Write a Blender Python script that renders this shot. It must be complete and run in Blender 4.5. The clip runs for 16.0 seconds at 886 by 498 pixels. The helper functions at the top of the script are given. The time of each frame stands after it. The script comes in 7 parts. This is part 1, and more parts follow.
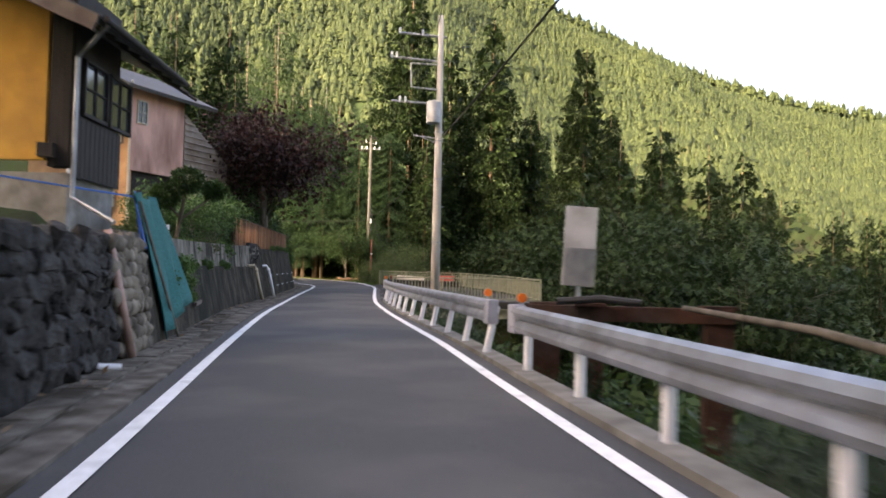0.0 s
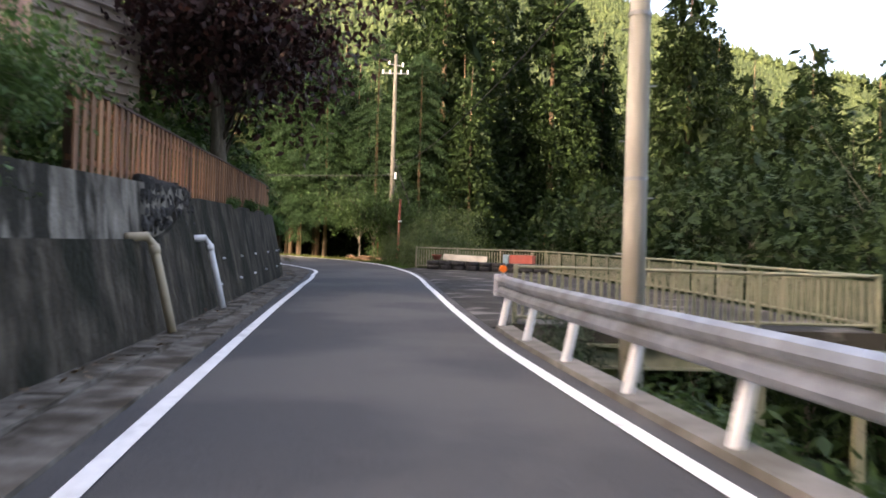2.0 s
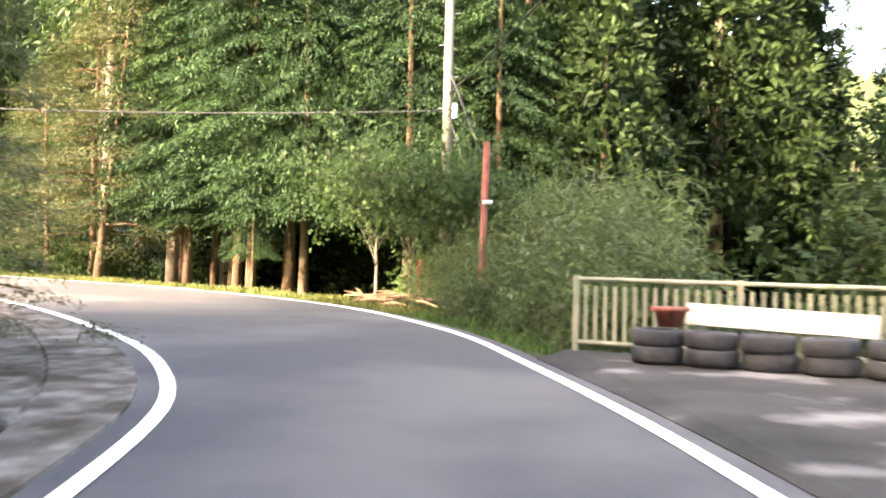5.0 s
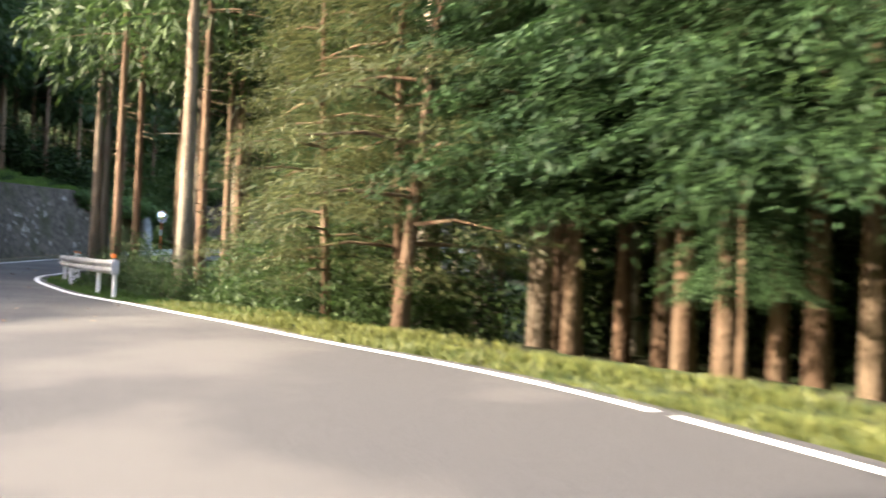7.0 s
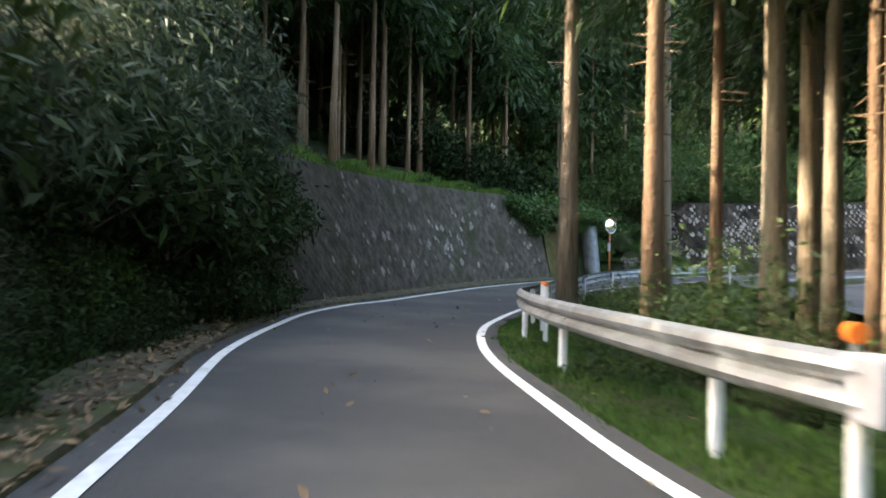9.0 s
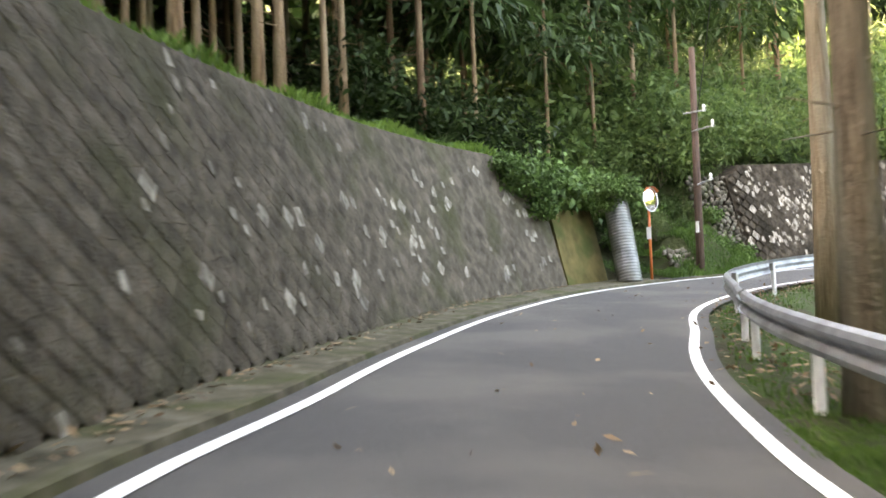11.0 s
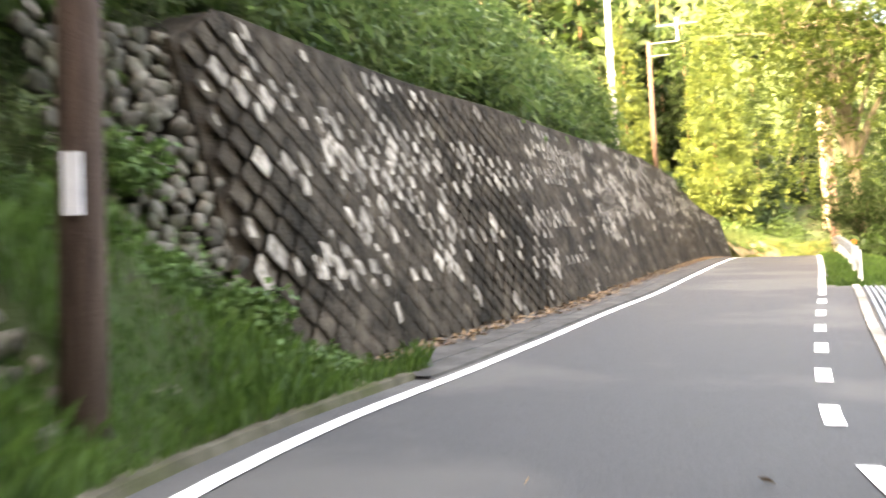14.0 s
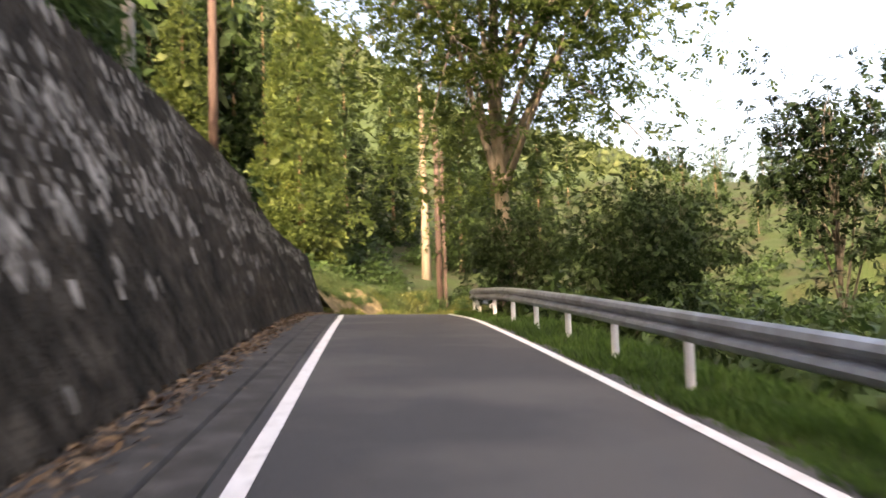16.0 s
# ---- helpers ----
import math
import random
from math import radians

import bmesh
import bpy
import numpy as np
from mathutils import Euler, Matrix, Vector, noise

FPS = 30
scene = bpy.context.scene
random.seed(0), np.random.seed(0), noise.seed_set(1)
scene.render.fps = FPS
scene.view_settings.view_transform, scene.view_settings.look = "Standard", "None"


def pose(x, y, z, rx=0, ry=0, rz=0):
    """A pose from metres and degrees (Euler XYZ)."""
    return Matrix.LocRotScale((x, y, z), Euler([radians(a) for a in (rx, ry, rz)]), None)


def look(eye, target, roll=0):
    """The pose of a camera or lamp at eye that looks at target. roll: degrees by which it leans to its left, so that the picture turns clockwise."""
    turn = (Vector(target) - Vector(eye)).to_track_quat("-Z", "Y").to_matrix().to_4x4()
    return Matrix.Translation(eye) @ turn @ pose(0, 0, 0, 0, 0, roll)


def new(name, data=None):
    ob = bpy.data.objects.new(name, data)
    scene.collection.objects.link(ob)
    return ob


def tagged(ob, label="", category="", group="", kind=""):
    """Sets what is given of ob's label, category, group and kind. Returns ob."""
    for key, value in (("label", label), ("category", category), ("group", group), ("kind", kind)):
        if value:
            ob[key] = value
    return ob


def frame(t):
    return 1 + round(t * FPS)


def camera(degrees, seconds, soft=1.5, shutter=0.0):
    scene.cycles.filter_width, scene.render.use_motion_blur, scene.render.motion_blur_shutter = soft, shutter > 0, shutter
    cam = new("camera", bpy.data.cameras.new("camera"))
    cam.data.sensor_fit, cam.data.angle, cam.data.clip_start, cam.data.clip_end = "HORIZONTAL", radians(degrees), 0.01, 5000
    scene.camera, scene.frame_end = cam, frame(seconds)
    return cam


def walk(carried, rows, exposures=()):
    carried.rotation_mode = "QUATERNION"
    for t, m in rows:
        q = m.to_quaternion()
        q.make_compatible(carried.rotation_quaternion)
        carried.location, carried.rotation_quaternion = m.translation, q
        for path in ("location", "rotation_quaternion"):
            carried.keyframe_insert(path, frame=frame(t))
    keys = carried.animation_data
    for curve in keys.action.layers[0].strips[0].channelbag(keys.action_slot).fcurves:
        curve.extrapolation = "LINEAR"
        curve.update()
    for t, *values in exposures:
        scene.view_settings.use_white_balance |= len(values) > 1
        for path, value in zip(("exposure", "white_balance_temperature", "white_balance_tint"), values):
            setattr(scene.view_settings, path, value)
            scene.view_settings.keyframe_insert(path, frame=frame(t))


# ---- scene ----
cam = camera(54.6, 16.0, 1.7, 0.4)
METRES, EYE, TILT, LEAN, TURN = 150.0, 1.35, 0.0, 0.0, 0.0
ROWS = [
    (0.0, 0.0, 0.0, 0.0, -0.06, 2.39, -1.37),
    (0.5, -0.0055, 0.0379, 0.0007, 0.46, 1.69, -1.29),
    (1.0, -0.0118, 0.0777, 0.0015, 0.87, 1.18, -1.31),
    (1.5, -0.0172, 0.1125, 0.002, 0.36, 0.69, -1.45),
    (2.0, -0.0225, 0.147, 0.0026, -0.08, 0.64, -1.67),
    (2.5, -0.0266, 0.1781, 0.003, 1.01, 1.44, -1.75),
    (3.0, -0.0305, 0.2129, 0.0035, -1.15, 1.47, -1.54),
    (5.5, -0.0466, 0.372, 0.0068, 2.91, 1.62, -1.01),
    (6.0, -0.0538, 0.3992, 0.0073, 8.57, 1.53, -1.16),
    (6.5, -0.0638, 0.4227, 0.008, 15.88, 1.5, -1.62),
    (7.0, -0.0782, 0.446, 0.0091, 23.77, 2.04, -1.82),
    (7.5, -0.0971, 0.4682, 0.0101, 31.88, 2.61, -1.61),
    (8.0, -0.1219, 0.4905, 0.0113, 38.68, 2.89, -1.49),
    (8.5, -0.1457, 0.5069, 0.0119, 44.82, 2.92, -1.35),
    (9.0, -0.1712, 0.5223, 0.0127, 49.75, 2.32, -1.32),
    (11.5, -0.2875, 0.6145, 0.0167, 40.66, 2.87, 3.34),
    (12.0, -0.3078, 0.6392, 0.0179, 34.32, 2.53, 2.92),
    (12.5, -0.3263, 0.6681, 0.0194, 26.36, 2.41, 2.9),
    (13.0, -0.3386, 0.6967, 0.0211, 17.99, 2.37, 2.46),
    (13.5, -0.3462, 0.7235, 0.0225, 9.45, 2.5, 2.16),
    (14.0, -0.3493, 0.7492, 0.0235, 1.79, 3.16, 2.67),
    (14.5, -0.3479, 0.7776, 0.0248, -7.67, 3.56, 2.82),
    (15.0, -0.3424, 0.8067, 0.0265, -16.48, 3.94, 2.23),
    (15.5, -0.3336, 0.8322, 0.0279, -21.79, 4.43, 2.36),
    (16.0, -0.321, 0.867, 0.0303, -26.66, 4.7, 1.91),
]
walk(cam, [(t, pose(0, 0, EYE, TILT, LEAN, TURN) @ pose(METRES * x, METRES * y, METRES * z, 90 + pitch, roll, yaw)) for t, x, y, z, yaw, pitch, roll in ROWS],
     exposures=[(0, 2.65, 7200, 21), (1.2, 2.8, 7250, 21), (2.5, 3.0, 7000, 20), (3.1, 3.55, 7000, 20), (5.5, 4.5, 7300, 18), (6.0, 4.45, 7000, 16), (7, 3.65, 6500, 14), (7.5, 3.6, 6600, 13), (8, 3.7, 6700, 11), (8.5, 3.85, 6700, 8), (9, 3.75, 6700, 8), (11.5, 5.35, 9400, 15), (13.5, 5.1, 9300, 15), (14.5, 4.45, 8600, 18), (16, 2.82, 7700, 22)])

# ---- sky and sun ----
SUN_AZ, SUN_EL = 225.0, 24.0        # compass degrees, y is north
world = bpy.data.worlds.new("sky")
scene.world = world
world.use_nodes = True
wn = world.node_tree.nodes
sky = wn.new("ShaderNodeTexSky")
sky.sky_type = "NISHITA"
sky.sun_disc = False
sky.sun_elevation, sky.sun_rotation = radians(SUN_EL), radians(SUN_AZ)
sky.dust_density, sky.air_density, sky.ozone_density = 8.0, 1.0, 0.6
world.node_tree.links.new(sky.outputs["Color"], wn["Background"].inputs["Color"])
wn["Background"].inputs["Strength"].default_value = 0.15
sun_data = bpy.data.lights.new("sun", "SUN")
sun_data.energy, sun_data.angle, sun_data.color = 1.95, radians(0.8), (1.0, 0.86, 0.68)
sun = new("sun", sun_data)
_az, _el = radians(SUN_AZ), radians(SUN_EL)
sun.matrix_basis = look((0, 0, 0), (-math.sin(_az) * math.cos(_el), -math.cos(_az) * math.cos(_el), -math.sin(_el)))

# ---- materials ----
def material(name, stops, scale=4.0, rough=0.8, metal=0.0, bump=0.3, bump_scale=30.0, detail=6.0, island=0.0, stain=None,
             stain_scale=0.6, stretch=(1, 1, 1), coords="Generated", bump_dist=0.02, stain_lo=0.45, stain_hi=0.7, spec=0.5, per_object=0.0):
    """A surface: noise through a colour ramp, a second larger stain, a fine bump, and variation from piece to piece."""
    m = bpy.data.materials.new(name)
    m.use_nodes = True
    nt = m.node_tree
    n, l = nt.nodes, nt.links
    b = n["Principled BSDF"]
    b.inputs["Roughness"].default_value = rough
    b.inputs["Metallic"].default_value = metal
    b.inputs["Specular IOR Level"].default_value = min(spec, 0.2) if rough > 0.85 else spec
    geo = n.new("ShaderNodeNewGeometry")
    mp = n.new("ShaderNodeMapping")
    mp.inputs["Scale"].default_value = stretch
    l.new(geo.outputs["Position"], mp.inputs["Vector"])
    tex = n.new("ShaderNodeTexNoise")
    tex.inputs["Scale"].default_value, tex.inputs["Detail"].default_value = scale, detail
    l.new(mp.outputs["Vector"], tex.inputs["Vector"])
    ramp = n.new("ShaderNodeValToRGB")
    els = ramp.color_ramp.elements
    while len(els) < len(stops):
        els.new(0.5)
    for i, c in enumerate(stops):
        els[i].position = 0.3 + 0.4 * i / max(1, len(stops) - 1)
        els[i].color = (*c, 1)
    l.new(tex.outputs["Fac"], ramp.inputs["Fac"])
    col = ramp.outputs["Color"]
    if stain:
        t2 = n.new("ShaderNodeTexNoise")
        t2.inputs["Scale"].default_value, t2.inputs["Detail"].default_value = stain_scale, 8.0
        l.new(mp.outputs["Vector"], t2.inputs["Vector"])
        mr = n.new("ShaderNodeMapRange")
        mr.inputs["From Min"].default_value, mr.inputs["From Max"].default_value = stain_lo, stain_hi
        l.new(t2.outputs["Fac"], mr.inputs["Value"])
        mix = n.new("ShaderNodeMix")
        mix.data_type = "RGBA"
        l.new(mr.outputs["Result"], mix.inputs["Factor"])
        l.new(col, mix.inputs["A"])
        mix.inputs["B"].default_value = (*stain, 1)
        col = mix.outputs["Result"]
    for amount, node, out in ((island, geo, "Random Per Island"), (per_object, None, "Random")):
        if amount:
            if node is None:
                node = n.new("ShaderNodeObjectInfo")
            mr = n.new("ShaderNodeMapRange")
            mr.inputs["To Min"].default_value, mr.inputs["To Max"].default_value = 1 - amount, 1 + amount
            l.new(node.outputs[out], mr.inputs["Value"])
            hs = n.new("ShaderNodeHueSaturation")
            l.new(mr.outputs["Result"], hs.inputs["Value"])
            l.new(col, hs.inputs["Color"])
            col = hs.outputs["Color"]
    l.new(col, b.inputs["Base Color"])
    if bump:
        t3 = n.new("ShaderNodeTexNoise")
        t3.inputs["Scale"].default_value, t3.inputs["Detail"].default_value = bump_scale, 4.0
        l.new(geo.outputs["Position"], t3.inputs["Vector"])
        bp = n.new("ShaderNodeBump")
        bp.inputs["Strength"].default_value, bp.inputs["Distance"].default_value = bump, bump_dist
        l.new(t3.outputs["Fac"], bp.inputs["Height"])
        l.new(bp.outputs["Normal"], b.inputs["Normal"])
    return m


def leaf_material(name, dark, light, translucent=0.35, patch=0.35, tip=None, gloss=0.3):
    """Leaves: colour from leaf to leaf and over larger patches, with light shining through."""
    m = bpy.data.materials.new(name)
    m.use_nodes = True
    nt = m.node_tree
    n, l = nt.nodes, nt.links
    b, out = n["Principled BSDF"], n["Material Output"]
    geo = n.new("ShaderNodeNewGeometry")
    tex = n.new("ShaderNodeTexNoise")
    tex.inputs["Scale"].default_value, tex.inputs["Detail"].default_value = patch, 3.0
    l.new(geo.outputs["Position"], tex.inputs["Vector"])
    add = n.new("ShaderNodeMath")
    add.operation = "MULTIPLY_ADD"
    add.inputs[1].default_value = 0.5
    l.new(geo.outputs["Random Per Island"], add.inputs[0])
    l.new(tex.outputs["Fac"], add.inputs[2])
    sub = n.new("ShaderNodeMath")
    sub.operation = "SUBTRACT"
    sub.inputs[1].default_value = 0.25
    l.new(add.outputs[0], sub.inputs[0])
    ramp = n.new("ShaderNodeValToRGB")
    els = ramp.color_ramp.elements
    els[0].position, els[0].color = 0.2, (*dark, 1)
    els[1].position, els[1].color = 0.8, (*light, 1)
    if tip:
        e = els.new(0.95)
        e.color = (*tip, 1)
    l.new(sub.outputs[0], ramp.inputs["Fac"])
    l.new(ramp.outputs["Color"], b.inputs["Base Color"])
    b.inputs["Roughness"].default_value = 0.6
    b.inputs["Specular IOR Level"].default_value = gloss
    tr = n.new("ShaderNodeBsdfTranslucent")
    l.new(ramp.outputs["Color"], tr.inputs["Color"])
    mix = n.new("ShaderNodeMixShader")
    mix.inputs["Fac"].default_value = translucent
    l.new(b.outputs["BSDF"], mix.inputs[1])
    l.new(tr.outputs["BSDF"], mix.inputs[2])
    l.new(mix.outputs["Shader"], out.inputs["Surface"])
    return m


ASPHALT = material("asphalt", [(0.034, 0.0337, 0.0335), (0.062, 0.0615, 0.06)], scale=45, rough=0.8, bump=0.6, bump_scale=140,
                   stain=(0.079, 0.0755, 0.07), stain_scale=0.32, stain_lo=0.47, stain_hi=0.6, bump_dist=0.007, spec=0.35)
PAINT = material("road_paint", [(0.62, 0.62, 0.6), (0.8, 0.8, 0.78)], scale=9, rough=0.7, bump=0.3, bump_scale=120, stain=(0.4, 0.39, 0.37),
                 stain_scale=3.0, stain_lo=0.55, stain_hi=0.8, bump_dist=0.004)
CONCRETE = material("concrete", [(0.2, 0.19, 0.165), (0.36, 0.345, 0.31)], scale=3.5, rough=0.9, bump=0.4, bump_scale=40,
                    stain=(0.09, 0.085, 0.07), stain_scale=0.9)
GUTTER = material("gutter_concrete", [(0.06, 0.052, 0.041), (0.115, 0.102, 0.083), (0.19, 0.175, 0.15)], scale=3.5, rough=0.95, bump=0.7, bump_scale=24, detail=9,
                  stain=(0.045, 0.036, 0.024), stain_scale=1.7, stain_lo=0.47, stain_hi=0.62)
DARK_WALL = material("stained_concrete", [(0.017, 0.0145, 0.0095), (0.04, 0.034, 0.024), (0.088, 0.076, 0.057)], scale=3.6, rough=0.95, bump=0.9, bump_scale=9, detail=9,
                     stain=(0.012, 0.0125, 0.0065), stain_scale=1.3, stretch=(1, 1, 0.38), stain_lo=0.46, stain_hi=0.6, bump_dist=0.05, spec=0.2)
PALE_WALL = material("weathered_concrete", [(0.06, 0.053, 0.042), (0.15, 0.136, 0.112), (0.25, 0.232, 0.196)], scale=3.0, rough=0.94, bump=0.7, bump_scale=14, detail=9,
                     stain=(0.022, 0.02, 0.014), stain_scale=1.7, stretch=(1, 1, 0.42), stain_lo=0.48, stain_hi=0.58, bump_dist=0.04, spec=0.2)
SOIL = material("soil", [(0.02, 0.018, 0.01), (0.042, 0.04, 0.02)], scale=1.5, rough=1.0, bump=0.8, bump_scale=9, stain=(0.028, 0.045, 0.013), stain_lo=0.35, stain_hi=0.55,
                stain_scale=0.6, bump_dist=0.06)
CUT_WOOD = material("cut_branch", [(0.12, 0.075, 0.045), (0.3, 0.2, 0.12)], scale=6, rough=0.95, bump=0.5, bump_scale=30, stretch=(2, 2, 2), per_object=0.35)
STEEL = material("galvanised_steel", [(0.27, 0.285, 0.305), (0.42, 0.44, 0.465)], scale=5, rough=0.48, metal=0.75, bump=0.15, bump_scale=40,
                 stain=(0.2, 0.2, 0.195), stain_scale=1.6, bump_dist=0.01)
WHITE = material("white_post_paint", [(0.66, 0.67, 0.69), (0.78, 0.79, 0.8)], scale=6, rough=0.5, bump=0.1, stain=(0.45, 0.43, 0.4), stain_scale=2.5,
                 stain_lo=0.6, stain_hi=0.85)
SLEEVE = material("end_sleeve_zinc", [(0.34, 0.35, 0.4), (0.46, 0.47, 0.52)], scale=7, rough=0.45, metal=0.2, bump=0.1, stain=(0.28, 0.28, 0.3), stain_scale=3)
ORANGE = material("orange_reflector", [(0.75, 0.16, 0.02), (0.85, 0.2, 0.03)], rough=0.35, bump=0)
POLE = material("pole_concrete", [(0.36, 0.35, 0.32), (0.5, 0.48, 0.44)], scale=3, rough=0.85, bump=0.2, bump_scale=40, stain=(0.25, 0.24, 0.2),
                stain_scale=0.8, stretch=(1, 1, 0.3))
# pole concrete darkened to offset the sun on the far pole
DARK_POLE = material("dark_pole_concrete", [(0.085, 0.078, 0.064), (0.155, 0.145, 0.122)], scale=3, rough=0.9, bump=0.3, bump_scale=40, stain=(0.1, 0.1, 0.075), stain_scale=0.9, stretch=(1, 1, 0.3))
BARK = material("cedar_bark", [(0.09, 0.055, 0.033), (0.22, 0.14, 0.085)], scale=5, rough=0.95, bump=0.9, bump_scale=12, stretch=(3, 3, 0.35),
                stain=(0.28, 0.21, 0.14), stain_scale=0.8, bump_dist=0.04, per_object=0.25)
RED_BARK = material("cypress_bark", [(0.06, 0.037, 0.023), (0.15, 0.096, 0.06)], scale=5, rough=0.95, bump=0.9, bump_scale=12, stretch=(3, 3, 0.35), stain=(0.18, 0.135, 0.09), stain_scale=0.8, bump_dist=0.04, per_object=0.25)
GREY_TRUNK = material("weathered_cedar_bark", [(0.1, 0.078, 0.055), (0.24, 0.19, 0.14)], scale=5, rough=0.95, bump=0.9, bump_scale=12, stretch=(3, 3, 0.3), stain=(0.19, 0.19, 0.15), stain_scale=0.8,
                      bump_dist=0.04, per_object=0.2)
PALE_TRUNK = material("pale_cedar_bark", [(0.13, 0.1, 0.07), (0.28, 0.225, 0.16)], scale=5, rough=0.95, bump=0.9, bump_scale=12, stretch=(3, 3, 0.3), stain=(0.26, 0.24, 0.19), stain_scale=0.8,
                      bump_dist=0.04, per_object=0.2)
GREY_BARK = material("grey_bark", [(0.07, 0.06, 0.045), (0.17, 0.15, 0.12)], scale=5, rough=0.95, bump=0.8, bump_scale=14, stretch=(2, 2, 0.5),
                     bump_dist=0.03, per_object=0.25)
CEDAR = leaf_material("cedar_leaf", (0.016, 0.036, 0.011), (0.055, 0.098, 0.024), tip=(0.095, 0.14, 0.036))
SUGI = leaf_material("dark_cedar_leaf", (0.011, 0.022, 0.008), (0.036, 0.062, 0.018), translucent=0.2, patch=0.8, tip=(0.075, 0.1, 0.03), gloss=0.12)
HINOKI = leaf_material("cypress_leaf", (0.013, 0.033, 0.012), (0.041, 0.084, 0.026), translucent=0.28, tip=(0.08, 0.138, 0.042))
BROAD = leaf_material("broad_leaf", (0.018, 0.04, 0.011), (0.062, 0.112, 0.026), tip=(0.11, 0.16, 0.042))
IVY = leaf_material("ivy_leaf", (0.042, 0.085, 0.022), (0.115, 0.205, 0.052), translucent=0.25, tip=(0.16, 0.26, 0.09))
# lighter, yellower leaf: sunlight above the upper wall put into its colour
SUN_TINTED_LEAF = leaf_material("sun_tinted_leaf", (0.04, 0.078, 0.022), (0.135, 0.2, 0.06), translucent=0.48, patch=1.1, tip=(0.25, 0.29, 0.1))
# bamboo leaf darkened, so that the bank's shade is in its colour
SHADED_BAMBOO = leaf_material("shade_cane_leaf", (0.024, 0.04, 0.022), (0.075, 0.105, 0.058), translucent=0.25, patch=0.7, tip=(0.13, 0.16, 0.1))
# two darkened copies of the broad leaf, with the valley's shade in their colour
SHADED_BROAD = leaf_material("shaded_broad_leaf", (0.009, 0.019, 0.0075), (0.026, 0.046, 0.016), translucent=0.22, patch=0.6, tip=(0.05, 0.075, 0.028), gloss=0.08)
SHADED_VALLEY_LEAF = leaf_material("shaded_valley_leaf", (0.012, 0.025, 0.0095), (0.036, 0.063, 0.02), translucent=0.27, patch=0.6, tip=(0.07, 0.1, 0.034), gloss=0.12)
# cedar leaf made brighter and yellower: sunlight at the crest put into its colour
SUNLIT_CREST_LEAF = leaf_material("crest_cedar_leaf", (0.035, 0.06, 0.014), (0.115, 0.155, 0.034), translucent=0.45, patch=0.5, tip=(0.2, 0.215, 0.055))
ZELKOVA = leaf_material("zelkova_leaf", (0.032, 0.06, 0.016), (0.115, 0.16, 0.038), translucent=0.55, patch=0.5, tip=(0.23, 0.245, 0.065))
PALE_BARK = material("pale_bark", [(0.13, 0.11, 0.085), (0.3, 0.26, 0.2)], scale=4, rough=0.9, bump=0.5, bump_scale=14, stretch=(2, 2, 0.6), stain=(0.09, 0.08, 0.06), stain_scale=1.2)
PINE = leaf_material("pine_leaf", (0.036, 0.046, 0.018), (0.1, 0.112, 0.04), tip=(0.17, 0.17, 0.065))
BAMBOO = leaf_material("bamboo_leaf", (0.036, 0.062, 0.02), (0.11, 0.15, 0.05), tip=(0.19, 0.2, 0.085))
GARDEN_LEAF = leaf_material("garden_leaf", (0.034, 0.05, 0.017), (0.105, 0.12, 0.042), translucent=0.3, patch=1.3, tip=(0.2, 0.19, 0.085))
MAPLE = leaf_material("maple_leaf", (0.018, 0.0085, 0.009), (0.052, 0.02, 0.018), translucent=0.25, patch=0.9, tip=(0.12, 0.045, 0.03))
GRASS = leaf_material("grass_blade", (0.04, 0.06, 0.012), (0.15, 0.16, 0.04), tip=(0.26, 0.21, 0.08))
FAR_LEAF = leaf_material("far_leaf", (0.036, 0.056, 0.02), (0.078, 0.105, 0.036), translucent=0.3, patch=0.045, tip=(0.1, 0.112, 0.042))
FAR_GROUND = material("forest_ground", [(0.03, 0.05, 0.017), (0.05, 0.075, 0.025)], scale=0.05, rough=1.0, bump=0)

# ---- tools ----
rng = np.random.default_rng(7)


def mesh_from(name, verts, faces, mat, smooth=False):
    me = bpy.data.meshes.new(name)
    me.from_pydata([tuple(v) for v in verts], [], [tuple(f) for f in faces])
    if mat:
        me.materials.append(mat)
    if smooth:
        me.polygons.foreach_set("use_smooth", [True] * len(me.polygons))
    me.update()
    return me


def part(name, bm, mat, parent=None, label="", smooth=False):
    """Links a bmesh, or (verts, faces), or a mesh as one mesh object under a thing or a part."""
    if isinstance(bm, bpy.types.Mesh):
        me = bm
    elif isinstance(bm, tuple):
        me = mesh_from(name, bm[0], bm[1], mat, smooth)
    else:
        me = bpy.data.meshes.new(name)
        bm.to_mesh(me)
        bm.free()
        me.materials.append(mat)
        if smooth:
            me.polygons.foreach_set("use_smooth", [True] * len(me.polygons))
    ob = new(name, me)
    if parent:
        ob.parent = parent
    if label:
        tagged(ob, label)
    return ob


def thing(name, label, category, m=None, group="", kind=""):
    ob = new(name)
    if m is not None:
        ob.matrix_basis = m
    return tagged(ob, label, category, group, kind)


def box(size, at=(0, 0, 0), bevel=0.0, turn=None, bm=None):
    bm = bm or bmesh.new()
    m = Matrix.Translation(at) @ (turn or Matrix()) @ Matrix.Diagonal((*size, 1))
    made = bmesh.ops.create_cube(bm, size=1, matrix=m)["verts"]
    if bevel:
        edges = list({e for v in made for e in v.link_edges})
        bmesh.ops.bevel(bm, geom=edges, offset=bevel, segments=2, affect="EDGES", profile=0.6)
    return bm


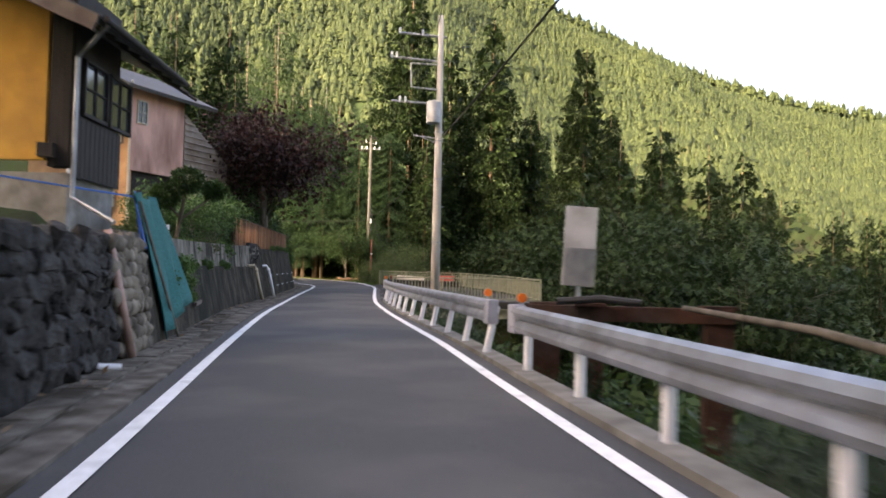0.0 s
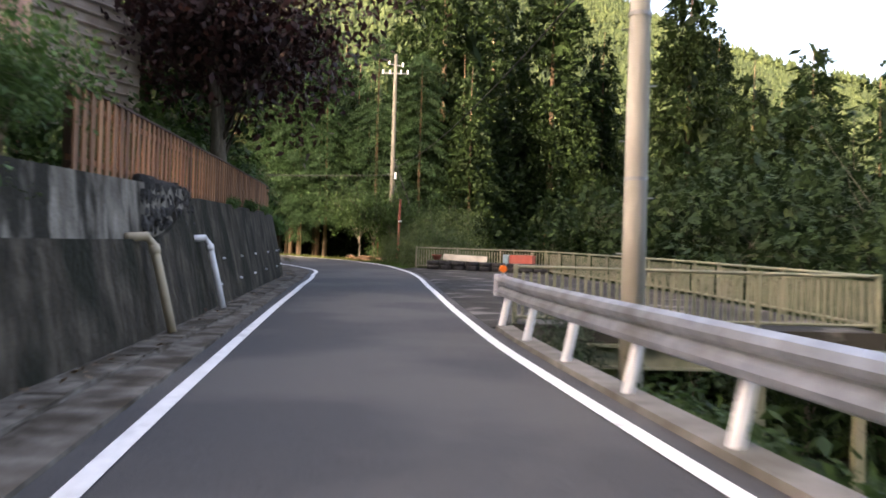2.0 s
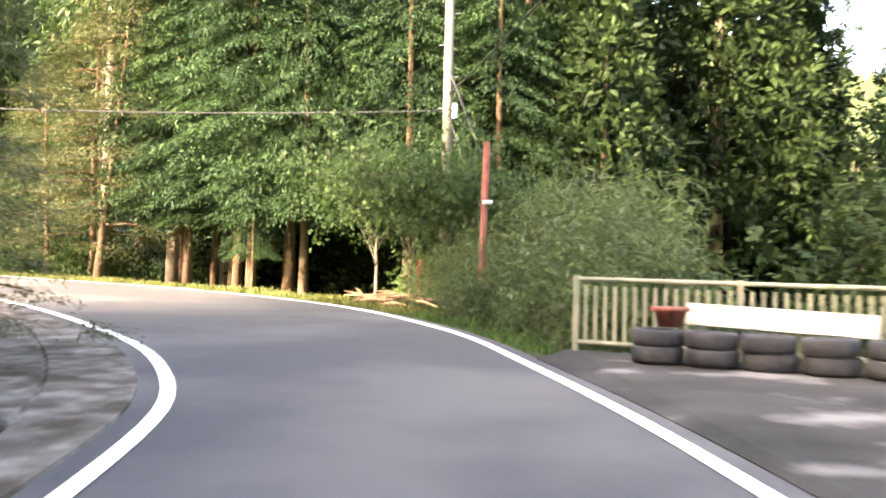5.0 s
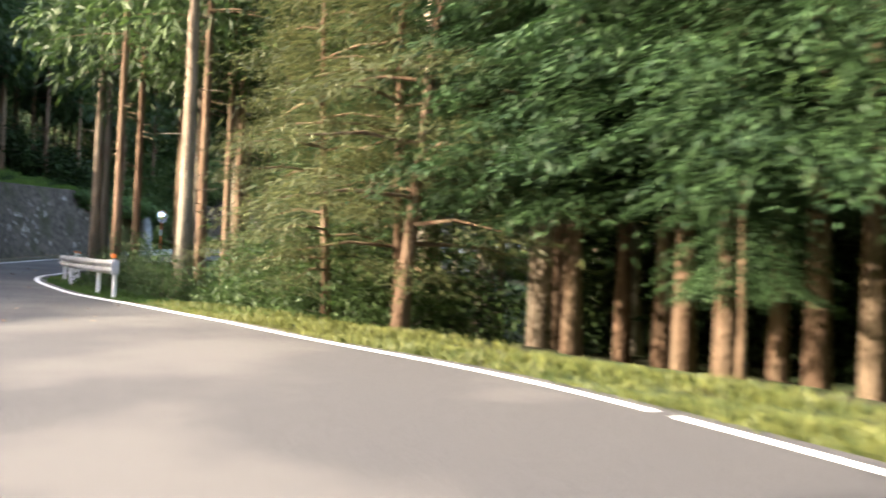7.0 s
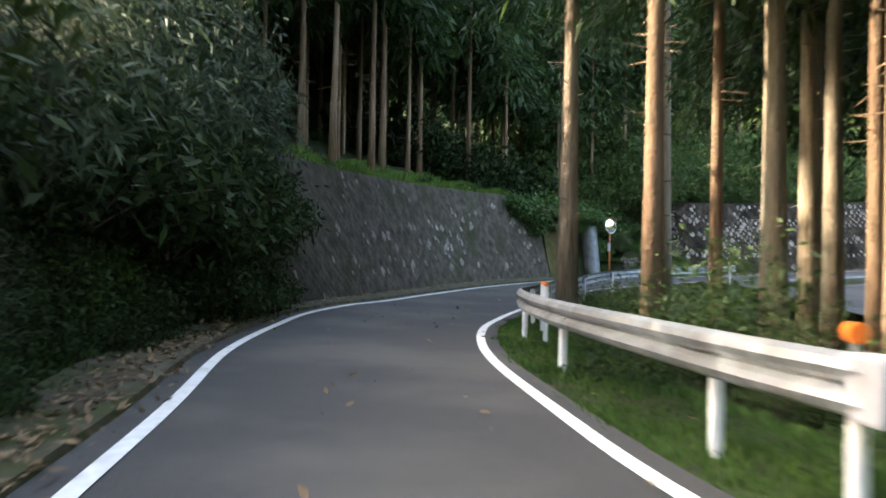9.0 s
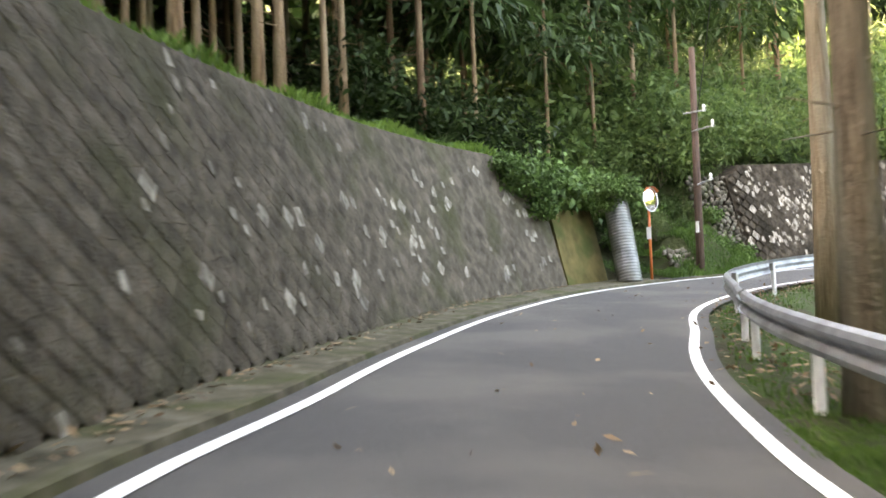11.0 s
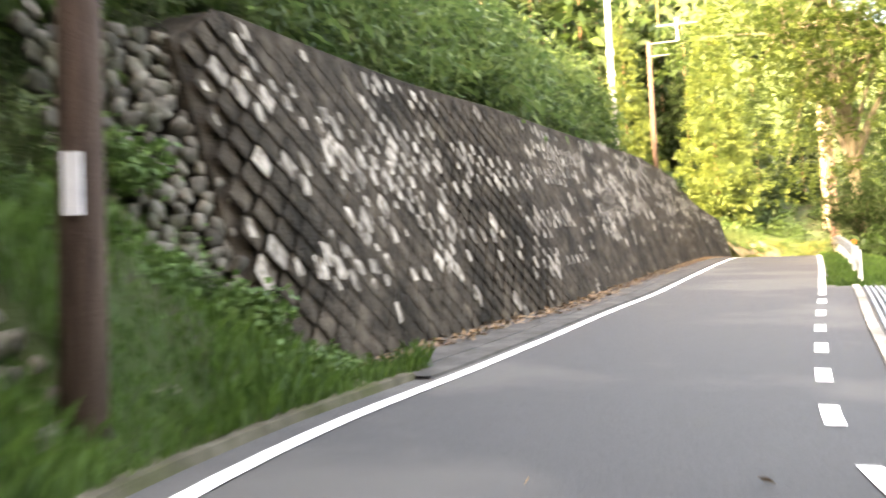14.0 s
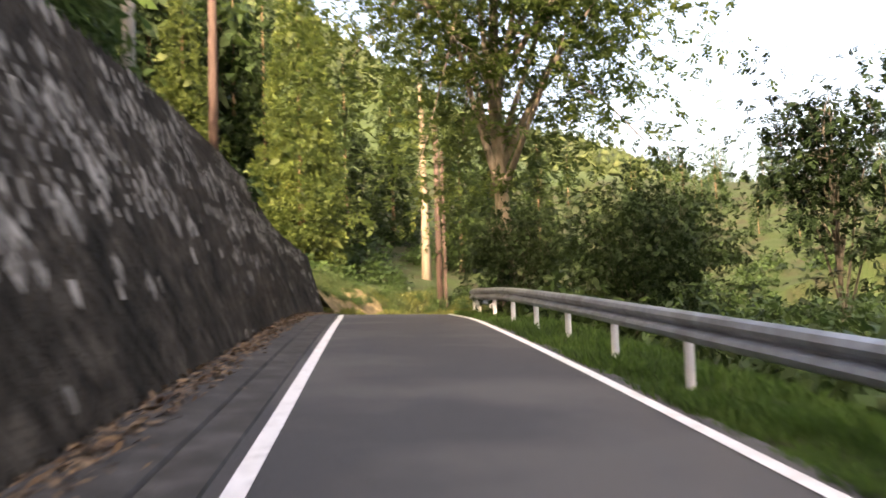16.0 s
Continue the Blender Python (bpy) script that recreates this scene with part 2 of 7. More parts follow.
def tube(points, radii, sides=10, caps=True, bm=None):
    """A tube through points; radii one number or one for each point."""
    pts = [Vector(p) for p in points]
    radii = [radii] * len(pts) if isinstance(radii, (int, float)) else radii
    verts, faces = [], []
    for i, p in enumerate(pts):
        d = (pts[min(i + 1, len(pts) - 1)] - pts[max(i - 1, 0)]).normalized()
        a = d.cross(Vector((0, 0, 1)) if abs(d.z) < 0.9 else Vector((1, 0, 0))).normalized()
        b = d.cross(a)
        for k in range(sides):
            w = math.tau * k / sides
            verts.append(p + radii[i] * (math.cos(w) * a + math.sin(w) * b))
    for i in range(len(pts) - 1):
        for k in range(sides):
            k2 = (k + 1) % sides
            faces.append((i * sides + k, i * sides + k2, (i + 1) * sides + k2, (i + 1) * sides + k))
    if caps:
        faces.append(tuple(range(sides - 1, -1, -1)))
        faces.append(tuple((len(pts) - 1) * sides + k for k in range(sides)))
    return verts, faces


def joined(*pieces):
    verts, faces = [], []
    for v, f in pieces:
        o = len(verts)
        verts += list(v)
        faces += [tuple(i + o for i in q) for q in f]
    return verts, faces


# ---- the road's line: every 7 m a point of the wheel track, from 16 m before the start ----
ROAD = [
    (2.30, -15.83, -0.29), (1.29, -8.91, -0.16), (0.29, -1.98, -0.04), (-0.72, 4.95, 0.09), (-1.80, 11.86, 0.23), (-2.87, 18.78, 0.33),
    (-3.86, 25.71, 0.44), (-4.65, 32.67, 0.54), (-5.35, 39.63, 0.68), (-6.06, 46.60, 0.83), (-6.76, 53.56, 0.97), (-8.30, 60.36, 1.11),
    (-11.53, 66.53, 1.35), (-16.21, 71.71, 1.59), (-21.76, 75.95, 1.78), (-27.57, 79.84, 1.97), (-33.05, 84.19, 2.16), (-38.54, 88.54, 2.35),
    (-43.85, 93.07, 2.55), (-47.98, 98.70, 2.83), (-50.92, 105.02, 3.19), (-52.31, 111.86, 3.51), (-51.78, 118.81, 3.85), (-49.79, 125.50, 4.23),
    (-47.39, 132.08, 4.68), (-44.82, 138.59, 5.14), (-42.22, 145.09, 5.59), (-39.62, 151.59, 5.97), (-36.98, 158.07, 6.15), (-33.00, 163.80, 6.10),
    (-27.00, 167.40, 5.90), (-20.10, 168.60, 5.50), (-13.10, 168.00, 5.00)]


def spline(points, step):
    p = np.array(points, float)
    p = np.vstack([2 * p[0] - p[1], p, 2 * p[-1] - p[-2]])
    out = []
    n = round(7 / step)
    for i in range(1, len(p) - 2):
        for k in range(n):
            u = k / n
            a, b, c, d = p[i - 1 : i + 3]
            out.append(0.5 * (2 * b + (c - a) * u + (2 * a - 5 * b + 4 * c - d) * u * u + (3 * b - a - 3 * c + d) * u**3))
    out.append(p[-2])
    return np.array(out)


LINE = spline(ROAD, 0.5)
_d = np.gradient(LINE[:, :2], axis=0)
_d /= np.linalg.norm(_d, axis=1)[:, None]
_k = np.r_[0, np.cumsum(np.hypot(*np.diff(LINE[:, :2], axis=0).T))] - 16.0
STATION = _k * 1.0
RIGHT = np.stack([_d[:, 1], -_d[:, 0]], 1)


# banking of the bends: slope of the road across its line
CANT_AT, CANT = [-20, 50, 60, 90, 100, 110, 140, 150, 230], [-0.014, -0.014, -0.021, -0.021, 0.0, 0.049, 0.049, 0.031, 0.026]


def cant(s, l):
    return -np.interp(s, CANT_AT, CANT) * np.clip(l, -5, 5)


def on_road(s, l=0.0, z=0.0):
    """The place at s metres along the road, l metres to the right of its line, z metres over its surface."""
    c = [np.interp(s, STATION, LINE[:, i]) for i in range(3)]
    r = np.array([np.interp(s, STATION, RIGHT[:, i]) for i in range(2)])
    r /= np.linalg.norm(r)
    return Vector((c[0] + r[0] * l, c[1] + r[1] * l, c[2] + z + float(cant(s, l))))


def heading(s):
    """Degrees about z that turn +y along the road."""
    a, b = on_road(s - 0.3), on_road(s + 0.3)
    return math.degrees(math.atan2(-(b.x - a.x), b.y - a.y))


def table(rows):
    xs, ys = np.array(rows, float).T
    return lambda s: np.interp(s, xs, ys)


def eased(rows, reach=1.4):
    """A table without kinks."""
    xs, ys = np.array(rows, float).T
    grid = np.arange(xs[0] - 12, xs[-1] + 12, 0.5)
    w = np.exp(-0.5 * (np.arange(-12, 13) * 0.5 / reach) ** 2)
    vals = np.convolve(np.pad(np.interp(grid, xs, ys), 12, mode="edge"), w / w.sum(), "valid")
    return lambda s: np.interp(s, grid, vals)


LEFT_LINE = eased([(-16, -1.47), (4, -1.47), (10, -1.4), (20, -1.36), (26, -1.32), (40, -1.38), (46, -1.33), (52, -1.36), (56, -1.28), (58, -1.06), (60, -0.86), (64, -0.91), (66, -1.12), (68, -1.31),
                   (72, -1.42), (82, -1.35), (86, -1.38), (88, -1.48), (90, -1.76), (94, -2.13), (98, -2.61), (100, -2.71), (104, -2.62), (106, -2.51), (108, -2.19), (110, -1.89),
                   (112, -1.5), (118, -1.41), (124, -1.53), (126, -1.73), (128, -1.89), (130, -2.02), (134, -2.03), (136, -1.95), (138, -1.71), (140, -1.36), (144, -1.17),
                   (148, -1.0), (152, -0.75), (172, -0.73), (210, -0.73)], 0.9)
RIGHT_LINE = eased([(-16, 2.1), (4, 2.13), (10, 2.2), (16, 2.35), (22, 2.32), (28, 2.26), (34, 2.17), (40, 2.23), (46, 2.39), (52, 2.46), (56, 2.7), (60, 3.06), (62, 3.4),
                    (64, 3.91), (66, 4.11), (68, 4.4), (70, 4.5), (72, 4.33), (76, 3.9), (78, 3.52), (80, 3.14), (84, 2.72), (86, 2.45), (88, 2.29), (90, 1.83), (92, 1.51),
                    (94, 1.35), (96, 1.18), (98, 1.08), (100, 1.09), (102, 1.2), (104, 1.36), (106, 1.7), (108, 2.07), (112, 2.4), (118, 2.54), (120, 2.6), (122, 2.4),
                    (124, 2.21), (128, 2.03), (132, 1.88), (134, 1.86), (138, 1.93), (140, 2.17), (144, 2.4), (148, 2.62), (152, 2.76), (160, 2.84), (210, 2.85)], 0.9)


def loft(name, s0, s1, step, profile, mat, parent=None, smooth=False, close=False):
    """A long form along the road: profile(s) gives the points (l, z) of its cross section."""
    verts, faces = [], []
    ss = np.linspace(s0, s1, max(2, round((s1 - s0) / step) + 1))
    for s in ss:
        row = [on_road(s, l, z) for l, z in profile(s)]
        n = len(row)
        verts += row
    for i in range(len(ss) - 1):
        for k in range(n if close else n - 1):
            k2 = (k + 1) % n
            faces.append((i * n + k, i * n + k2, (i + 1) * n + k2, (i + 1) * n + k))
    if close:
        faces.append(tuple(range(n)))
        faces.append(tuple((len(ss) - 1) * n + k for k in range(n - 1, -1, -1)))
    me = mesh_from(name, verts, faces, mat, smooth)
    bm = bmesh.new()
    bm.from_mesh(me)
    bmesh.ops.recalc_face_normals(bm, faces=bm.faces)
    bm.to_mesh(me)
    bm.free()
    return part(name, me, None, parent)


# ---- foliage: clouds of small leaves ----
def leaves(centres, count, spread, length, width, droop=0.3, flat=0.0, rnd=rng, outward=None):
    """Mesh arrays of count leaves round each centre; a leaf is a kite of four corners, bent along its middle."""
    c = np.repeat(np.asarray(centres, float), count, axis=0)
    n = len(c)
    off = rnd.normal(size=(n, 3)) * spread * np.array([1, 1, 1 - 0.6 * flat])
    c = c + off
    way = rnd.normal(size=(n, 3))
    if outward is not None:
        way = way * 0.7 + np.repeat(np.asarray(outward, float), count, axis=0)
    way[:, 2] = way[:, 2] * (1 - 0.7 * flat) - droop
    way /= np.linalg.norm(way, axis=1)[:, None]
    up = rnd.normal(size=(n, 3)) * (1 - 0.6 * flat) + np.array([0, 0, 0.6 + flat])
    side = np.cross(way, up)
    side /= np.linalg.norm(side, axis=1)[:, None] + 1e-9
    nor = np.cross(side, way)
    size = rnd.uniform(0.6, 1.3, (n, 1))
    tip, mid = way * length * size, way * length * size * 0.45
    wide = side * width * size * 0.5
    v = np.stack([c, c + mid + wide - nor * width * 0.12, c + tip - np.array([0, 0, 0.15 * length]) * size, c + mid - wide - nor * width * 0.12], 1)
    return v.reshape(-1, 3)


def fronds(centres, count, spread, length, width, leaflets=7, droop=0.3, flat=0.3, rnd=rng, outward=None):
    """Feathery sprays round each centre: leaflets in two rows along a bent midrib."""
    c = np.repeat(np.asarray(centres, float), count, axis=0)
    n = len(c)
    c = c + rnd.normal(size=(n, 3)) * spread * np.array([1, 1, 1 - 0.5 * flat])
    way = rnd.normal(size=(n, 3)) * 0.8
    if outward is not None:
        way = way + np.repeat(np.asarray(outward, float), count, axis=0)
    way[:, 2] = way[:, 2] * (1 - 0.6 * flat) - droop
    way /= np.linalg.norm(way, axis=1)[:, None]
    up = rnd.normal(size=(n, 3)) * (1 - 0.7 * flat) * 0.8 + np.array([0, 0, 0.6 + flat])
    side = np.cross(way, up)
    side /= np.linalg.norm(side, axis=1)[:, None] + 1e-9
    size = rnd.uniform(0.6, 1.25, (n, 1)) * length
    rows = []
    for k in range(leaflets):
        u = (k + 0.6) / leaflets
        hand = 0.0 if k == leaflets - 1 else (1.0 if k % 2 else -1.0)
        p = c + way * size * u * 0.75 - np.array([0, 0, 0.3]) * size * u * u
        d = way * (0.75 if hand else 1.0) + side * hand * 0.75 + rnd.normal(size=(n, 3)) * 0.16
        d[:, 2] -= 0.25 * u
        q = size * (0.62 - 0.34 * u)
        w = np.cross(d, np.cross(way, side)) * width * 0.5 * size / length
        rows.append(np.stack([p, p + d * q * 0.45 + w, p + d * q, p + d * q * 0.45 - w], 1))
    return np.stack(rows, 1).reshape(-1, 3)


def leaf_mesh(name, verts, mat):
    """A mesh of the kites that leaves() gave."""
    v = np.asarray(verts, np.float32)
    q = len(v) // 4
    me = bpy.data.meshes.new(name)
    me.vertices.add(len(v))
    me.vertices.foreach_set("co", v.ravel())
    me.loops.add(4 * q)
    me.loops.foreach_set("vertex_index", np.arange(4 * q, dtype=np.int32))
    me.polygons.add(q)
    me.polygons.foreach_set("loop_start", np.arange(0, 4 * q, 4, dtype=np.int32))
    me.polygons.foreach_set("loop_total", np.full(q, 4, np.int32))
    me.materials.append(mat)
    me.update(calc_edges=True)
    return me


def trunk_mesh(height, base, top, lean=0.0, sides=10, seed=0, flare=1.35):
    r = np.random.default_rng(seed)
    pts, rad = [], []
    n = 9
    wob = np.cumsum(r.normal(size=(n, 2)) * 0.04, axis=0)
    for i in range(n):
        u = i / (n - 1)
        pts.append((wob[i, 0] * u + lean * height * u, wob[i, 1] * u, height * u - (0.4 if i == 0 else 0)))
        rad.append((base + (top - base) * u) * (flare if i == 0 else 1.08 if i == 1 else 1))
    return tube(pts, rad, sides), np.array(pts)


def conifer(name, height, radius, clear, seed, mat, bark, tufts=520, per=13, base=0.2, leaf=(0.42, 0.13), droop=0.75, flat=0.25, power=0.85, label="", spread=0.2, feather=0, twigs=46):
    """A conifer built at the origin: trunk, dead stubs and a crown of drooping sprays; returns its two meshes."""
    r = np.random.default_rng(seed)
    trunk, _ = trunk_mesh(height * 0.98, base, 0.03, seed=seed)
    us = 1 - np.sqrt(r.uniform(0, 1, tufts)) if power > 0.6 else r.uniform(0, 1, tufts)
    levels = np.floor(us * 26) / 26 + r.normal(size=tufts) * 0.008
    levels = np.clip(levels, 0, 1)
    ang = r.uniform(0, math.tau, tufts)
    lobes = 1 + 0.22 * np.sin(3 * ang + seed + 9 * levels) + 0.12 * np.sin(7 * ang + 3 * seed)
    reach = radius * (1 - levels) ** power * lobes * np.sqrt(r.uniform(0.25, 1, tufts)) + 0.12
    z = clear + (height - clear) * levels - 0.25 * reach + 0.1
    c = np.stack([np.cos(ang) * reach, np.sin(ang) * reach, z], 1)
    out = np.stack([np.cos(ang), np.sin(ang), np.full(tufts, -0.1)], 1) * 0.8
    if feather:
        crown = fronds(c, per, spread, leaf[0], leaf[1], feather, droop, flat, r, out)
    else:
        crown = leaves(c, per, spread, leaf[0], leaf[1], droop, flat, r, out)
    pieces = [trunk]
    for i in range(0, tufts if twigs else 0, max(1, tufts // max(twigs, 1))):
        x, y, zz = c[i]
        pieces.append(tube([(0, 0, zz + 0.2 * reach[i]), (x * 0.5, y * 0.5, zz + 0.14 * reach[i]), (x, y, zz)], [0.035, 0.025, 0.01], 4, False))
    for i in range(14 if twigs else 0):
        a, zz = r.uniform(0, math.tau), r.uniform(0.25, 1) * max(clear, 1.0)
        k = r.uniform(0.3, 1.0)
        pieces.append(tube([(0, 0, zz), (math.cos(a) * k, math.sin(a) * k, zz + r.uniform(-0.25, 0.1))], [0.02, 0.006], 4, False))
    v, f = joined(*pieces)
    return mesh_from(name + "_trunk", v, f, bark, True), leaf_mesh(name + "_crown", crown, mat)


def tiered(name, height, radius, clear, seed, mat, bark, pads, per, pad, leaf, base=0.14, power=0.5, lean=0.0, droop=0.35, boughs=0):
    """A conifer with layered, drooping pads of fine foliage; pad gives a pad's reach outwards, sideways and its thickness."""
    r = np.random.default_rng(seed)
    trunk, line = trunk_mesh(height * 0.98, base, 0.03, lean, seed=seed)
    u = np.sort(r.uniform(0, 1, pads) ** 1.25)
    ang = np.arange(pads) * 2.4 + r.uniform(-0.5, 0.5, pads)
    reach = radius * (1 - u) ** power * np.sqrt(r.uniform(0.12, 1, pads)) + 0.1
    z = clear + (height - clear) * u
    out = np.stack([np.cos(ang), np.sin(ang), np.zeros(pads)], 1)
    side = np.stack([-np.sin(ang), np.cos(ang), np.zeros(pads)], 1)
    mid = np.stack([np.interp(z, line[:, 2], line[:, 0]), np.interp(z, line[:, 2], line[:, 1]), z], 1)
    c = mid + out * reach[:, None] - np.array([0, 0, 1.0]) * (droop * 0.5 * reach)[:, None]
    n = pads * per
    size = np.repeat(r.uniform(0.7, 1.25, pads), per)
    a, b, h = r.normal(size=n) * pad[0] * size, r.normal(size=n) * pad[1] * size, r.normal(size=n) * pad[2]
    O, S = np.repeat(out, per, 0), np.repeat(side, per, 0)
    at = np.repeat(c, per, 0) + O * a[:, None] + S * b[:, None]
    at[:, 2] += h - droop * a - 0.5 * np.abs(b) * droop
    crown = leaves(at, 1, 0.01, leaf[0], leaf[1], droop, 0.8, r, O * 0.9 + S * (b / pad[1])[:, None] * 0.4)
    pieces = [trunk]
    for i in range(0, pads if boughs else 0, max(1, pads // max(boughs, 1))):
        m0 = mid[i] - np.array([0, 0, 0.1])
        pieces.append(tube([m0, (m0 + c[i]) / 2 + np.array([0, 0, 0.12]), c[i]], [0.04, 0.028, 0.012], 5, False))
    v, f = joined(*pieces)
    return mesh_from(name + "_trunk", v, f, bark, True), leaf_mesh(name + "_crown", crown, mat)


def sugi(name, height, radius, clear, seed, mat, bark, clumps=620, per=26, base=0.3, leaf=(0.34, 0.13), clump=0.5, core=260, power=0.8):
    """A Japanese cedar at the origin: a dense cone of rounded, upturned tufts round a dark inner mass; returns trunk and crown."""
    r = np.random.default_rng(seed)
    trunk, _ = trunk_mesh(height * 0.985, base, 0.03, seed=seed)
    u = 1 - np.sqrt(r.uniform(0, 1, clumps))
    tier = np.floor(u * 22) / 22 + r.normal(size=clumps) * 0.012
    u = np.clip(tier, 0, 0.995)
    ang = r.uniform(0, math.tau, clumps)
    lobes = 1 + 0.16 * np.sin(3 * ang + seed + 11 * u) + 0.12 * np.sin(5 * ang + 2 * seed - 17 * u) + 0.1 * r.normal(size=clumps)
    round_off = np.minimum(1, 0.62 + 3.2 * u)                      # the crown draws in again at its foot
    full = radius * (1 - u) ** power * lobes * round_off + 0.1
    reach = full * np.where(r.uniform(0, 1, clumps) < 0.72, r.uniform(0.82, 1.02, clumps), r.uniform(0.5, 0.82, clumps))
    z = clear + (height - clear) * u - 0.16 * reach
    out = np.stack([np.cos(ang), np.sin(ang), np.zeros(clumps)], 1)
    c = out * reach[:, None] + np.stack([0 * z, 0 * z, z], 1)
    size = clump * (0.55 + 0.6 * (1 - u)) * r.uniform(0.7, 1.3, clumps)
    n = clumps * per
    d = r.normal(size=(n, 3)) + np.repeat(out, per, 0) * 0.9 + np.array([0, 0, 0.55])
    d /= np.linalg.norm(d, axis=1)[:, None]
    at = np.repeat(c, per, 0) + d * (np.repeat(size, per) * r.uniform(0.45, 1.0, n))[:, None] * np.array([1, 1, 0.8])
    crown = [leaves(at, 1, 0.02, leaf[0], leaf[1], -0.25, 0.0, r, d * 1.3)]
    cu = 1 - np.sqrt(r.uniform(0, 1, core))
    ca = r.uniform(0, math.tau, core)
    cr = radius * (1 - cu) ** power * r.uniform(0.3, 0.66, core)
    co = np.stack([np.cos(ca), np.sin(ca), np.zeros(core)], 1)
    crown.append(leaves(co * cr[:, None] + np.stack([0 * cu, 0 * cu, clear + 0.6 + (height - clear) * cu * 0.97], 1), 2, 0.25, 1.5, 0.75, 0.8, 0.0, r, co * 0.3))
    return mesh_from(name + "_trunk", trunk[0], trunk[1], bark, True), leaf_mesh(name + "_crown", np.vstack(crown), mat)


def broadleaf(name, height, radius, seed, mat, bark, limbs=7, clusters=260, per=22, base=0.22, leaf=(0.22, 0.12), clear=0.25, droop=0.2, spread=0.42, flat=0.3, squash=0.8, feather=0, fill=0.0):
    """A broad tree built at the origin: forking limbs, and leaf clusters round their ends."""
    r = np.random.default_rng(seed)
    fork = height * clear
    pieces = [tube([(0, 0, -0.4), (0, 0, 0.3), (0.05, 0.03, fork), (-0.04 * height * 0.3, 0.1, height * 0.5), (0.08, -0.05, height * 0.82)], [base * 1.4, base, base * 0.8, base * 0.45, base * 0.1], 9)]
    tips = []
    for i in range(limbs):
        a = math.tau * i / limbs + r.uniform(-0.4, 0.4)
        e = r.uniform(0.5, 1.25)
        reach = radius * r.uniform(0.45, 0.8)
        end = np.array([math.cos(a) * reach, math.sin(a) * reach, fork + (height - fork) * (0.35 + 0.5 * math.sin(e) * r.uniform(0.6, 1))])
        begin = fork * 0.9 + (end[2] - fork) * r.uniform(0.0, 0.6)
        mid = np.array([end[0] * 0.45, end[1] * 0.45, begin + (end[2] - begin) * 0.6])
        pieces.append(tube([(0, 0.05, begin), mid, end], [base * 0.42, base * 0.26, base * 0.08], 6, False))
        for j in range(5):
            p = mid + (end - mid) * r.uniform(0, 1)
            q = p + r.normal(size=3) * radius * 0.28 + np.array([0, 0, 0.1 * radius])
            pieces.append(tube([p, (p + q) / 2 + r.normal(size=3) * 0.1, q], [base * 0.18, base * 0.1, base * 0.04], 5, False))
            tips += [q, p]
        tips.append(end)
    tips = np.array(tips)
    pick = tips[r.integers(0, len(tips), clusters)] + r.normal(size=(clusters, 3)) * radius * np.array([0.24, 0.24, 0.17 * squash])
    pick[:, 2] = np.maximum(pick[:, 2], fork * 0.55)
    n = int(fill * clusters)                          # layered boughs between the limbs
    if n:
        d = r.normal(size=(n, 3))
        d /= np.linalg.norm(d, axis=1)[:, None]
        d *= r.uniform(0.45, 1.0, (n, 1)) * (1 + 0.25 * np.sin(3 * np.arctan2(d[:, 1], d[:, 0]) + seed))[:, None]
        low, tier = fork * 0.8, height / 11
        z = (height + low) / 2 + d[:, 2] * (height - low) / 2
        pick[:n] = np.stack([d[:, 0] * radius, d[:, 1] * radius, np.round(z / tier) * tier + r.normal(size=n) * 0.14], 1)
    if feather:
        crown = fronds(pick, per, spread, leaf[0], leaf[1], feather, droop, flat, r)
    else:
        crown = leaves(pick, per, spread, leaf[0], leaf[1], droop, flat, r)
    v, f = joined(*pieces)
    return mesh_from(name + "_trunk", v, f, bark, True), leaf_mesh(name + "_crown", crown, mat)


def plant(kind, meshes, label, category, at, turn=0.0, size=1.0, group="", names=("trunk", "crown")):
    ob = thing(kind, label, category, Matrix.Translation(at) @ Matrix.Rotation(radians(turn), 4, "Z") @ Matrix.Diagonal((size, size, size, 1)), group)
    for n, me in zip(names, meshes):
        part(n, me, None, ob)
    return ob

# ---- the ground: one sheet with the road's bench, the banks, the valley and the mountain ----
LEFT_FOOT = eased([(-16, 2.55), (8, 2.55), (12, 2.5), (16, 2.42), (20, 2.45), (30, 2.6), (35, 2.43), (40, 2.38), (44, 2.32), (57, 2.35), (65, 2.6), (86, 2.8), (94, 3.43),
                   (97, 3.93), (101, 4.05), (106, 3.52), (110, 2.9), (114, 2.8), (118.5, 2.78), (123, 3.1), (126, 3.4), (131, 3.95), (133, 4.1), (137, 4.6), (139, 3.2),
                   (140, 2.7), (145, 2.5), (149, 2.05), (200, 2.0)], 0.5)
LEFT_RISE = table([(-16, 1.7), (12, 1.7), (14, 2.2), (56, 2.25), (60, 2.0), (65, 1.0), (83, 1.0), (90, 2.6), (102, 3.4), (107, 4.1), (129, 4.2), (132, 2.6), (138.5, 2.6), (140, 4.2),
                   (166, 4.3), (174, 3.9), (179, 2.9), (183, 2.3), (185, 1.1), (205, 0.9)])
BANK = table([(-16, 0.9), (85, 0.9), (88, 2.2), (101, 2.2), (104, 1.4), (129, 1.4), (132, 3.4), (138, 3.4), (140.5, 1.5), (205, 1.4)])
HILL = table([(-16, 0.12), (50, 0.16), (60, 0.2), (65, 0.12), (84, 0.14), (92, 0.4), (106, 0.4), (136, 0.3), (160, 0.35), (205, 0.3)])
TERRACE = table([(-16, 12), (47, 10), (56, 1), (205, 0.5)])
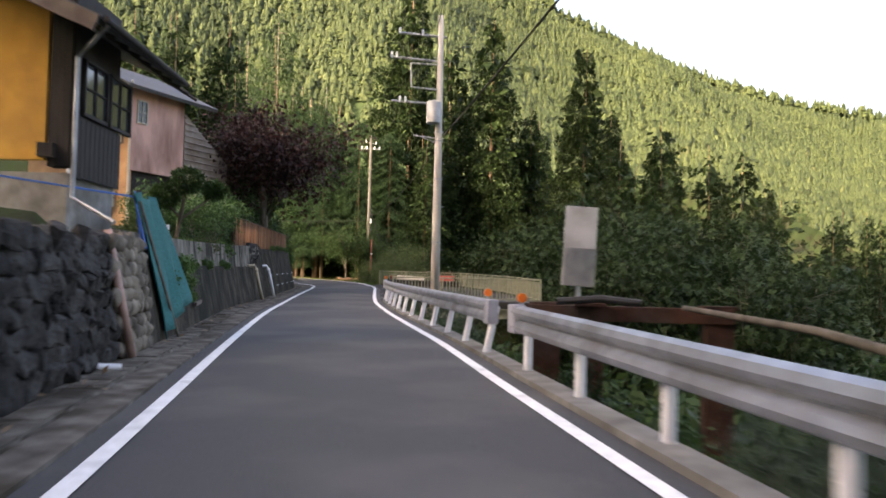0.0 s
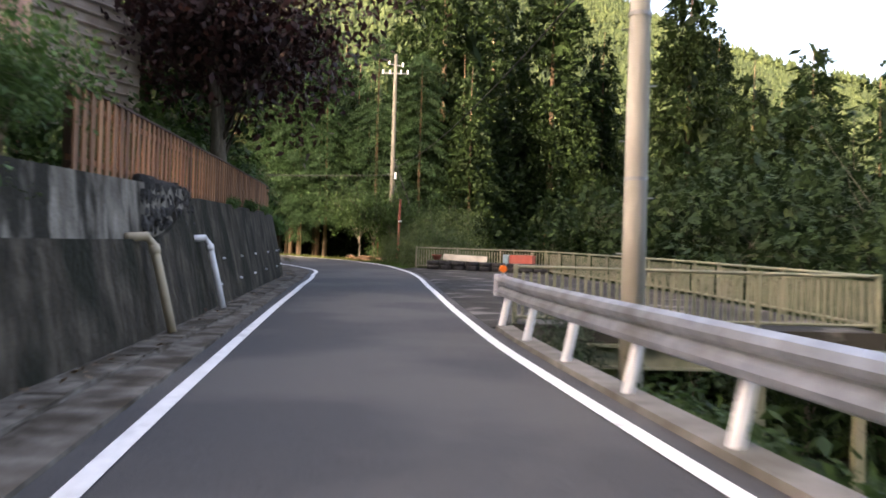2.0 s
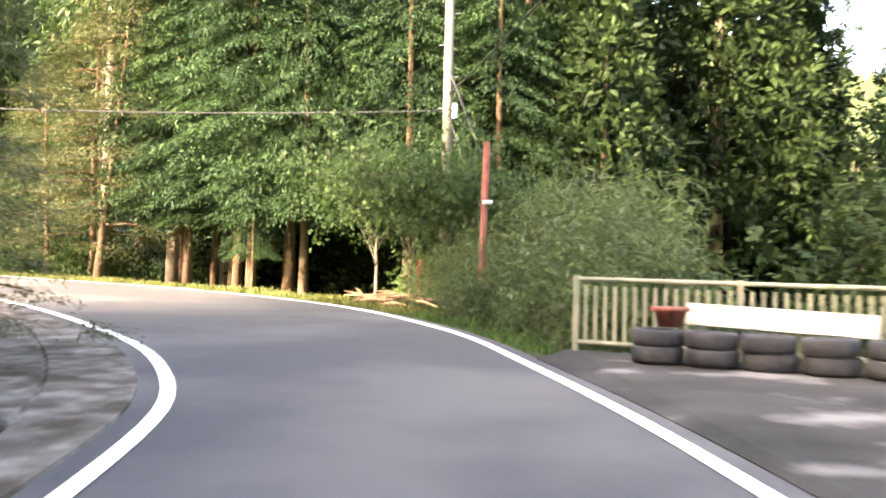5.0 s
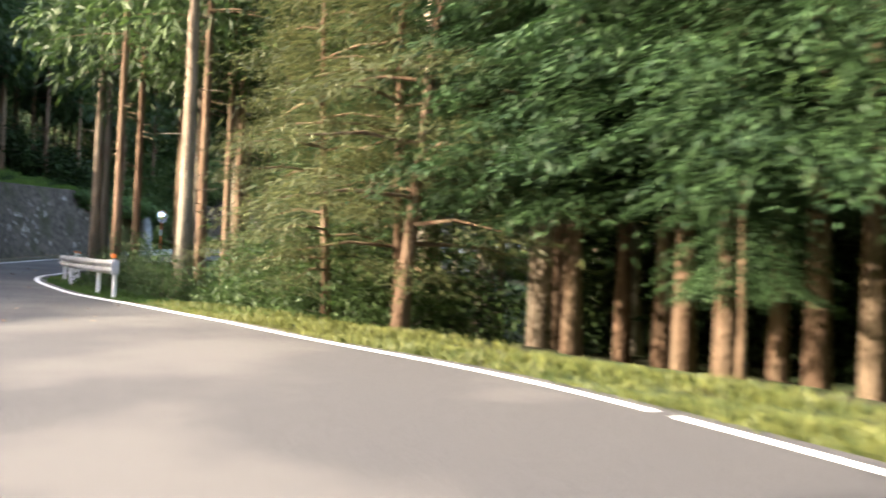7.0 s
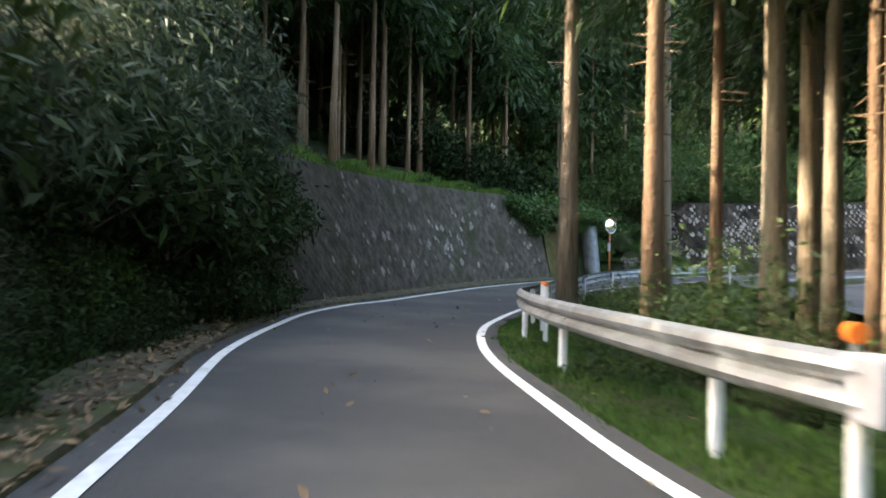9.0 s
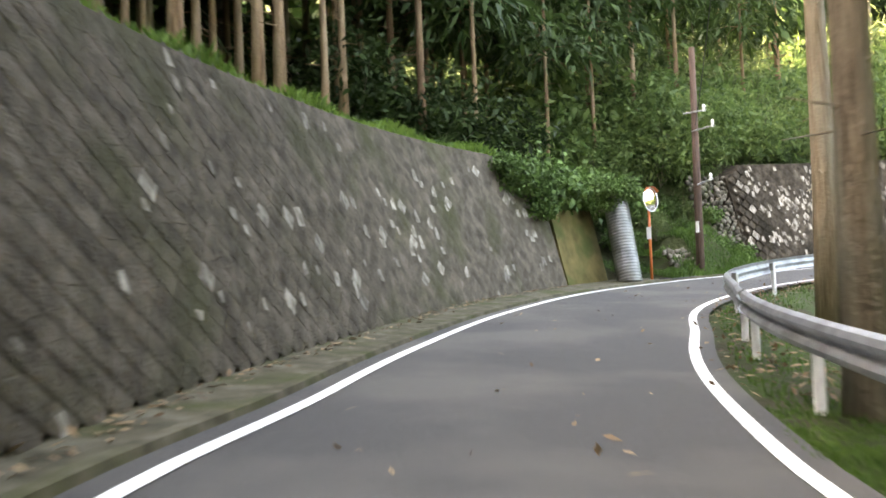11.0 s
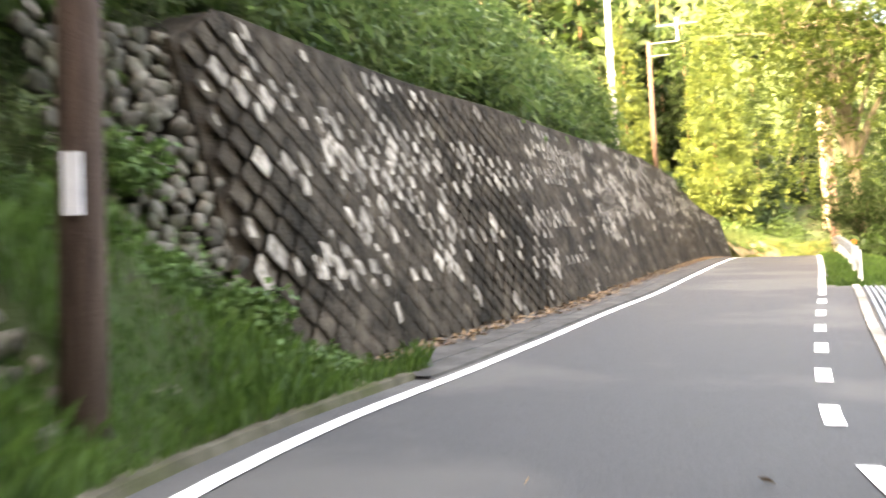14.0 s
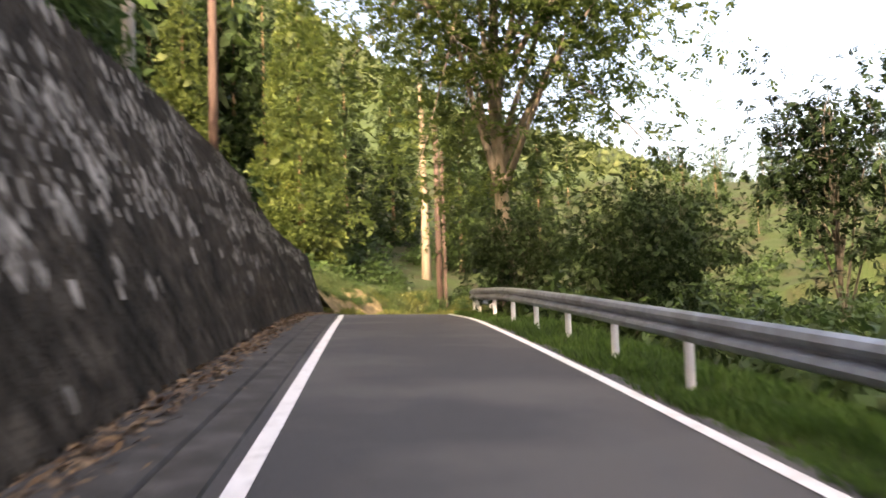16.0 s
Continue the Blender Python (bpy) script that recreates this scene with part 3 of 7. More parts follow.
RIGHT_EDGE = table([(-16, 0.9), (34, 0.65), (36, 0.4), (59, 0.45), (63, 0.7), (68, 3.0), (81, 2.6), (88, 1.5), (100, 1.9), (115, 1.6), (127, 1.7), (136, 1.3), (141, 2.6),
                    (149, 2.0), (152.5, 1.7), (173, 1.7), (205, 2.6)])
RIGHT_FALL = table([(-16, 1.0), (34, 1.0), (59, 0.9), (66, 0.12), (81, 0.12), (90, 0.2), (102, 0.3), (115, 0.5), (127, 0.55), (149, 0.45), (170, 0.3), (205, 0.0)])
RIGHT_DEEP = table([(-16, 9), (61, 8), (68, 1.3), (85, 2.1), (102, 5), (127, 7.5), (161, 7), (182, 2.5), (205, 0)])
SKYLINE = table([(-180, 10), (-150, 10), (-128, 12), (-90, 22), (-50, 30), (-28, 29), (-12, 27), (0, 22.5), (8, 17.6), (12, 15.6), (17, 13.4), (21, 12.0), (24, 11.2), (28, 10.4),
                 (36, 6.5), (46, 4.0), (60, 3.5), (80, 4.5), (110, 9), (150, 10), (180, 10)])


def smooth(a, b, x):
    u = np.clip((x - a) / (b - a), 0, 1)
    return u * u * (3 - 2 * u)


def ripple(x, y, k, seed=0.0):
    return np.sin(x * k + seed) * np.cos(y * k * 1.3 + 2 * seed) + 0.5 * np.sin(x * k * 2.3 + y * k * 1.7 + seed * 5)


def ground_z(x, y):
    """Heights of the ground at arrays of places."""
    x, y = np.atleast_1d(np.asarray(x, float)), np.atleast_1d(np.asarray(y, float))
    z = np.empty(x.shape)
    for lo in range(0, len(x), 4000):
        xs, ys = x[lo : lo + 4000], y[lo : lo + 4000]
        d = (xs[:, None] - LINE[None, ::2, 0]) ** 2 + (ys[:, None] - LINE[None, ::2, 1]) ** 2
        i = d.argmin(1) * 2
        far = np.sqrt(d.min(1))
        s = STATION[i]
        l = (xs - LINE[i, 0]) * RIGHT[i, 0] + (ys - LINE[i, 1]) * RIGHT[i, 1]
        l = np.where(np.abs(l) < far * 0.9, np.sign(l + 1e-6) * far, l)
        base = LINE[i, 2] + cant(s, l)
        dl = -l - LEFT_FOOT(s) - 0.8
        left = LEFT_RISE(s) * np.clip(dl / BANK(s), 0, 1) + HILL(s) * np.clip(dl - BANK(s), 0, None)
        left += 0.25 * np.clip(dl - BANK(s) - TERRACE(s), 0, 45) * (s < 56)
        dr = l - RIGHT_LINE(s) - RIGHT_EDGE(s)
        deep = RIGHT_DEEP(s)
        right = -deep * (1 - np.exp(-np.clip(dr, 0, None) * RIGHT_FALL(s) / np.maximum(deep, 0.1)))
        near = base - 0.09 + np.where(l < 0, np.where(dl > 0, left, 0), np.where(dr > 0, right, 0))
        near += np.where(l < 0, 1.7 * smooth(2.3, 4.0, -l) * np.exp(-((s - 137.6) / 1.9) ** 2), 0)      # mound under the wooden pole
        rough = smooth(0.5, 5, np.maximum(dl, dr))
        near += 0.12 * ripple(xs, ys, 0.9, 1.0) * rough
        r, bear = np.hypot(xs, ys), np.degrees(np.arctan2(xs, ys))
        rise = np.tan(np.radians(SKYLINE(bear))) * 760
        fold = 1 + 0.10 * np.sin(np.radians(bear) * 17 + r * 0.006) + 0.04 * ripple(xs, ys, 0.012, 3.0)
        mount = rise * np.clip((r - 150) / 610, 0, 1) ** 1.15 * (1 + (fold - 1) * (1 - smooth(600, 745, r))) - 10 * smooth(40, 90, xs)
        mount = np.where(r > 760, rise * np.clip(1 - (r - 760) / 900, 0.2, 1), mount)
        w = smooth(35, 130, far)
        # unseen ridge to the south-west, added to keep sun off the road's start
        hill = 185 * smooth(-88, -70, xs - ys) * (1 - smooth(10, 130, xs)) * np.exp(-((ys + 120) / 40) ** 2 / 2) * smooth(18, 60, far)
        z[lo : lo + 4000] = near * (1 - w) + mount * w + hill
    return z


def on_ground(x, y, up=0.0):
    return Vector((x, y, float(ground_z([x], [y])[0]) + up))


def lines_of(lo, hi, step, ends):
    mid = np.arange(lo, hi, step)
    grow, k, g = [], 1.0, step
    while k < ends:
        g *= 1.13
        k += g
        grow.append(k)
    grow = np.array(grow)
    return np.r_[lo - grow[::-1], mid, hi + grow]


gx, gy = lines_of(-70, 12, 0.55, 1900), lines_of(-20, 184, 0.6, 1900)
mx, my = np.meshgrid(gx, gy)
mz = ground_z(mx.ravel(), my.ravel())
nx, ny = len(gx), len(gy)
idx = np.arange(nx * ny).reshape(ny, nx)
quads = np.stack([idx[:-1, :-1], idx[:-1, 1:], idx[1:, 1:], idx[1:, :-1]], -1).reshape(-1, 4)
ground_mesh = mesh_from("ground", np.stack([mx.ravel(), my.ravel(), mz], 1), quads.tolist(), SOIL, True)
ground_mesh.materials.append(FAR_GROUND)
centre_r = np.hypot(mx.ravel()[quads].mean(1), my.ravel()[quads].mean(1) - 70)
ground_mesh.polygons.foreach_set("material_index", (centre_r > 155).astype(np.int32))
tagged(new("ground", ground_mesh), "dark soil and leaf litter falling to the valley", "ground", kind="structure")

# ---- the road ----
road = loft("road", -16, 206, 0.7, lambda s: [(LEFT_LINE(s) - 0.6, -0.025), (LEFT_LINE(s) + 0.3, 0.0), (0.4, 0.012),
                                             (RIGHT_LINE(s) - 0.3, 0.0), (RIGHT_LINE(s) + 0.3, -0.01)], ASPHALT)
tagged(road, "narrow dark grey asphalt mountain road", "road", kind="structure")


def stripe(name, s0, s1, at, width=0.15, lift=0.006):
    ob = loft(name, s0, s1, 0.6, lambda s: [(at(s) - width / 2, lift), (at(s) + width / 2, lift)], PAINT)
    return tagged(ob, "worn white painted road edge line", "road marking", kind="structure")


stripe("edge_line", -16, 204, LEFT_LINE)
stripe("edge_line", -16, 74.15, RIGHT_LINE)
stripe("edge_line", 74.4, 135.6, RIGHT_LINE)
for k in range(7):
    s = 136.25 + 2.15 * k
    tagged(stripe("dash", s, s + 0.9, RIGHT_LINE, 0.16), "short white dash of the edge line at the driveway", "road marking", group="dashes", kind="structure")
stripe("edge_line", 151, 204, RIGHT_LINE)

# ---- gutter slab and kerb at the left, kerb under the rails at the right ----
KERB = material("kerb_concrete", [(0.12, 0.115, 0.1), (0.21, 0.2, 0.18)], scale=3.5, rough=0.92, bump=0.5, bump_scale=34, stain=(0.07, 0.065, 0.05), stain_scale=1.2)
# darker concrete for the last stretch of gutter
DARK_GUTTER = material("dark_gutter_concrete", [(0.022, 0.02, 0.017), (0.048, 0.044, 0.038), (0.075, 0.07, 0.062)], scale=3.0, rough=0.85, bump=0.5, bump_scale=24, detail=9, stain=(0.02, 0.017, 0.012), stain_scale=1.4)
MOSSY = material("mossy_gutter_slab", [(0.04, 0.037, 0.024), (0.075, 0.069, 0.047), (0.115, 0.108, 0.08)], scale=3.0, rough=0.95, bump=0.7, bump_scale=24, detail=9, stain=(0.045, 0.052, 0.017), stain_scale=1.2,
                 stain_lo=0.48, stain_hi=0.66)
tagged(loft("gutter", -16, 88, 0.7, lambda s: [(-LEFT_FOOT(s) - 0.15, 0.035), (-LEFT_FOOT(s) + 0.38, 0.03), (-LEFT_FOOT(s) + 0.40, 0.0), (-LEFT_FOOT(s) + 0.43, 0.0),
                                              (-LEFT_FOOT(s) + 0.45, 0.03), (LEFT_LINE(s) - 0.3, 0.015), (LEFT_LINE(s) - 0.29, -0.03)], GUTTER),
       "dirty concrete gutter cover along the wall", "gutter", kind="structure")
tagged(loft("gutter", 88, 140, 0.7, lambda s: [(-LEFT_FOOT(s) - 0.15, 0.03), (LEFT_LINE(s) - 0.55, 0.02), (LEFT_LINE(s) - 0.53, 0.05), (LEFT_LINE(s) - 0.38, 0.05), (LEFT_LINE(s) - 0.36, -0.02)], MOSSY),
       "mossy concrete gutter slab below the block wall", "gutter", kind="structure")
tagged(loft("gutter", 140, 206, 0.7, lambda s: [(-LEFT_FOOT(s) - 0.15, 0.03), (LEFT_LINE(s) - 0.62, 0.02), (LEFT_LINE(s) - 0.60, -0.02), (LEFT_LINE(s) - 0.57, -0.02), (LEFT_LINE(s) - 0.55, 0.03),
                                              (LEFT_LINE(s) - 0.2, 0.02), (LEFT_LINE(s) - 0.19, -0.03)], DARK_GUTTER),
       "grey concrete gutter with a slot along the wall", "gutter", kind="structure")
tagged(loft("kerb", -16, 36.0, 0.8, lambda s: [(RIGHT_LINE(s) + 0.3, -0.05), (RIGHT_LINE(s) + 0.31, 0.05), (RIGHT_LINE(s) + 0.58, 0.06), (RIGHT_LINE(s) + 0.6, -0.9)], KERB),
       "pale concrete kerb carrying the guardrail", "kerb", kind="structure")


# ---- walls at the left ----
def batter(s0, s1, height, lean, mat, name, label, foot=LEFT_FOOT, thick=0.7, low=None, set_back=0.0):
    def prof(s):
        f, h = -foot(s) - set_back, height(s) if callable(height) else height
        b = low(s) if callable(low) else (low if low is not None else -0.3)
        return [(f - lean * max(b, 0), b), (f - lean * h, h), (f - lean * h - thick, h), (f - lean * h - thick, b)]
    return tagged(loft(name, s0, s1, 0.8, prof, mat, close=True), label, "retaining wall", kind="structure")


batter(13.8, 59, table([(13, 1.33), (36, 1.36), (39, 2.15), (52, 2.25), (56, 2.2), (59, 1.7)]), 0.24, DARK_WALL, "wall_west", "dark water-stained concrete retaining wall leaning back")
batter(13.8, 38.5, table([(13, 1.85), (22, 1.95), (38, 2.25)]), 0.1, PALE_WALL, "wall_terrace", "pale weathered upper concrete wall set back", set_back=0.3, low=1.2)
MORTAR = material("wall_mortar", [(0.06, 0.054, 0.044), (0.12, 0.108, 0.09)], scale=3, rough=0.95, bump=0.5, bump_scale=20, stain=(0.03, 0.028, 0.02), stain_scale=0.8)
batter(-16, 12.3, 1.7, 0.12, DARK_WALL, "wall_stone", "dark old stone garden wall", thick=0.6, set_back=0.1)
batter(12.3, 13.8, 1.7, 0.12, MORTAR, "wall_cobble", "wall of rounded pale stones", thick=0.6, set_back=0.1)
wall_lower = batter(104.5, 131, LEFT_RISE, 0.32, MORTAR, "wall_blocks", "steep grey retaining wall of diamond-laid blocks", set_back=0.06)
wall_upper = batter(139.5, 183, LEFT_RISE, 0.32, DARK_WALL, "wall_blocks_upper", "steep grey wall of diamond-laid blocks with pale worn faces", set_back=0.06)

# ---- concrete deck at the right ----
DECK = [(-2.2, 36.7), (4.35, 36.9), (3.7, 48.0), (1.35, 60.6), (-4.7, 63.4)]
deck_pts = [on_road(s, RIGHT_LINE(s) + 0.27, 0.0) for s in np.arange(36.2, 62.6, 0.8)]
outer = [Vector((x, y, np.interp(y, [37, 63], [0.66, 1.26]))) for x, y in reversed(DECK)]
ring = deck_pts + outer
bm = bmesh.new()
top = [bm.verts.new(p) for p in ring]
face = bm.faces.new(top)
low = bmesh.ops.extrude_face_region(bm, geom=[face])
bmesh.ops.translate(bm, vec=(0, 0, -0.28), verts=[v for v in low["geom"] if isinstance(v, bmesh.types.BMVert)])
bmesh.ops.recalc_face_normals(bm, faces=bm.faces)
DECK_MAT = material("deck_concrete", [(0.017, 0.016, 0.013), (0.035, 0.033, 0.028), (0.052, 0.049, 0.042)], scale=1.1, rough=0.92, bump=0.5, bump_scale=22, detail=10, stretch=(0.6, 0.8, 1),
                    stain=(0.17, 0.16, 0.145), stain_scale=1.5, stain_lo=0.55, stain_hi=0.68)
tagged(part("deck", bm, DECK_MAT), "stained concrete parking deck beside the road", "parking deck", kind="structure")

DRY_EARTH = material("dry_earth", [(0.13, 0.1, 0.05), (0.3, 0.23, 0.12)], scale=3.5, rough=1.0, bump=0.9, bump_scale=14, detail=9, stain=(0.11, 0.1, 0.035), stain_scale=1.6, bump_dist=0.06)
tagged(loft("earth_bank", 184.6, 189, 0.5, lambda s: [(-LEFT_FOOT(s) - 0.1, -0.1), (-LEFT_FOOT(s) - 0.5, 0.55 + 0.12 * math.sin(1.9 * s)), (-LEFT_FOOT(s) - 1.1, 1.05 + 0.16 * math.sin(1.3 * s + 1)),
                                                  (-LEFT_FOOT(s) - 2.3, 1.3 + 0.1 * math.sin(2.3 * s)), (-LEFT_FOOT(s) - 2.6, 0.2)], DRY_EARTH, smooth=True),
       "bare dry earth bank lit by the sun at the crest", "bank", kind="structure")

# ---- guardrails ----
def rail_at(s):
    return RIGHT_LINE(s) + 0.42


def guardrail(s0, s1, spacing, at=rail_at, lean=0.0, height=0.86, ends=(True, True), label="galvanised steel guardrail on white posts", zoff=0.0, posts=None):
    ob = thing("guardrail", label, "guardrail")
    front = [(0.0, 0.0), (-0.055, -0.03), (-0.085, -0.085), (-0.06, -0.13), (-0.01, -0.165), (-0.01, -0.185), (-0.06, -0.22), (-0.085, -0.265), (-0.055, -0.32), (0.0, -0.35)]
    back = [(a + 0.014, b) for a, b in reversed(front)]
    loft("beam", s0, s1, 0.7, lambda s: [(at(s) + a, height + zoff + b) for a, b in front + back], STEEL, ob, close=True)
    n = max(1, round((s1 - s0) / spacing))
    for s in posts or [s0 + 0.3 + (s1 - s0 - 0.6) * i / n for i in range(n + 1)]:
        a, b = on_road(s, at(s) + 0.09 - lean, -0.35), on_road(s, at(s) + 0.09 + lean * 0.3, height - 0.1)
        post = part("post", tube([a, b], 0.057, 12), WHITE, ob)
        m = pose(0, 0, 0, 0, 0, heading(s))
        bm = box((0.1, 0.12, 0.2), (0, 0, 0), 0.01)
        bmesh.ops.transform(bm, matrix=Matrix.Translation(on_road(s, at(s) + 0.06, height + zoff - 0.175)) @ m, verts=bm.verts)
        part("bracket", bm, STEEL, post, "grey steel bracket")
    for end, s, side in ((ends[0], s0, -1), (ends[1], s1, 1)):
        if end:
            m = pose(0, 0, 0, 0, 0, heading(s))
            p = on_road(s, at(s), height + zoff - 0.175)
            bm = box((0.17, 0.34, 0.37), (0, 0, 0), 0.03)
            bmesh.ops.transform(bm, matrix=Matrix.Translation(p) @ m, verts=bm.verts)
            sleeve = part("end_sleeve", bm, SLEEVE, ob, "pale rounded steel end sleeve")
            for dz in (-0.1, 0.1):
                c = on_road(s - side * 0.08, at(s) - 0.085, height + zoff - 0.175 + dz)
                e = on_road(s - side * 0.08, at(s) - 0.105, height + zoff - 0.175 + dz)
                part("bolt", tube([c, e], 0.016, 6), STEEL, sleeve)
            q = on_road(s - side * 0.25, at(s), height + zoff + 0.05)
            part("reflector_stem", tube([q - Vector((0, 0, 0.06)), q], 0.02, 8), STEEL, ob)
            fw = on_road(s + 0.05, at(s), 0) - on_road(s, at(s), 0)
            fw.normalize()
            c = q + Vector((0, 0, 0.055))
            part("reflector", tube([c - fw * 0.03, c + fw * 0.03], 0.06, 14), ORANGE, ob, "round orange reflector")
    return ob


guardrail(-14, 10.9, 2.35)
guardrail(12.7, 36.4, 2.1, lean=0.17)
guardrail(90.9, 117.6, 4.6, posts=[91.2, 92.9, 97.7, 103.3, 108.2, 112.8, 117.3], ends=(True, False), at=lambda s: RIGHT_LINE(s) + 0.75, label="galvanised guardrail on white posts among the grass")
guardrail(117.6, 137.0, 5.3, posts=[119.5, 124.8, 130.3, 136.7], ends=(False, True), at=lambda s: RIGHT_LINE(s) + 0.7, label="weathered guardrail on the inside of the bend")
guardrail(154.8, 190, 5.6, posts=[155.0, 159.3, 162.3, 165.3, 168.3, 171.3, 174.3, 177.3, 180.5, 184.0, 187.5], at=lambda s: RIGHT_LINE(s) + 0.78, label="galvanised guardrail above the grassy slope")
for s, l in [(102.5, 1.2), (105.5, 1.2)]:
    ob = thing("delineator", "white delineator post with a red cap", "road marker", group="delineators")
    p = on_road(s, RIGHT_LINE(s) + l)
    part("post", tube([p - Vector((0, 0, 0.3)), p + Vector((0, 0, 0.95))], 0.045, 10), WHITE, ob)
    part("cap", tube([p + Vector((0, 0, 0.95)), p + Vector((0, 0, 1.02))], [0.05, 0.035], 10), ORANGE, ob, "red plastic cap")

# ---- utility poles and cables ----
RUST = material("rusted_steel", [(0.024, 0.011, 0.008), (0.07, 0.03, 0.019)], scale=6, rough=0.95, bump=0.5, bump_scale=40, stain=(0.07, 0.05, 0.04), stain_scale=1.5)
BLACK = material("black_rubber", [(0.012, 0.012, 0.013), (0.03, 0.03, 0.032)], scale=8, rough=0.8, bump=0.3, bump_scale=30)
TANK = material("grey_enamel", [(0.42, 0.44, 0.46), (0.52, 0.54, 0.56)], scale=3, rough=0.5, bump=0.1, stain=(0.3, 0.3, 0.3), stain_scale=2)
WOOD_POLE = material("dark_wood_pole", [(0.05, 0.033, 0.026), (0.11, 0.075, 0.06)], scale=5, rough=0.9, bump=0.5, bump_scale=30, stretch=(3, 3, 0.3))


def arm(parent, a, b, w=0.09, knobs=(), mat=None):
    a, b = Vector(a), Vector(b)
    rod = part("cross_arm", tube([a, b], w / 2, 6), mat or STEEL, parent)
    for k in knobs:
        p = a.lerp(b, k)
        part("insulator", tube([p + Vector((0, 0, -0.04)), p + Vector((0, 0, 0.1)), p + Vector((0, 0, 0.12)), p + Vector((0, 0, 0.22))], [0.05, 0.05, 0.07, 0.035], 10), WHITE, rod, "white ceramic insulator")
    return rod


def steps(parent, x, y, z0, z1, r):
    k, z = 0, z0
    while z < z1:
        sx = 1 if k % 2 else -1
        part("step_bolt", tube([(x + sx * r * 0.8, y - 0.02, z), (x + sx * (r + 0.14), y - 0.02, z)], 0.012, 5), STEEL, parent)
        z += 0.9
        k += 1


pole_a = thing("utility_pole", "tall concrete utility pole with a transformer beside the deck", "utility pole")
px, py = -0.3, 35.8
part("shaft", tube([(px, py, -1.79), (px, py, 4.56), (px, py, 12.70)], [0.205, 0.175, 0.11], 18), POLE, pole_a, smooth=True)
arm(pole_a, (px - 1.78, py, 11.94), (px + 0.25, py, 11.77), 0.1, (0.03, 0.5))
arm(pole_a, (px - 2.12, py, 10.92), (px + 0.21, py, 10.71), 0.1, (0.03, 0.12))
arm(pole_a, (px - 1.23, py - 0.1, 10.62), (px - 0.08, py - 0.1, 10.58), 0.07)
arm(pole_a, (px - 1.23, py - 0.1, 10.62), (px - 1.19, py - 0.1, 9.61), 0.07)
arm(pole_a, (px - 1.19, py - 0.1, 9.61), (px - 0.08, py - 0.1, 9.52), 0.07)
arm(pole_a, (px - 2.03, py, 9.05), (px - 0.17, py, 8.93), 0.09, (0.2, 0.32))
part("transformer", tube([(px - 0.24, py - 0.15, 8.08), (px - 0.24, py - 0.15, 8.12), (px - 0.24, py - 0.15, 8.97), (px - 0.24, py - 0.15, 9.01)], [0.27, 0.29, 0.29, 0.24], 18), TANK, pole_a, "grey cylindrical transformer can")
arm(pole_a, (px - 1.06, py - 0.1, 7.57), (px + 0.21, py - 0.1, 7.44), 0.06)
arm(pole_a, (px - 0.76, py - 0.1, 7.53), (px - 0.08, py - 0.1, 7.27), 0.05)
for z in (7.36, 7.74, 5.75, 3.1):
    part("band", tube([(px, py, z - 0.03), (px, py, z + 0.03)], 0.19, 16), STEEL, pole_a, "steel band")
steps(pole_a, px, py, 1.9, 11.4, 0.15)

pole_b = thing("utility_pole", "slim concrete utility pole rising from the thicket", "utility pole")
qx, qy = -6.6, 75.5
part("shaft", tube([(qx, qy, 0.5), (qx, qy, 14.4)], [0.18, 0.1], 14), DARK_POLE, pole_b, smooth=True)
arm(pole_b, (qx - 0.85, qy, 13.2), (qx + 0.85, qy, 13.2), 0.09, (0.05, 0.3, 0.7, 0.95))
arm(pole_b, (qx - 0.45, qy, 13.8), (qx + 0.5, qy, 13.65), 0.07, (0.05, 0.95))
part("splice_case", tube([(qx + 0.2, qy - 0.2, 6.6), (qx + 0.2, qy - 0.2, 7.0)], 0.08, 10), TANK, pole_b, "small grey splice case")
steps(pole_b, qx, qy, 3.3, 12.2, 0.14)

pole_c = thing("utility_pole", "dark wooden utility pole on the bank by the mirror", "utility pole")
cx, cy = -54.9, 117.8
cz = float(ground_z([cx], [cy])[0]) - 1.5
part("shaft", tube([(cx, cy, cz - 1.5), (cx + 0.1, cy, cz + 9.5)], [0.17, 0.11], 14), WOOD_POLE, pole_c, smooth=True)
arm(pole_c, (cx, cy - 0.1, cz + 6.4), (cx + 0.9, cy - 0.1, cz + 6.5), 0.06, (0.9,))
arm(pole_c, (cx, cy - 0.1, cz + 4.4), (cx + 0.7, cy - 0.1, cz + 4.6), 0.06, (0.9,))
arm(pole_c, (cx - 0.3, cy - 0.1, cz + 7.1), (cx + 0.6, cy - 0.1, cz + 7.1), 0.06, (0.9,))
part("number_plate", box((0.12, 0.02, 0.4), (cx + 0.06, cy - 0.165, cz + 2.9)), WHITE, pole_c, "white number plate")

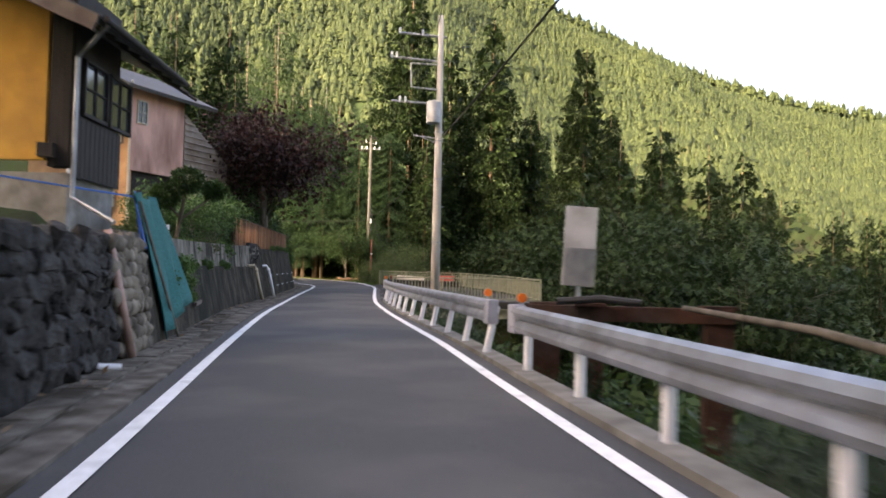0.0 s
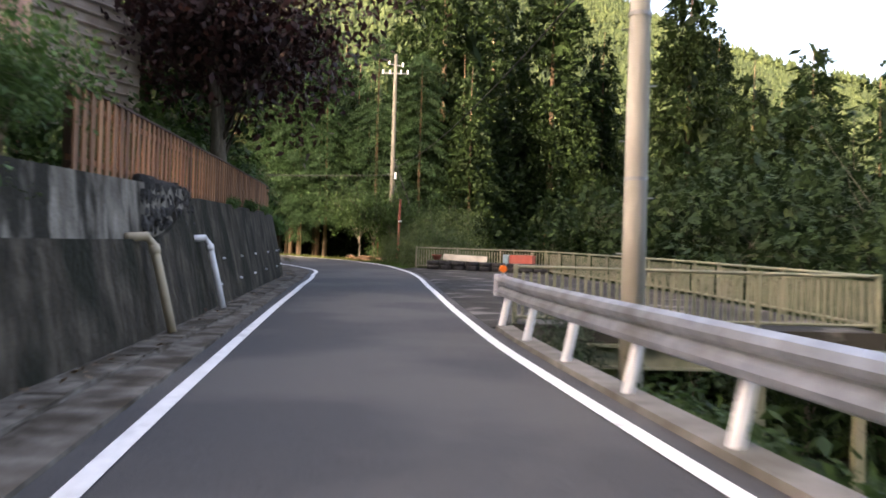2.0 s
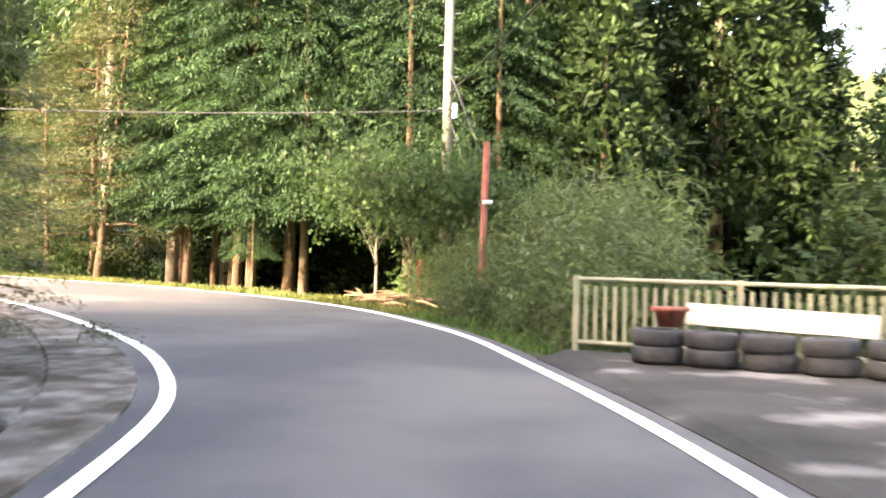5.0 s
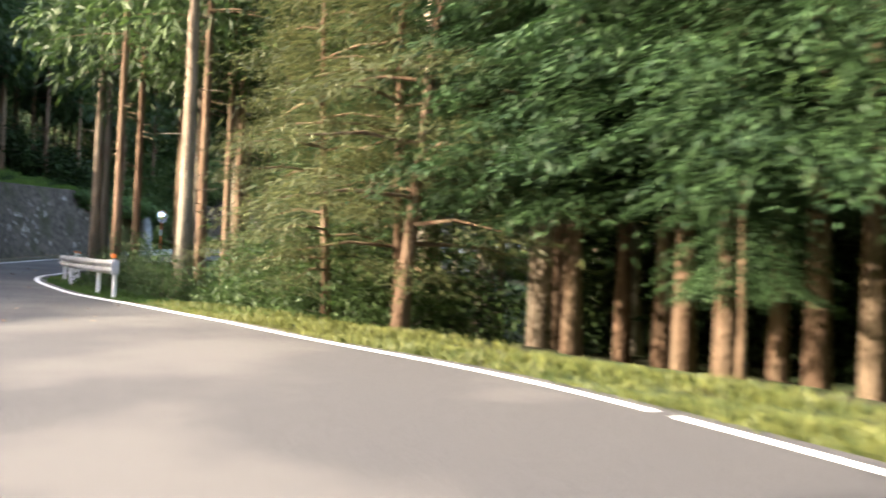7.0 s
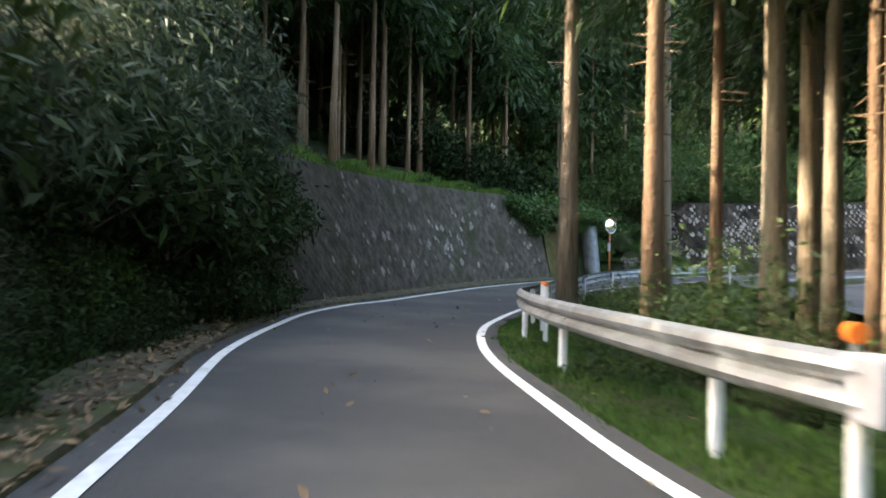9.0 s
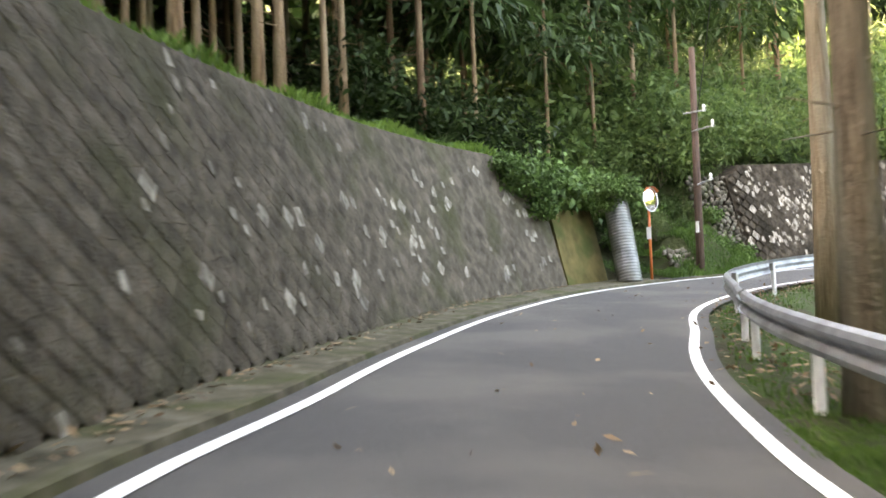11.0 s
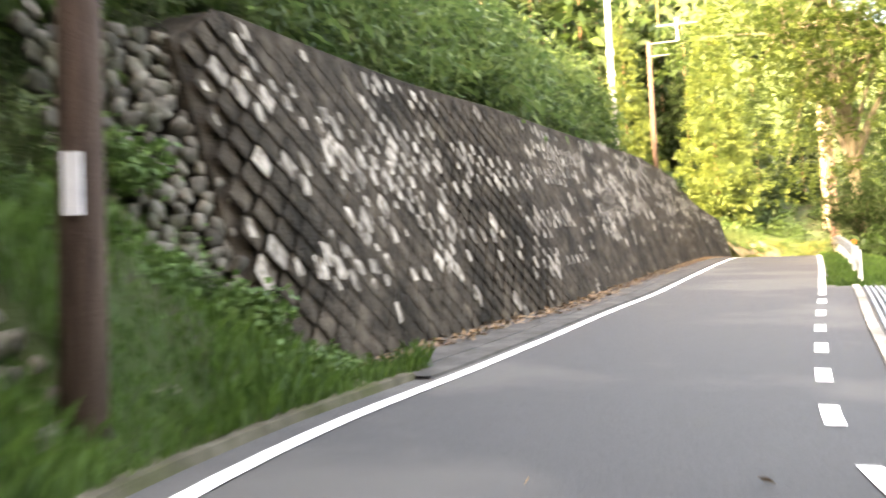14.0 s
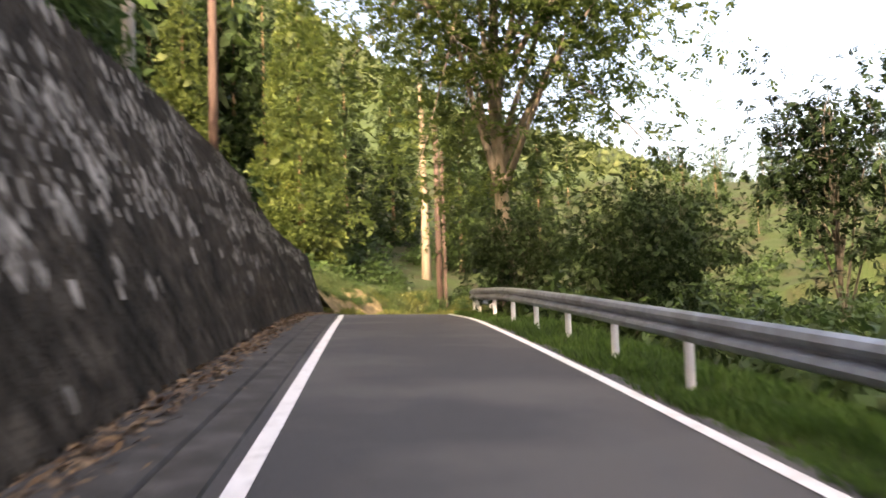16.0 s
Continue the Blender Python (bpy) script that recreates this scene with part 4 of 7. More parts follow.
for i, (s, l, h) in enumerate([(167, -4.6, 8.2), (172.5, -3.9, 8.0)]):
    ob = thing("utility_pole", "slim utility pole behind the block wall", "utility pole", group="far poles")
    p = on_road(s, l)
    g = on_ground(p.x, p.y, -0.5)
    part("shaft", tube([g, g + Vector((0, 0, h))], [0.15, 0.1], 12), WOOD_POLE if i else POLE, ob, smooth=True)
    if i:
        arm(ob, g + Vector((0, 0, h - 0.1)), g + Vector((1.3, -0.3, h - 0.1)), 0.06)
        arm(ob, g + Vector((1.3, -0.3, h - 0.1)), g + Vector((1.3, -0.3, h + 1.0)), 0.06)
        arm(ob, g + Vector((0.4, -0.1, h + 0.7)), g + Vector((2.2, -0.5, h + 0.7)), 0.06)
        arm(ob, g + Vector((0, 0, h - 0.7)), g + Vector((0.9, -0.2, h - 0.7)), 0.05)
    else:
        for z in (3.2, 4.1, 5.0):
            part("band", tube([g + Vector((0, 0, z)), g + Vector((0, 0, z + 0.25))], 0.155, 12), WHITE, ob, "pale band")


far_pole = thing("utility_pole", "dark utility pole at the crest of the road", "utility pole")
g = on_ground(-27.6, 171.2, -0.5)
part("shaft", tube([g, g + Vector((0, 0, 10.5))], [0.19, 0.13], 12), WOOD_POLE, far_pole, smooth=True)
part("conduit", tube([g + Vector((0.32, -0.05, 0)), g + Vector((0.3, -0.05, 9.0))], 0.09, 8), WOOD_POLE, far_pole, "dark conduit strapped to the pole")


def cable(a, b, sag, r, label):
    a, b = Vector(a), Vector(b)
    pts = [a.lerp(b, i / 24) - Vector((0, 0, sag * 4 * (i / 24) * (1 - i / 24))) for i in range(25)]
    return tagged(part("overhead_cable", tube(pts, r, 6), BLACK), label, "cable", group="overhead cables")


cable((px + 0.2, py, 7.6), (8.9, -6.8, 12.2), 0.35, 0.035, "thick black telephone cable between the poles")
cable((px - 1.6, py, 12.1), (1.3, -5, 13.5), 0.25, 0.014, "thin black power line")
cable((px - 0.85, py, 12.0), (2.0, -5, 13.5), 0.25, 0.014, "thin black power line")
cable((px - 0.1, py, 12.4), (2.7, -5, 13.5), 0.25, 0.014, "thin black power line")
cable((px + 0.1, py, 10.4), (11.9, 3.4, 17.3), 0.25, 0.012, "thin black power line")
cable((px + 0.1, py, 7.4), (qx, qy, 7.3), 0.75, 0.02, "black telephone cable between the poles")
cable((px - 1.5, py, 12.0), (qx - 0.75, qy, 13.3), 0.6, 0.01, "thin black power line")
cable((px - 0.7, py, 12.0), (qx + 0.75, qy, 13.3), 0.6, 0.01, "thin black power line")
cable((qx, qy, 6.85), (-40, 75, 8.0), 0.7, 0.022, "black telephone cable crossing the bend")
cable((qx, qy - 0.1, 6.8), (qx + 1.7, qy - 2.4, 1.5), 0.0, 0.03, "steel guy wire of the pole")
cable((qx, qy - 0.1, 8.0), (qx + 2.5, qy - 2.2, 1.5), 0.0, 0.03, "steel guy wire of the pole")
cable((cx + 0.1, cy, cz + 6.6), (-46, 103, 13.5), 0.4, 0.014, "thin black line above the bend")

red_pole = thing("marker_pole", "rusty red-brown steel pole in the thicket", "pole")
RED_PAINT = material("faded_red_paint", [(0.2, 0.055, 0.035), (0.33, 0.1, 0.06)], scale=5, rough=0.7, bump=0.2, stain=(0.14, 0.06, 0.04), stain_scale=2)
g = on_ground(-5.8, 68.4)
part("shaft", tube([g - Vector((0, 0, 0.4)), g + Vector((0.1, 0, 3.55))], 0.065, 12), RED_PAINT, red_pole)
part("clamp", tube([g + Vector((0.03, -0.1, 2.35)), g + Vector((0.22, -0.1, 2.35))], 0.04, 8), WHITE, red_pole, "white plastic clamp")
stake = thing("marker_stake", "orange timber stake at the verge", "stake")
g = on_ground(-7.2, 73.0)
part("shaft", box((0.1, 0.1, 1.3), g + Vector((0, 0, 0.5)), 0.01), RED_PAINT, stake)

pile = thing("brush_pile", "heap of cut brown branches on the grassy verge", "branches")
rb = np.random.default_rng(31)
for k in range(26):
    s = 69.6 + rb.normal() * 0.75
    q = on_road(s, RIGHT_LINE(s) + 1.9 + rb.normal() * 0.35, 0.02 + 0.16 * rb.uniform())
    w, h = radians(heading(s) + 90 + rb.normal() * 16), rb.uniform(0.5, 1.1)
    d = Vector((math.cos(w) * h, math.sin(w) * h, rb.normal() * 0.06))
    part("branch", tube([q - d, q + Vector((0, 0, 0.03)), q + d], [0.016, 0.03 + 0.02 * rb.uniform(), 0.014], 6), CUT_WOOD, pile)

# ---- bent drain pipes on the concrete wall ----
PVC = material("aged_drain_pipe", [(0.38, 0.32, 0.22), (0.52, 0.46, 0.34)], scale=4, rough=0.6, bump=0.1, stain=(0.3, 0.24, 0.15), stain_scale=2)
for s, mat, top in ((34.6, PVC, 1.4), (38.8, WHITE, 1.38)):
    ob = thing("drain_pipe", "yellowed plastic drain pipe bent over the wall", "drain pipe", group="drain pipes")
    pts = [on_road(s - 0.35, -LEFT_FOOT(s) - 0.42, top - 0.02), on_road(s - 0.1, -LEFT_FOOT(s) - 0.22, top), on_road(s, -LEFT_FOOT(s) - 0.14, top - 0.12), on_road(s + 0.05, -LEFT_FOOT(s) + 0.14, 0.06)]
    part("pipe", tube(pts, 0.065, 12), mat, ob, smooth=True)
    part("coupling", tube([pts[2], pts[2].lerp(pts[3], 0.1)], 0.078, 12), mat, ob, smooth=True)
ob = thing("drain_pipe", "pinkish plastic downpipe on the stone wall", "drain pipe")
PINK_PVC = material("pink_pipe", [(0.42, 0.26, 0.21), (0.52, 0.34, 0.28)], scale=5, rough=0.6, bump=0.1, stain=(0.3, 0.2, 0.16), stain_scale=2)
part("pipe", tube([on_road(12.3, -2.78, 1.8), on_road(12.35, -2.4, 0.05)], 0.055, 12), PINK_PVC, ob, smooth=True)
part("stub", tube([on_road(10.8, -2.5, 0.1), on_road(10.9, -2.25, 0.08)], 0.045, 10), WHITE, ob, "short white pipe end")

weep = [(z, s) for z in (0.45, 0.95) for s in np.arange(40.0, 57.0, 2.9)]
for z, s in weep:
    ob = thing("weep_pipe", "short white weep pipe set in the stained wall", "pipe", group="weep pipes")
    s += random.uniform(-0.3, 0.3) + (1.0 if z > 0.6 else 0)
    l = -LEFT_FOOT(s) - 0.24 * z
    part("pipe", tube([on_road(s, l - 0.1, z), on_road(s, l + 0.015, z - 0.01)], 0.022, 8), WHITE, ob)

# ---- slatted timber fence on the wall ----
SLAT = material("orange_brown_timber", [(0.17, 0.08, 0.036), (0.36, 0.18, 0.085)], scale=3, rough=0.8, bump=0.4, bump_scale=30, stretch=(4, 4, 0.3), stain=(0.07, 0.035, 0.02), stain_scale=0.8, per_object=0.25)
fence = thing("timber_fence", "long fence of upright brown timber slats on the wall", "fence")
slat_mesh = bpy.data.meshes.new("slat")
bm = box((0.026, 0.115, 1.1), (0, 0, 0.55))
bm.to_mesh(slat_mesh)
bm.free()
slat_mesh.materials.append(SLAT)
s = 33.0
while s < 55.2:
    p = on_road(s, -LEFT_FOOT(s) - 0.72, 2.12)
    ob = part("slat", slat_mesh, None, fence)
    ob.matrix_basis = Matrix.Translation(p) @ pose(0.03 * (len(fence.children) % 2), 0, 0, 0, 0, heading(s) + random.uniform(-2, 2))
    s += 0.15
for z in (2.3, 3.0):
    loft("rail", 33.0, 55.2, 1.0, lambda s, z=z: [(-LEFT_FOOT(s) - 0.74, z), (-LEFT_FOOT(s) - 0.79, z), (-LEFT_FOOT(s) - 0.79, z + 0.07), (-LEFT_FOOT(s) - 0.74, z + 0.07)], SLAT, fence, close=True)
for s in np.arange(33.2, 55.2, 2.1):
    p = on_road(s, -LEFT_FOOT(s) - 0.84, 2.0)
    part("post", box((0.08, 0.08, 1.3), p + Vector((0, 0, 0.65))), WOOD_POLE, fence)
loft("cap", 33.0, 55.2, 1.0, lambda s: [(-LEFT_FOOT(s) - 0.66, 3.2), (-LEFT_FOOT(s) - 0.84, 3.2), (-LEFT_FOOT(s) - 0.84, 3.23), (-LEFT_FOOT(s) - 0.66, 3.23)], WOOD_POLE, fence, close=True)

# ---- deck: steel fence, girder, tyres, clutter ----
CREAM = material("cream_fence_paint", [(0.14, 0.15, 0.095), (0.23, 0.24, 0.16)], scale=5, rough=0.6, bump=0.1, stain=(0.25, 0.24, 0.17), stain_scale=1.6)


def deck_z(y):
    return float(np.interp(y, [37, 63], [0.66, 1.26]))


bar_mesh = bpy.data.meshes.new("bar")
bm = box((0.022, 0.045, 0.78), (0, 0, 0.5))
bm.to_mesh(bar_mesh)
bm.free()
bar_mesh.materials.append(CREAM)


def deck_fence(a, b, label, inset=0.06):
    a, b = Vector((*a, deck_z(a[1]))), Vector((*b, deck_z(b[1])))
    ob = thing("steel_fence", label, "fence", group="deck fences")
    run = b - a
    n = max(1, round(run.length / 1.9))
    turn = math.degrees(math.atan2(-run.x, run.y))
    for i in range(n + 1):
        p = a.lerp(b, i / n)
        part("post", box((0.075, 0.075, 1.05), p + Vector((0, 0, 0.5)), 0.006, pose(0, 0, 0, 0, 0, turn)), CREAM, ob)
    for z in (0.12, 0.98):
        v, f = tube([a + Vector((0, 0, z)), b + Vector((0, 0, z))], 0.03, 8)
        part("rail", (v, f), CREAM, ob)
    m = round(run.length / 0.135)
    for i in range(1, m):
        if i % round(m / n) == 0:
            continue
        o = part("bar", bar_mesh, None, ob)
        o.matrix_basis = Matrix.Translation(a.lerp(b, i / m)) @ pose(0, 0, 0, 0, 0, turn)
    return ob


deck_fence((-2.1, 36.8), (4.25, 37.0), "cream steel bar fence across the deck's near end")
deck_fence((4.25, 37.05), (3.65, 48.0), "cream steel bar fence along the deck's outer edge")
deck_fence((3.65, 48.0), (1.3, 60.5), "cream steel bar fence along the deck's outer edge")
deck_fence((1.25, 60.55), (-4.6, 63.25), "cream steel bar fence across the deck's far end")
girder = thing("deck_girder", "pale green steel girder under the deck's near end", "girder")
part("web", box((6.6, 0.06, 0.36), (1.1, 36.85, 0.16), 0, pose(0, 0, 0, 0, 0, 1.8)), CREAM, girder)
part("flange", box((6.6, 0.24, 0.04), (1.1, 36.8, 0.34), 0, pose(0, 0, 0, 0, 0, 1.8)), CREAM, girder)
part("flange", box((6.6, 0.24, 0.04), (1.1, 36.8, -0.03), 0, pose(0, 0, 0, 0, 0, 1.8)), CREAM, girder)
part("leg", box((0.18, 0.18, 6), (2.2, 37.0, -3.0)), CREAM, girder)
part("leg", box((0.18, 0.18, 7), (4.0, 37.1, -3.5)), CREAM, girder)


def tyre(at, tilt=0.0):
    ob = thing("tyre", "old black car tyre lying flat on the deck", "tyre", Matrix.Translation(at) @ pose(0, 0, 0, tilt, 0, random.uniform(0, 360)), "tyres")
    verts, faces, n, ring = [], [], 24, [(0.19, 0.03), (0.21, 0.0), (0.29, 0.0), (0.31, 0.03), (0.315, 0.1), (0.31, 0.17), (0.29, 0.2), (0.21, 0.2), (0.19, 0.17)]
    for i in range(n):
        a = math.tau * i / n
        verts += [(r * math.cos(a), r * math.sin(a), z) for r, z in ring]
    k = len(ring)
    for i in range(n):
        for j in range(k):
            faces.append((i * k + j, ((i + 1) % n) * k + j, ((i + 1) % n) * k + (j + 1) % k, i * k + (j + 1) % k))
    part("casing", (verts, faces), BLACK, ob, smooth=True)
    return ob


a, b = Vector((-3.75, 62.1, 0)), Vector((1.0, 59.95, 0))
for i in range(9):
    p = a.lerp(b, i / 8)
    z = deck_z(p.y) + 0.005
    tyre((p.x, p.y, z))
    tyre((p.x + random.uniform(-0.04, 0.04), p.y + random.uniform(-0.04, 0.04), z + 0.205), random.uniform(-2, 2))
CLOTH = material("pale_board", [(0.5, 0.47, 0.4), (0.62, 0.59, 0.5)], scale=4, rough=0.8, bump=0.2, stain=(0.36, 0.33, 0.27), stain_scale=2)
board = thing("bench_board", "long pale board laid behind the tyres", "board")
part("board", box((2.2, 0.05, 0.28), (-2.3, 62.0, deck_z(62) + 0.55), 0.01, pose(0, 0, 0, -12, 2, -24)), CLOTH, board)
part("leg", box((0.08, 0.08, 0.54), (-3.1, 62.45, deck_z(62) + 0.27)), CLOTH, board)
part("leg", box((0.08, 0.08, 0.54), (-1.5, 61.75, deck_z(62) + 0.27)), CLOTH, board)
crate = thing("storage_box", "faded red and blue box beside the fence", "box")
RED_BOX = material("faded_red_panel", [(0.34, 0.07, 0.05), (0.45, 0.11, 0.08)], scale=4, rough=0.6, bump=0.1, stain=(0.28, 0.1, 0.08), stain_scale=2)
BLUE_BOX = material("faded_blue_panel", [(0.2, 0.33, 0.4), (0.28, 0.42, 0.5)], scale=4, rough=0.6, bump=0.1)
part("body", box((1.1, 0.45, 0.55), (0.25, 60.75, deck_z(61) + 0.5), 0.02, pose(0, 0, 0, 0, 0, -24)), RED_BOX, crate)
part("side_panel", box((0.22, 0.48, 0.58), (-0.42, 61.05, deck_z(61) + 0.5), 0.02, pose(0, 0, 0, 0, 0, -24)), BLUE_BOX, crate, "faded blue side panel")
part("leg", box((0.06, 0.06, 0.98), (-0.1, 61.15, deck_z(61) + 0.49)), CREAM, crate)
part("leg", box((0.06, 0.06, 0.98), (0.7, 60.8, deck_z(61) + 0.49)), CREAM, crate)
pot = thing("planter", "orange plastic planter standing on the tyres", "planter")
part("bowl", tube([(-3.6, 62.1, deck_z(62.1) + 0.44), (-3.6, 62.1, deck_z(62.1) + 0.62), (-3.6, 62.1, deck_z(62.1) + 0.64), (-3.6, 62.1, deck_z(62.1) + 0.68)], [0.14, 0.2, 0.24, 0.24], 16), RED_PAINT, pot, smooth=True)

# ---- sign and rusty frame over the stream ----
sign = thing("sign_board", "tall grey metal sign seen from behind", "sign")
g = Vector((1.8, 11.3, 0))
part("panel", box((0.42, 0.03, 1.05), (g.x, g.y, 1.9), 0.012, pose(0, 0, 0, 0, 3, -6)), TANK, sign)
# thin sheet that makes the panel's lower half darker
part("lower_sheet", box((0.4, 0.02, 0.5), (g.x + 0.005, g.y - 0.02, 1.63), 0.004, pose(0, 0, 0, 0, 3, -6)), STEEL, sign, "darker grey lower sheet")
part("pole", tube([(g.x - 0.03, g.y + 0.05, -2.0), (g.x, g.y + 0.05, 2.4)], 0.035, 10), STEEL, sign)
gate = thing("sluice_frame", "rusty brown steel sluice frame beside the road", "sluice gate")
part("beam", box((2.65, 0.2, 0.2), (2.45, 11.3, 1.02), 0.01, pose(0, 0, 0, 0, 0, -8)), RUST, gate)
for x, y in ((1.4, 11.55), (1.95, 11.4), (3.6, 11.2)):
    part("column", box((0.36, 0.26, 2.6), (x, y, -0.2), 0.01), RUST, gate)
    part("cap_plate", box((0.42, 0.32, 0.05), (x, y, 1.13), 0.005), RUST, gate)
part("shaft", tube([(1.5, 11.2, 1.17), (2.05, 11.1, 1.22), (2.55, 11.0, 1.17)], 0.05, 8), BLACK, gate, "black greasy shaft")
log = thing("fallen_log", "bare grey fallen trunk lying on the slope", "log")
part("trunk", tube([(3.1, 11.0, 1.13), (3.9, 8.9, 0.96), (4.4, 6.95, 0.7), (4.9, 5.1, 0.07)], [0.035, 0.05, 0.065, 0.08], 9), GREY_BARK, log, smooth=True)
part("branch", tube([(4.15, 7.8, 0.83), (4.6, 7.6, 1.17), (4.75, 7.7, 1.5)], [0.04, 0.03, 0.012], 6), GREY_BARK, log)

# ---- culvert, mirror and drain at the second bend ----
GALV = material("corrugated_steel", [(0.13, 0.14, 0.145), (0.25, 0.265, 0.27)], scale=3, rough=0.5, metal=0.5, bump=0.1, stain=(0.13, 0.135, 0.12), stain_scale=1.4)
culvert = thing("culvert_pipe", "corrugated steel pipe leaning against the bank", "culvert pipe")
a, b = on_road(133.1, -3.25, -0.05), on_road(133.5, -4.1, 3.2)
n = 96
pts = [a.lerp(b, i / n) for i in range(n + 1)]
rad = [0.41 + 0.024 * math.cos(i * math.tau / 3) for i in range(n + 1)]
part("pipe", tube(pts, rad, 20), GALV, culvert, smooth=True)
MOSS = material("mossy_slab", [(0.06, 0.05, 0.018), (0.12, 0.1, 0.04)], scale=2.5, rough=0.95, bump=0.4, bump_scale=20, stain=(0.04, 0.055, 0.015), stain_scale=1.0)
tagged(loft("wall_moss", 131.0, 133.2, 0.5, lambda s: [(-LEFT_FOOT(s) - 0.05, -0.2), (-LEFT_FOOT(s) - 0.75, 2.5), (-LEFT_FOOT(s) - 1.3, 2.5), (-LEFT_FOOT(s) - 1.3, -0.2)], MOSS, close=True),
       "mossy brown concrete slab between wall and culvert", "retaining wall", kind="structure")
mirror = thing("traffic_mirror", "round convex traffic mirror on an orange post", "traffic mirror")
ORANGE_POST = material("orange_post_paint", [(0.6, 0.14, 0.03), (0.7, 0.19, 0.05)], scale=4, rough=0.5, bump=0.05, stain=(0.5, 0.13, 0.05), stain_scale=2)
MIRROR = bpy.data.materials.new("mirror_face")
MIRROR.use_nodes = True
MIRROR.node_tree.nodes["Principled BSDF"].inputs["Metallic"].default_value = 1.0
MIRROR.node_tree.nodes["Principled BSDF"].inputs["Roughness"].default_value = 0.04
MIRROR.node_tree.nodes["Principled BSDF"].inputs["Base Color"].default_value = (0.85, 0.86, 0.86, 1)
g = on_ground(-55.45, 115.35)
rz = float(np.interp(135.0, STATION, LINE[:, 2]))
part("post", tube([g - Vector((0, 0, 0.4)), Vector((g.x, g.y, rz + 3.35))], 0.045, 12), ORANGE_POST, mirror, smooth=True)
part("plate", box((0.16, 0.012, 0.42), (g.x, g.y - 0.055, rz + 1.75), 0.0, pose(0, 0, 0, 0, 0, 10)), WHITE, mirror, "white caution plate")
face_dir = Vector((0.97, -0.08, 0.05)).normalized()
c = Vector((g.x + 0.16, g.y - 0.12, rz + 2.9))
side = face_dir.cross(Vector((0, 0, 1))).normalized()
upv = side.cross(face_dir)
dome, df = [], []
for j in range(7):
    u = j / 6
    for k in range(28):
        w = math.tau * k / 28
        dome.append(c + (side * math.cos(w) + upv * math.sin(w)) * 0.42 * u + face_dir * (0.09 * (1 - u * u)))
for j in range(6):
    for k in range(28):
        df.append((j * 28 + k, j * 28 + (k + 1) % 28, (j + 1) * 28 + (k + 1) % 28, (j + 1) * 28 + k))
part("mirror_face", (dome, df), MIRROR, mirror, "convex mirror face", smooth=True)
part("back", tube([c - face_dir * 0.1, c - face_dir * 0.02, c + face_dir * 0.01], [0.3, 0.42, 0.43], 28), WHITE, mirror, "pale back of the mirror")
hood, hf = [], []
for k in range(15):
    w = math.pi * (0.2 + 0.6 * k / 14)
    for d, r in ((0.0, 0.435), (0.13, 0.445)):
        hood.append(c + (side * math.cos(w) + upv * math.sin(w)) * r + face_dir * d)
for k in range(14):
    hf.append((2 * k, 2 * k + 1, 2 * k + 3, 2 * k + 2))
part("hood", (hood, hf), ORANGE_POST, mirror, "orange visor")
part("clamp", tube([Vector((g.x, g.y, rz + 2.9)), c - face_dir * 0.08], 0.025, 8), STEEL, mirror)
grate = thing("drain_grate", "dark steel drain grate in the gutter", "drain grate")
for i in range(9):
    a, b = on_road(134.3 + 0.13 * i, -2.9, 0.045), on_road(134.3 + 0.13 * i, -2.4, 0.045)
    part("bar", tube([a, b], 0.016, 5), BLACK, grate)
for l in (-2.92, -2.38):
    part("frame", tube([on_road(134.2, l, 0.045), on_road(135.5, l, 0.045)], 0.022, 5), BLACK, grate)

# ---- driveway apron at the second bend ----
apron = loft("driveway", 136.5, 153.5, 0.7, lambda s: [(RIGHT_LINE(s) + 0.25, -0.01), (RIGHT_LINE(s) + 0.6, 0.0), (RIGHT_LINE(s) + 2.9, -0.25), (RIGHT_LINE(s) + 8, -1.2)], ASPHALT)
tagged(apron, "asphalt driveway leaving downhill from the road", "driveway", kind="structure")
tagged(loft("kerb", 140, 153.5, 0.7, lambda s: [(RIGHT_LINE(s) + 0.62, -0.05), (RIGHT_LINE(s) + 0.63, 0.035), (RIGHT_LINE(s) + 0.78, 0.035), (RIGHT_LINE(s) + 0.79, -0.05)], CONCRETE),
       "pale concrete gutter edge across the driveway", "kerb", kind="structure")
cover = thing("gutter_grating", "long grey steel grating over the roadside gutter", "grating")
for k in range(6):
    l = 0.86 + 0.11 * k
    loft("bar", 140.5, 153.3, 0.7, lambda s, l=l: [(RIGHT_LINE(s) + l, -0.02), (RIGHT_LINE(s) + l, 0.035 - 0.02 * l), (RIGHT_LINE(s) + l + 0.06, 0.035 - 0.02 * l), (RIGHT_LINE(s) + l + 0.06, -0.02)], STEEL, cover, close=True)
guardrail(141, 153, 3.0, at=lambda s: RIGHT_LINE(s) + 6.2 - 0.25 * (s - 141), height=0.15, label="lower guardrail beside the driveway")

# ---- houses ----
OCHRE = material("ochre_plaster", [(0.62, 0.33, 0.05), (0.72, 0.39, 0.07)], scale=2.5, rough=0.85, bump=0.15, stain=(0.38, 0.2, 0.05), stain_scale=0.8)
SALMON = material("salmon_sheet_wall", [(0.64, 0.36, 0.28), (0.72, 0.43, 0.35)], scale=1.5, rough=0.75, bump=0.15, stain=(0.3, 0.15, 0.11), stain_scale=0.9, stretch=(1, 1, 0.4))
BEIGE = material("orange_beige_wall", [(0.46, 0.28, 0.14), (0.55, 0.35, 0.19)], scale=2, rough=0.85, bump=0.15, stain=(0.38, 0.22, 0.12), stain_scale=0.9)
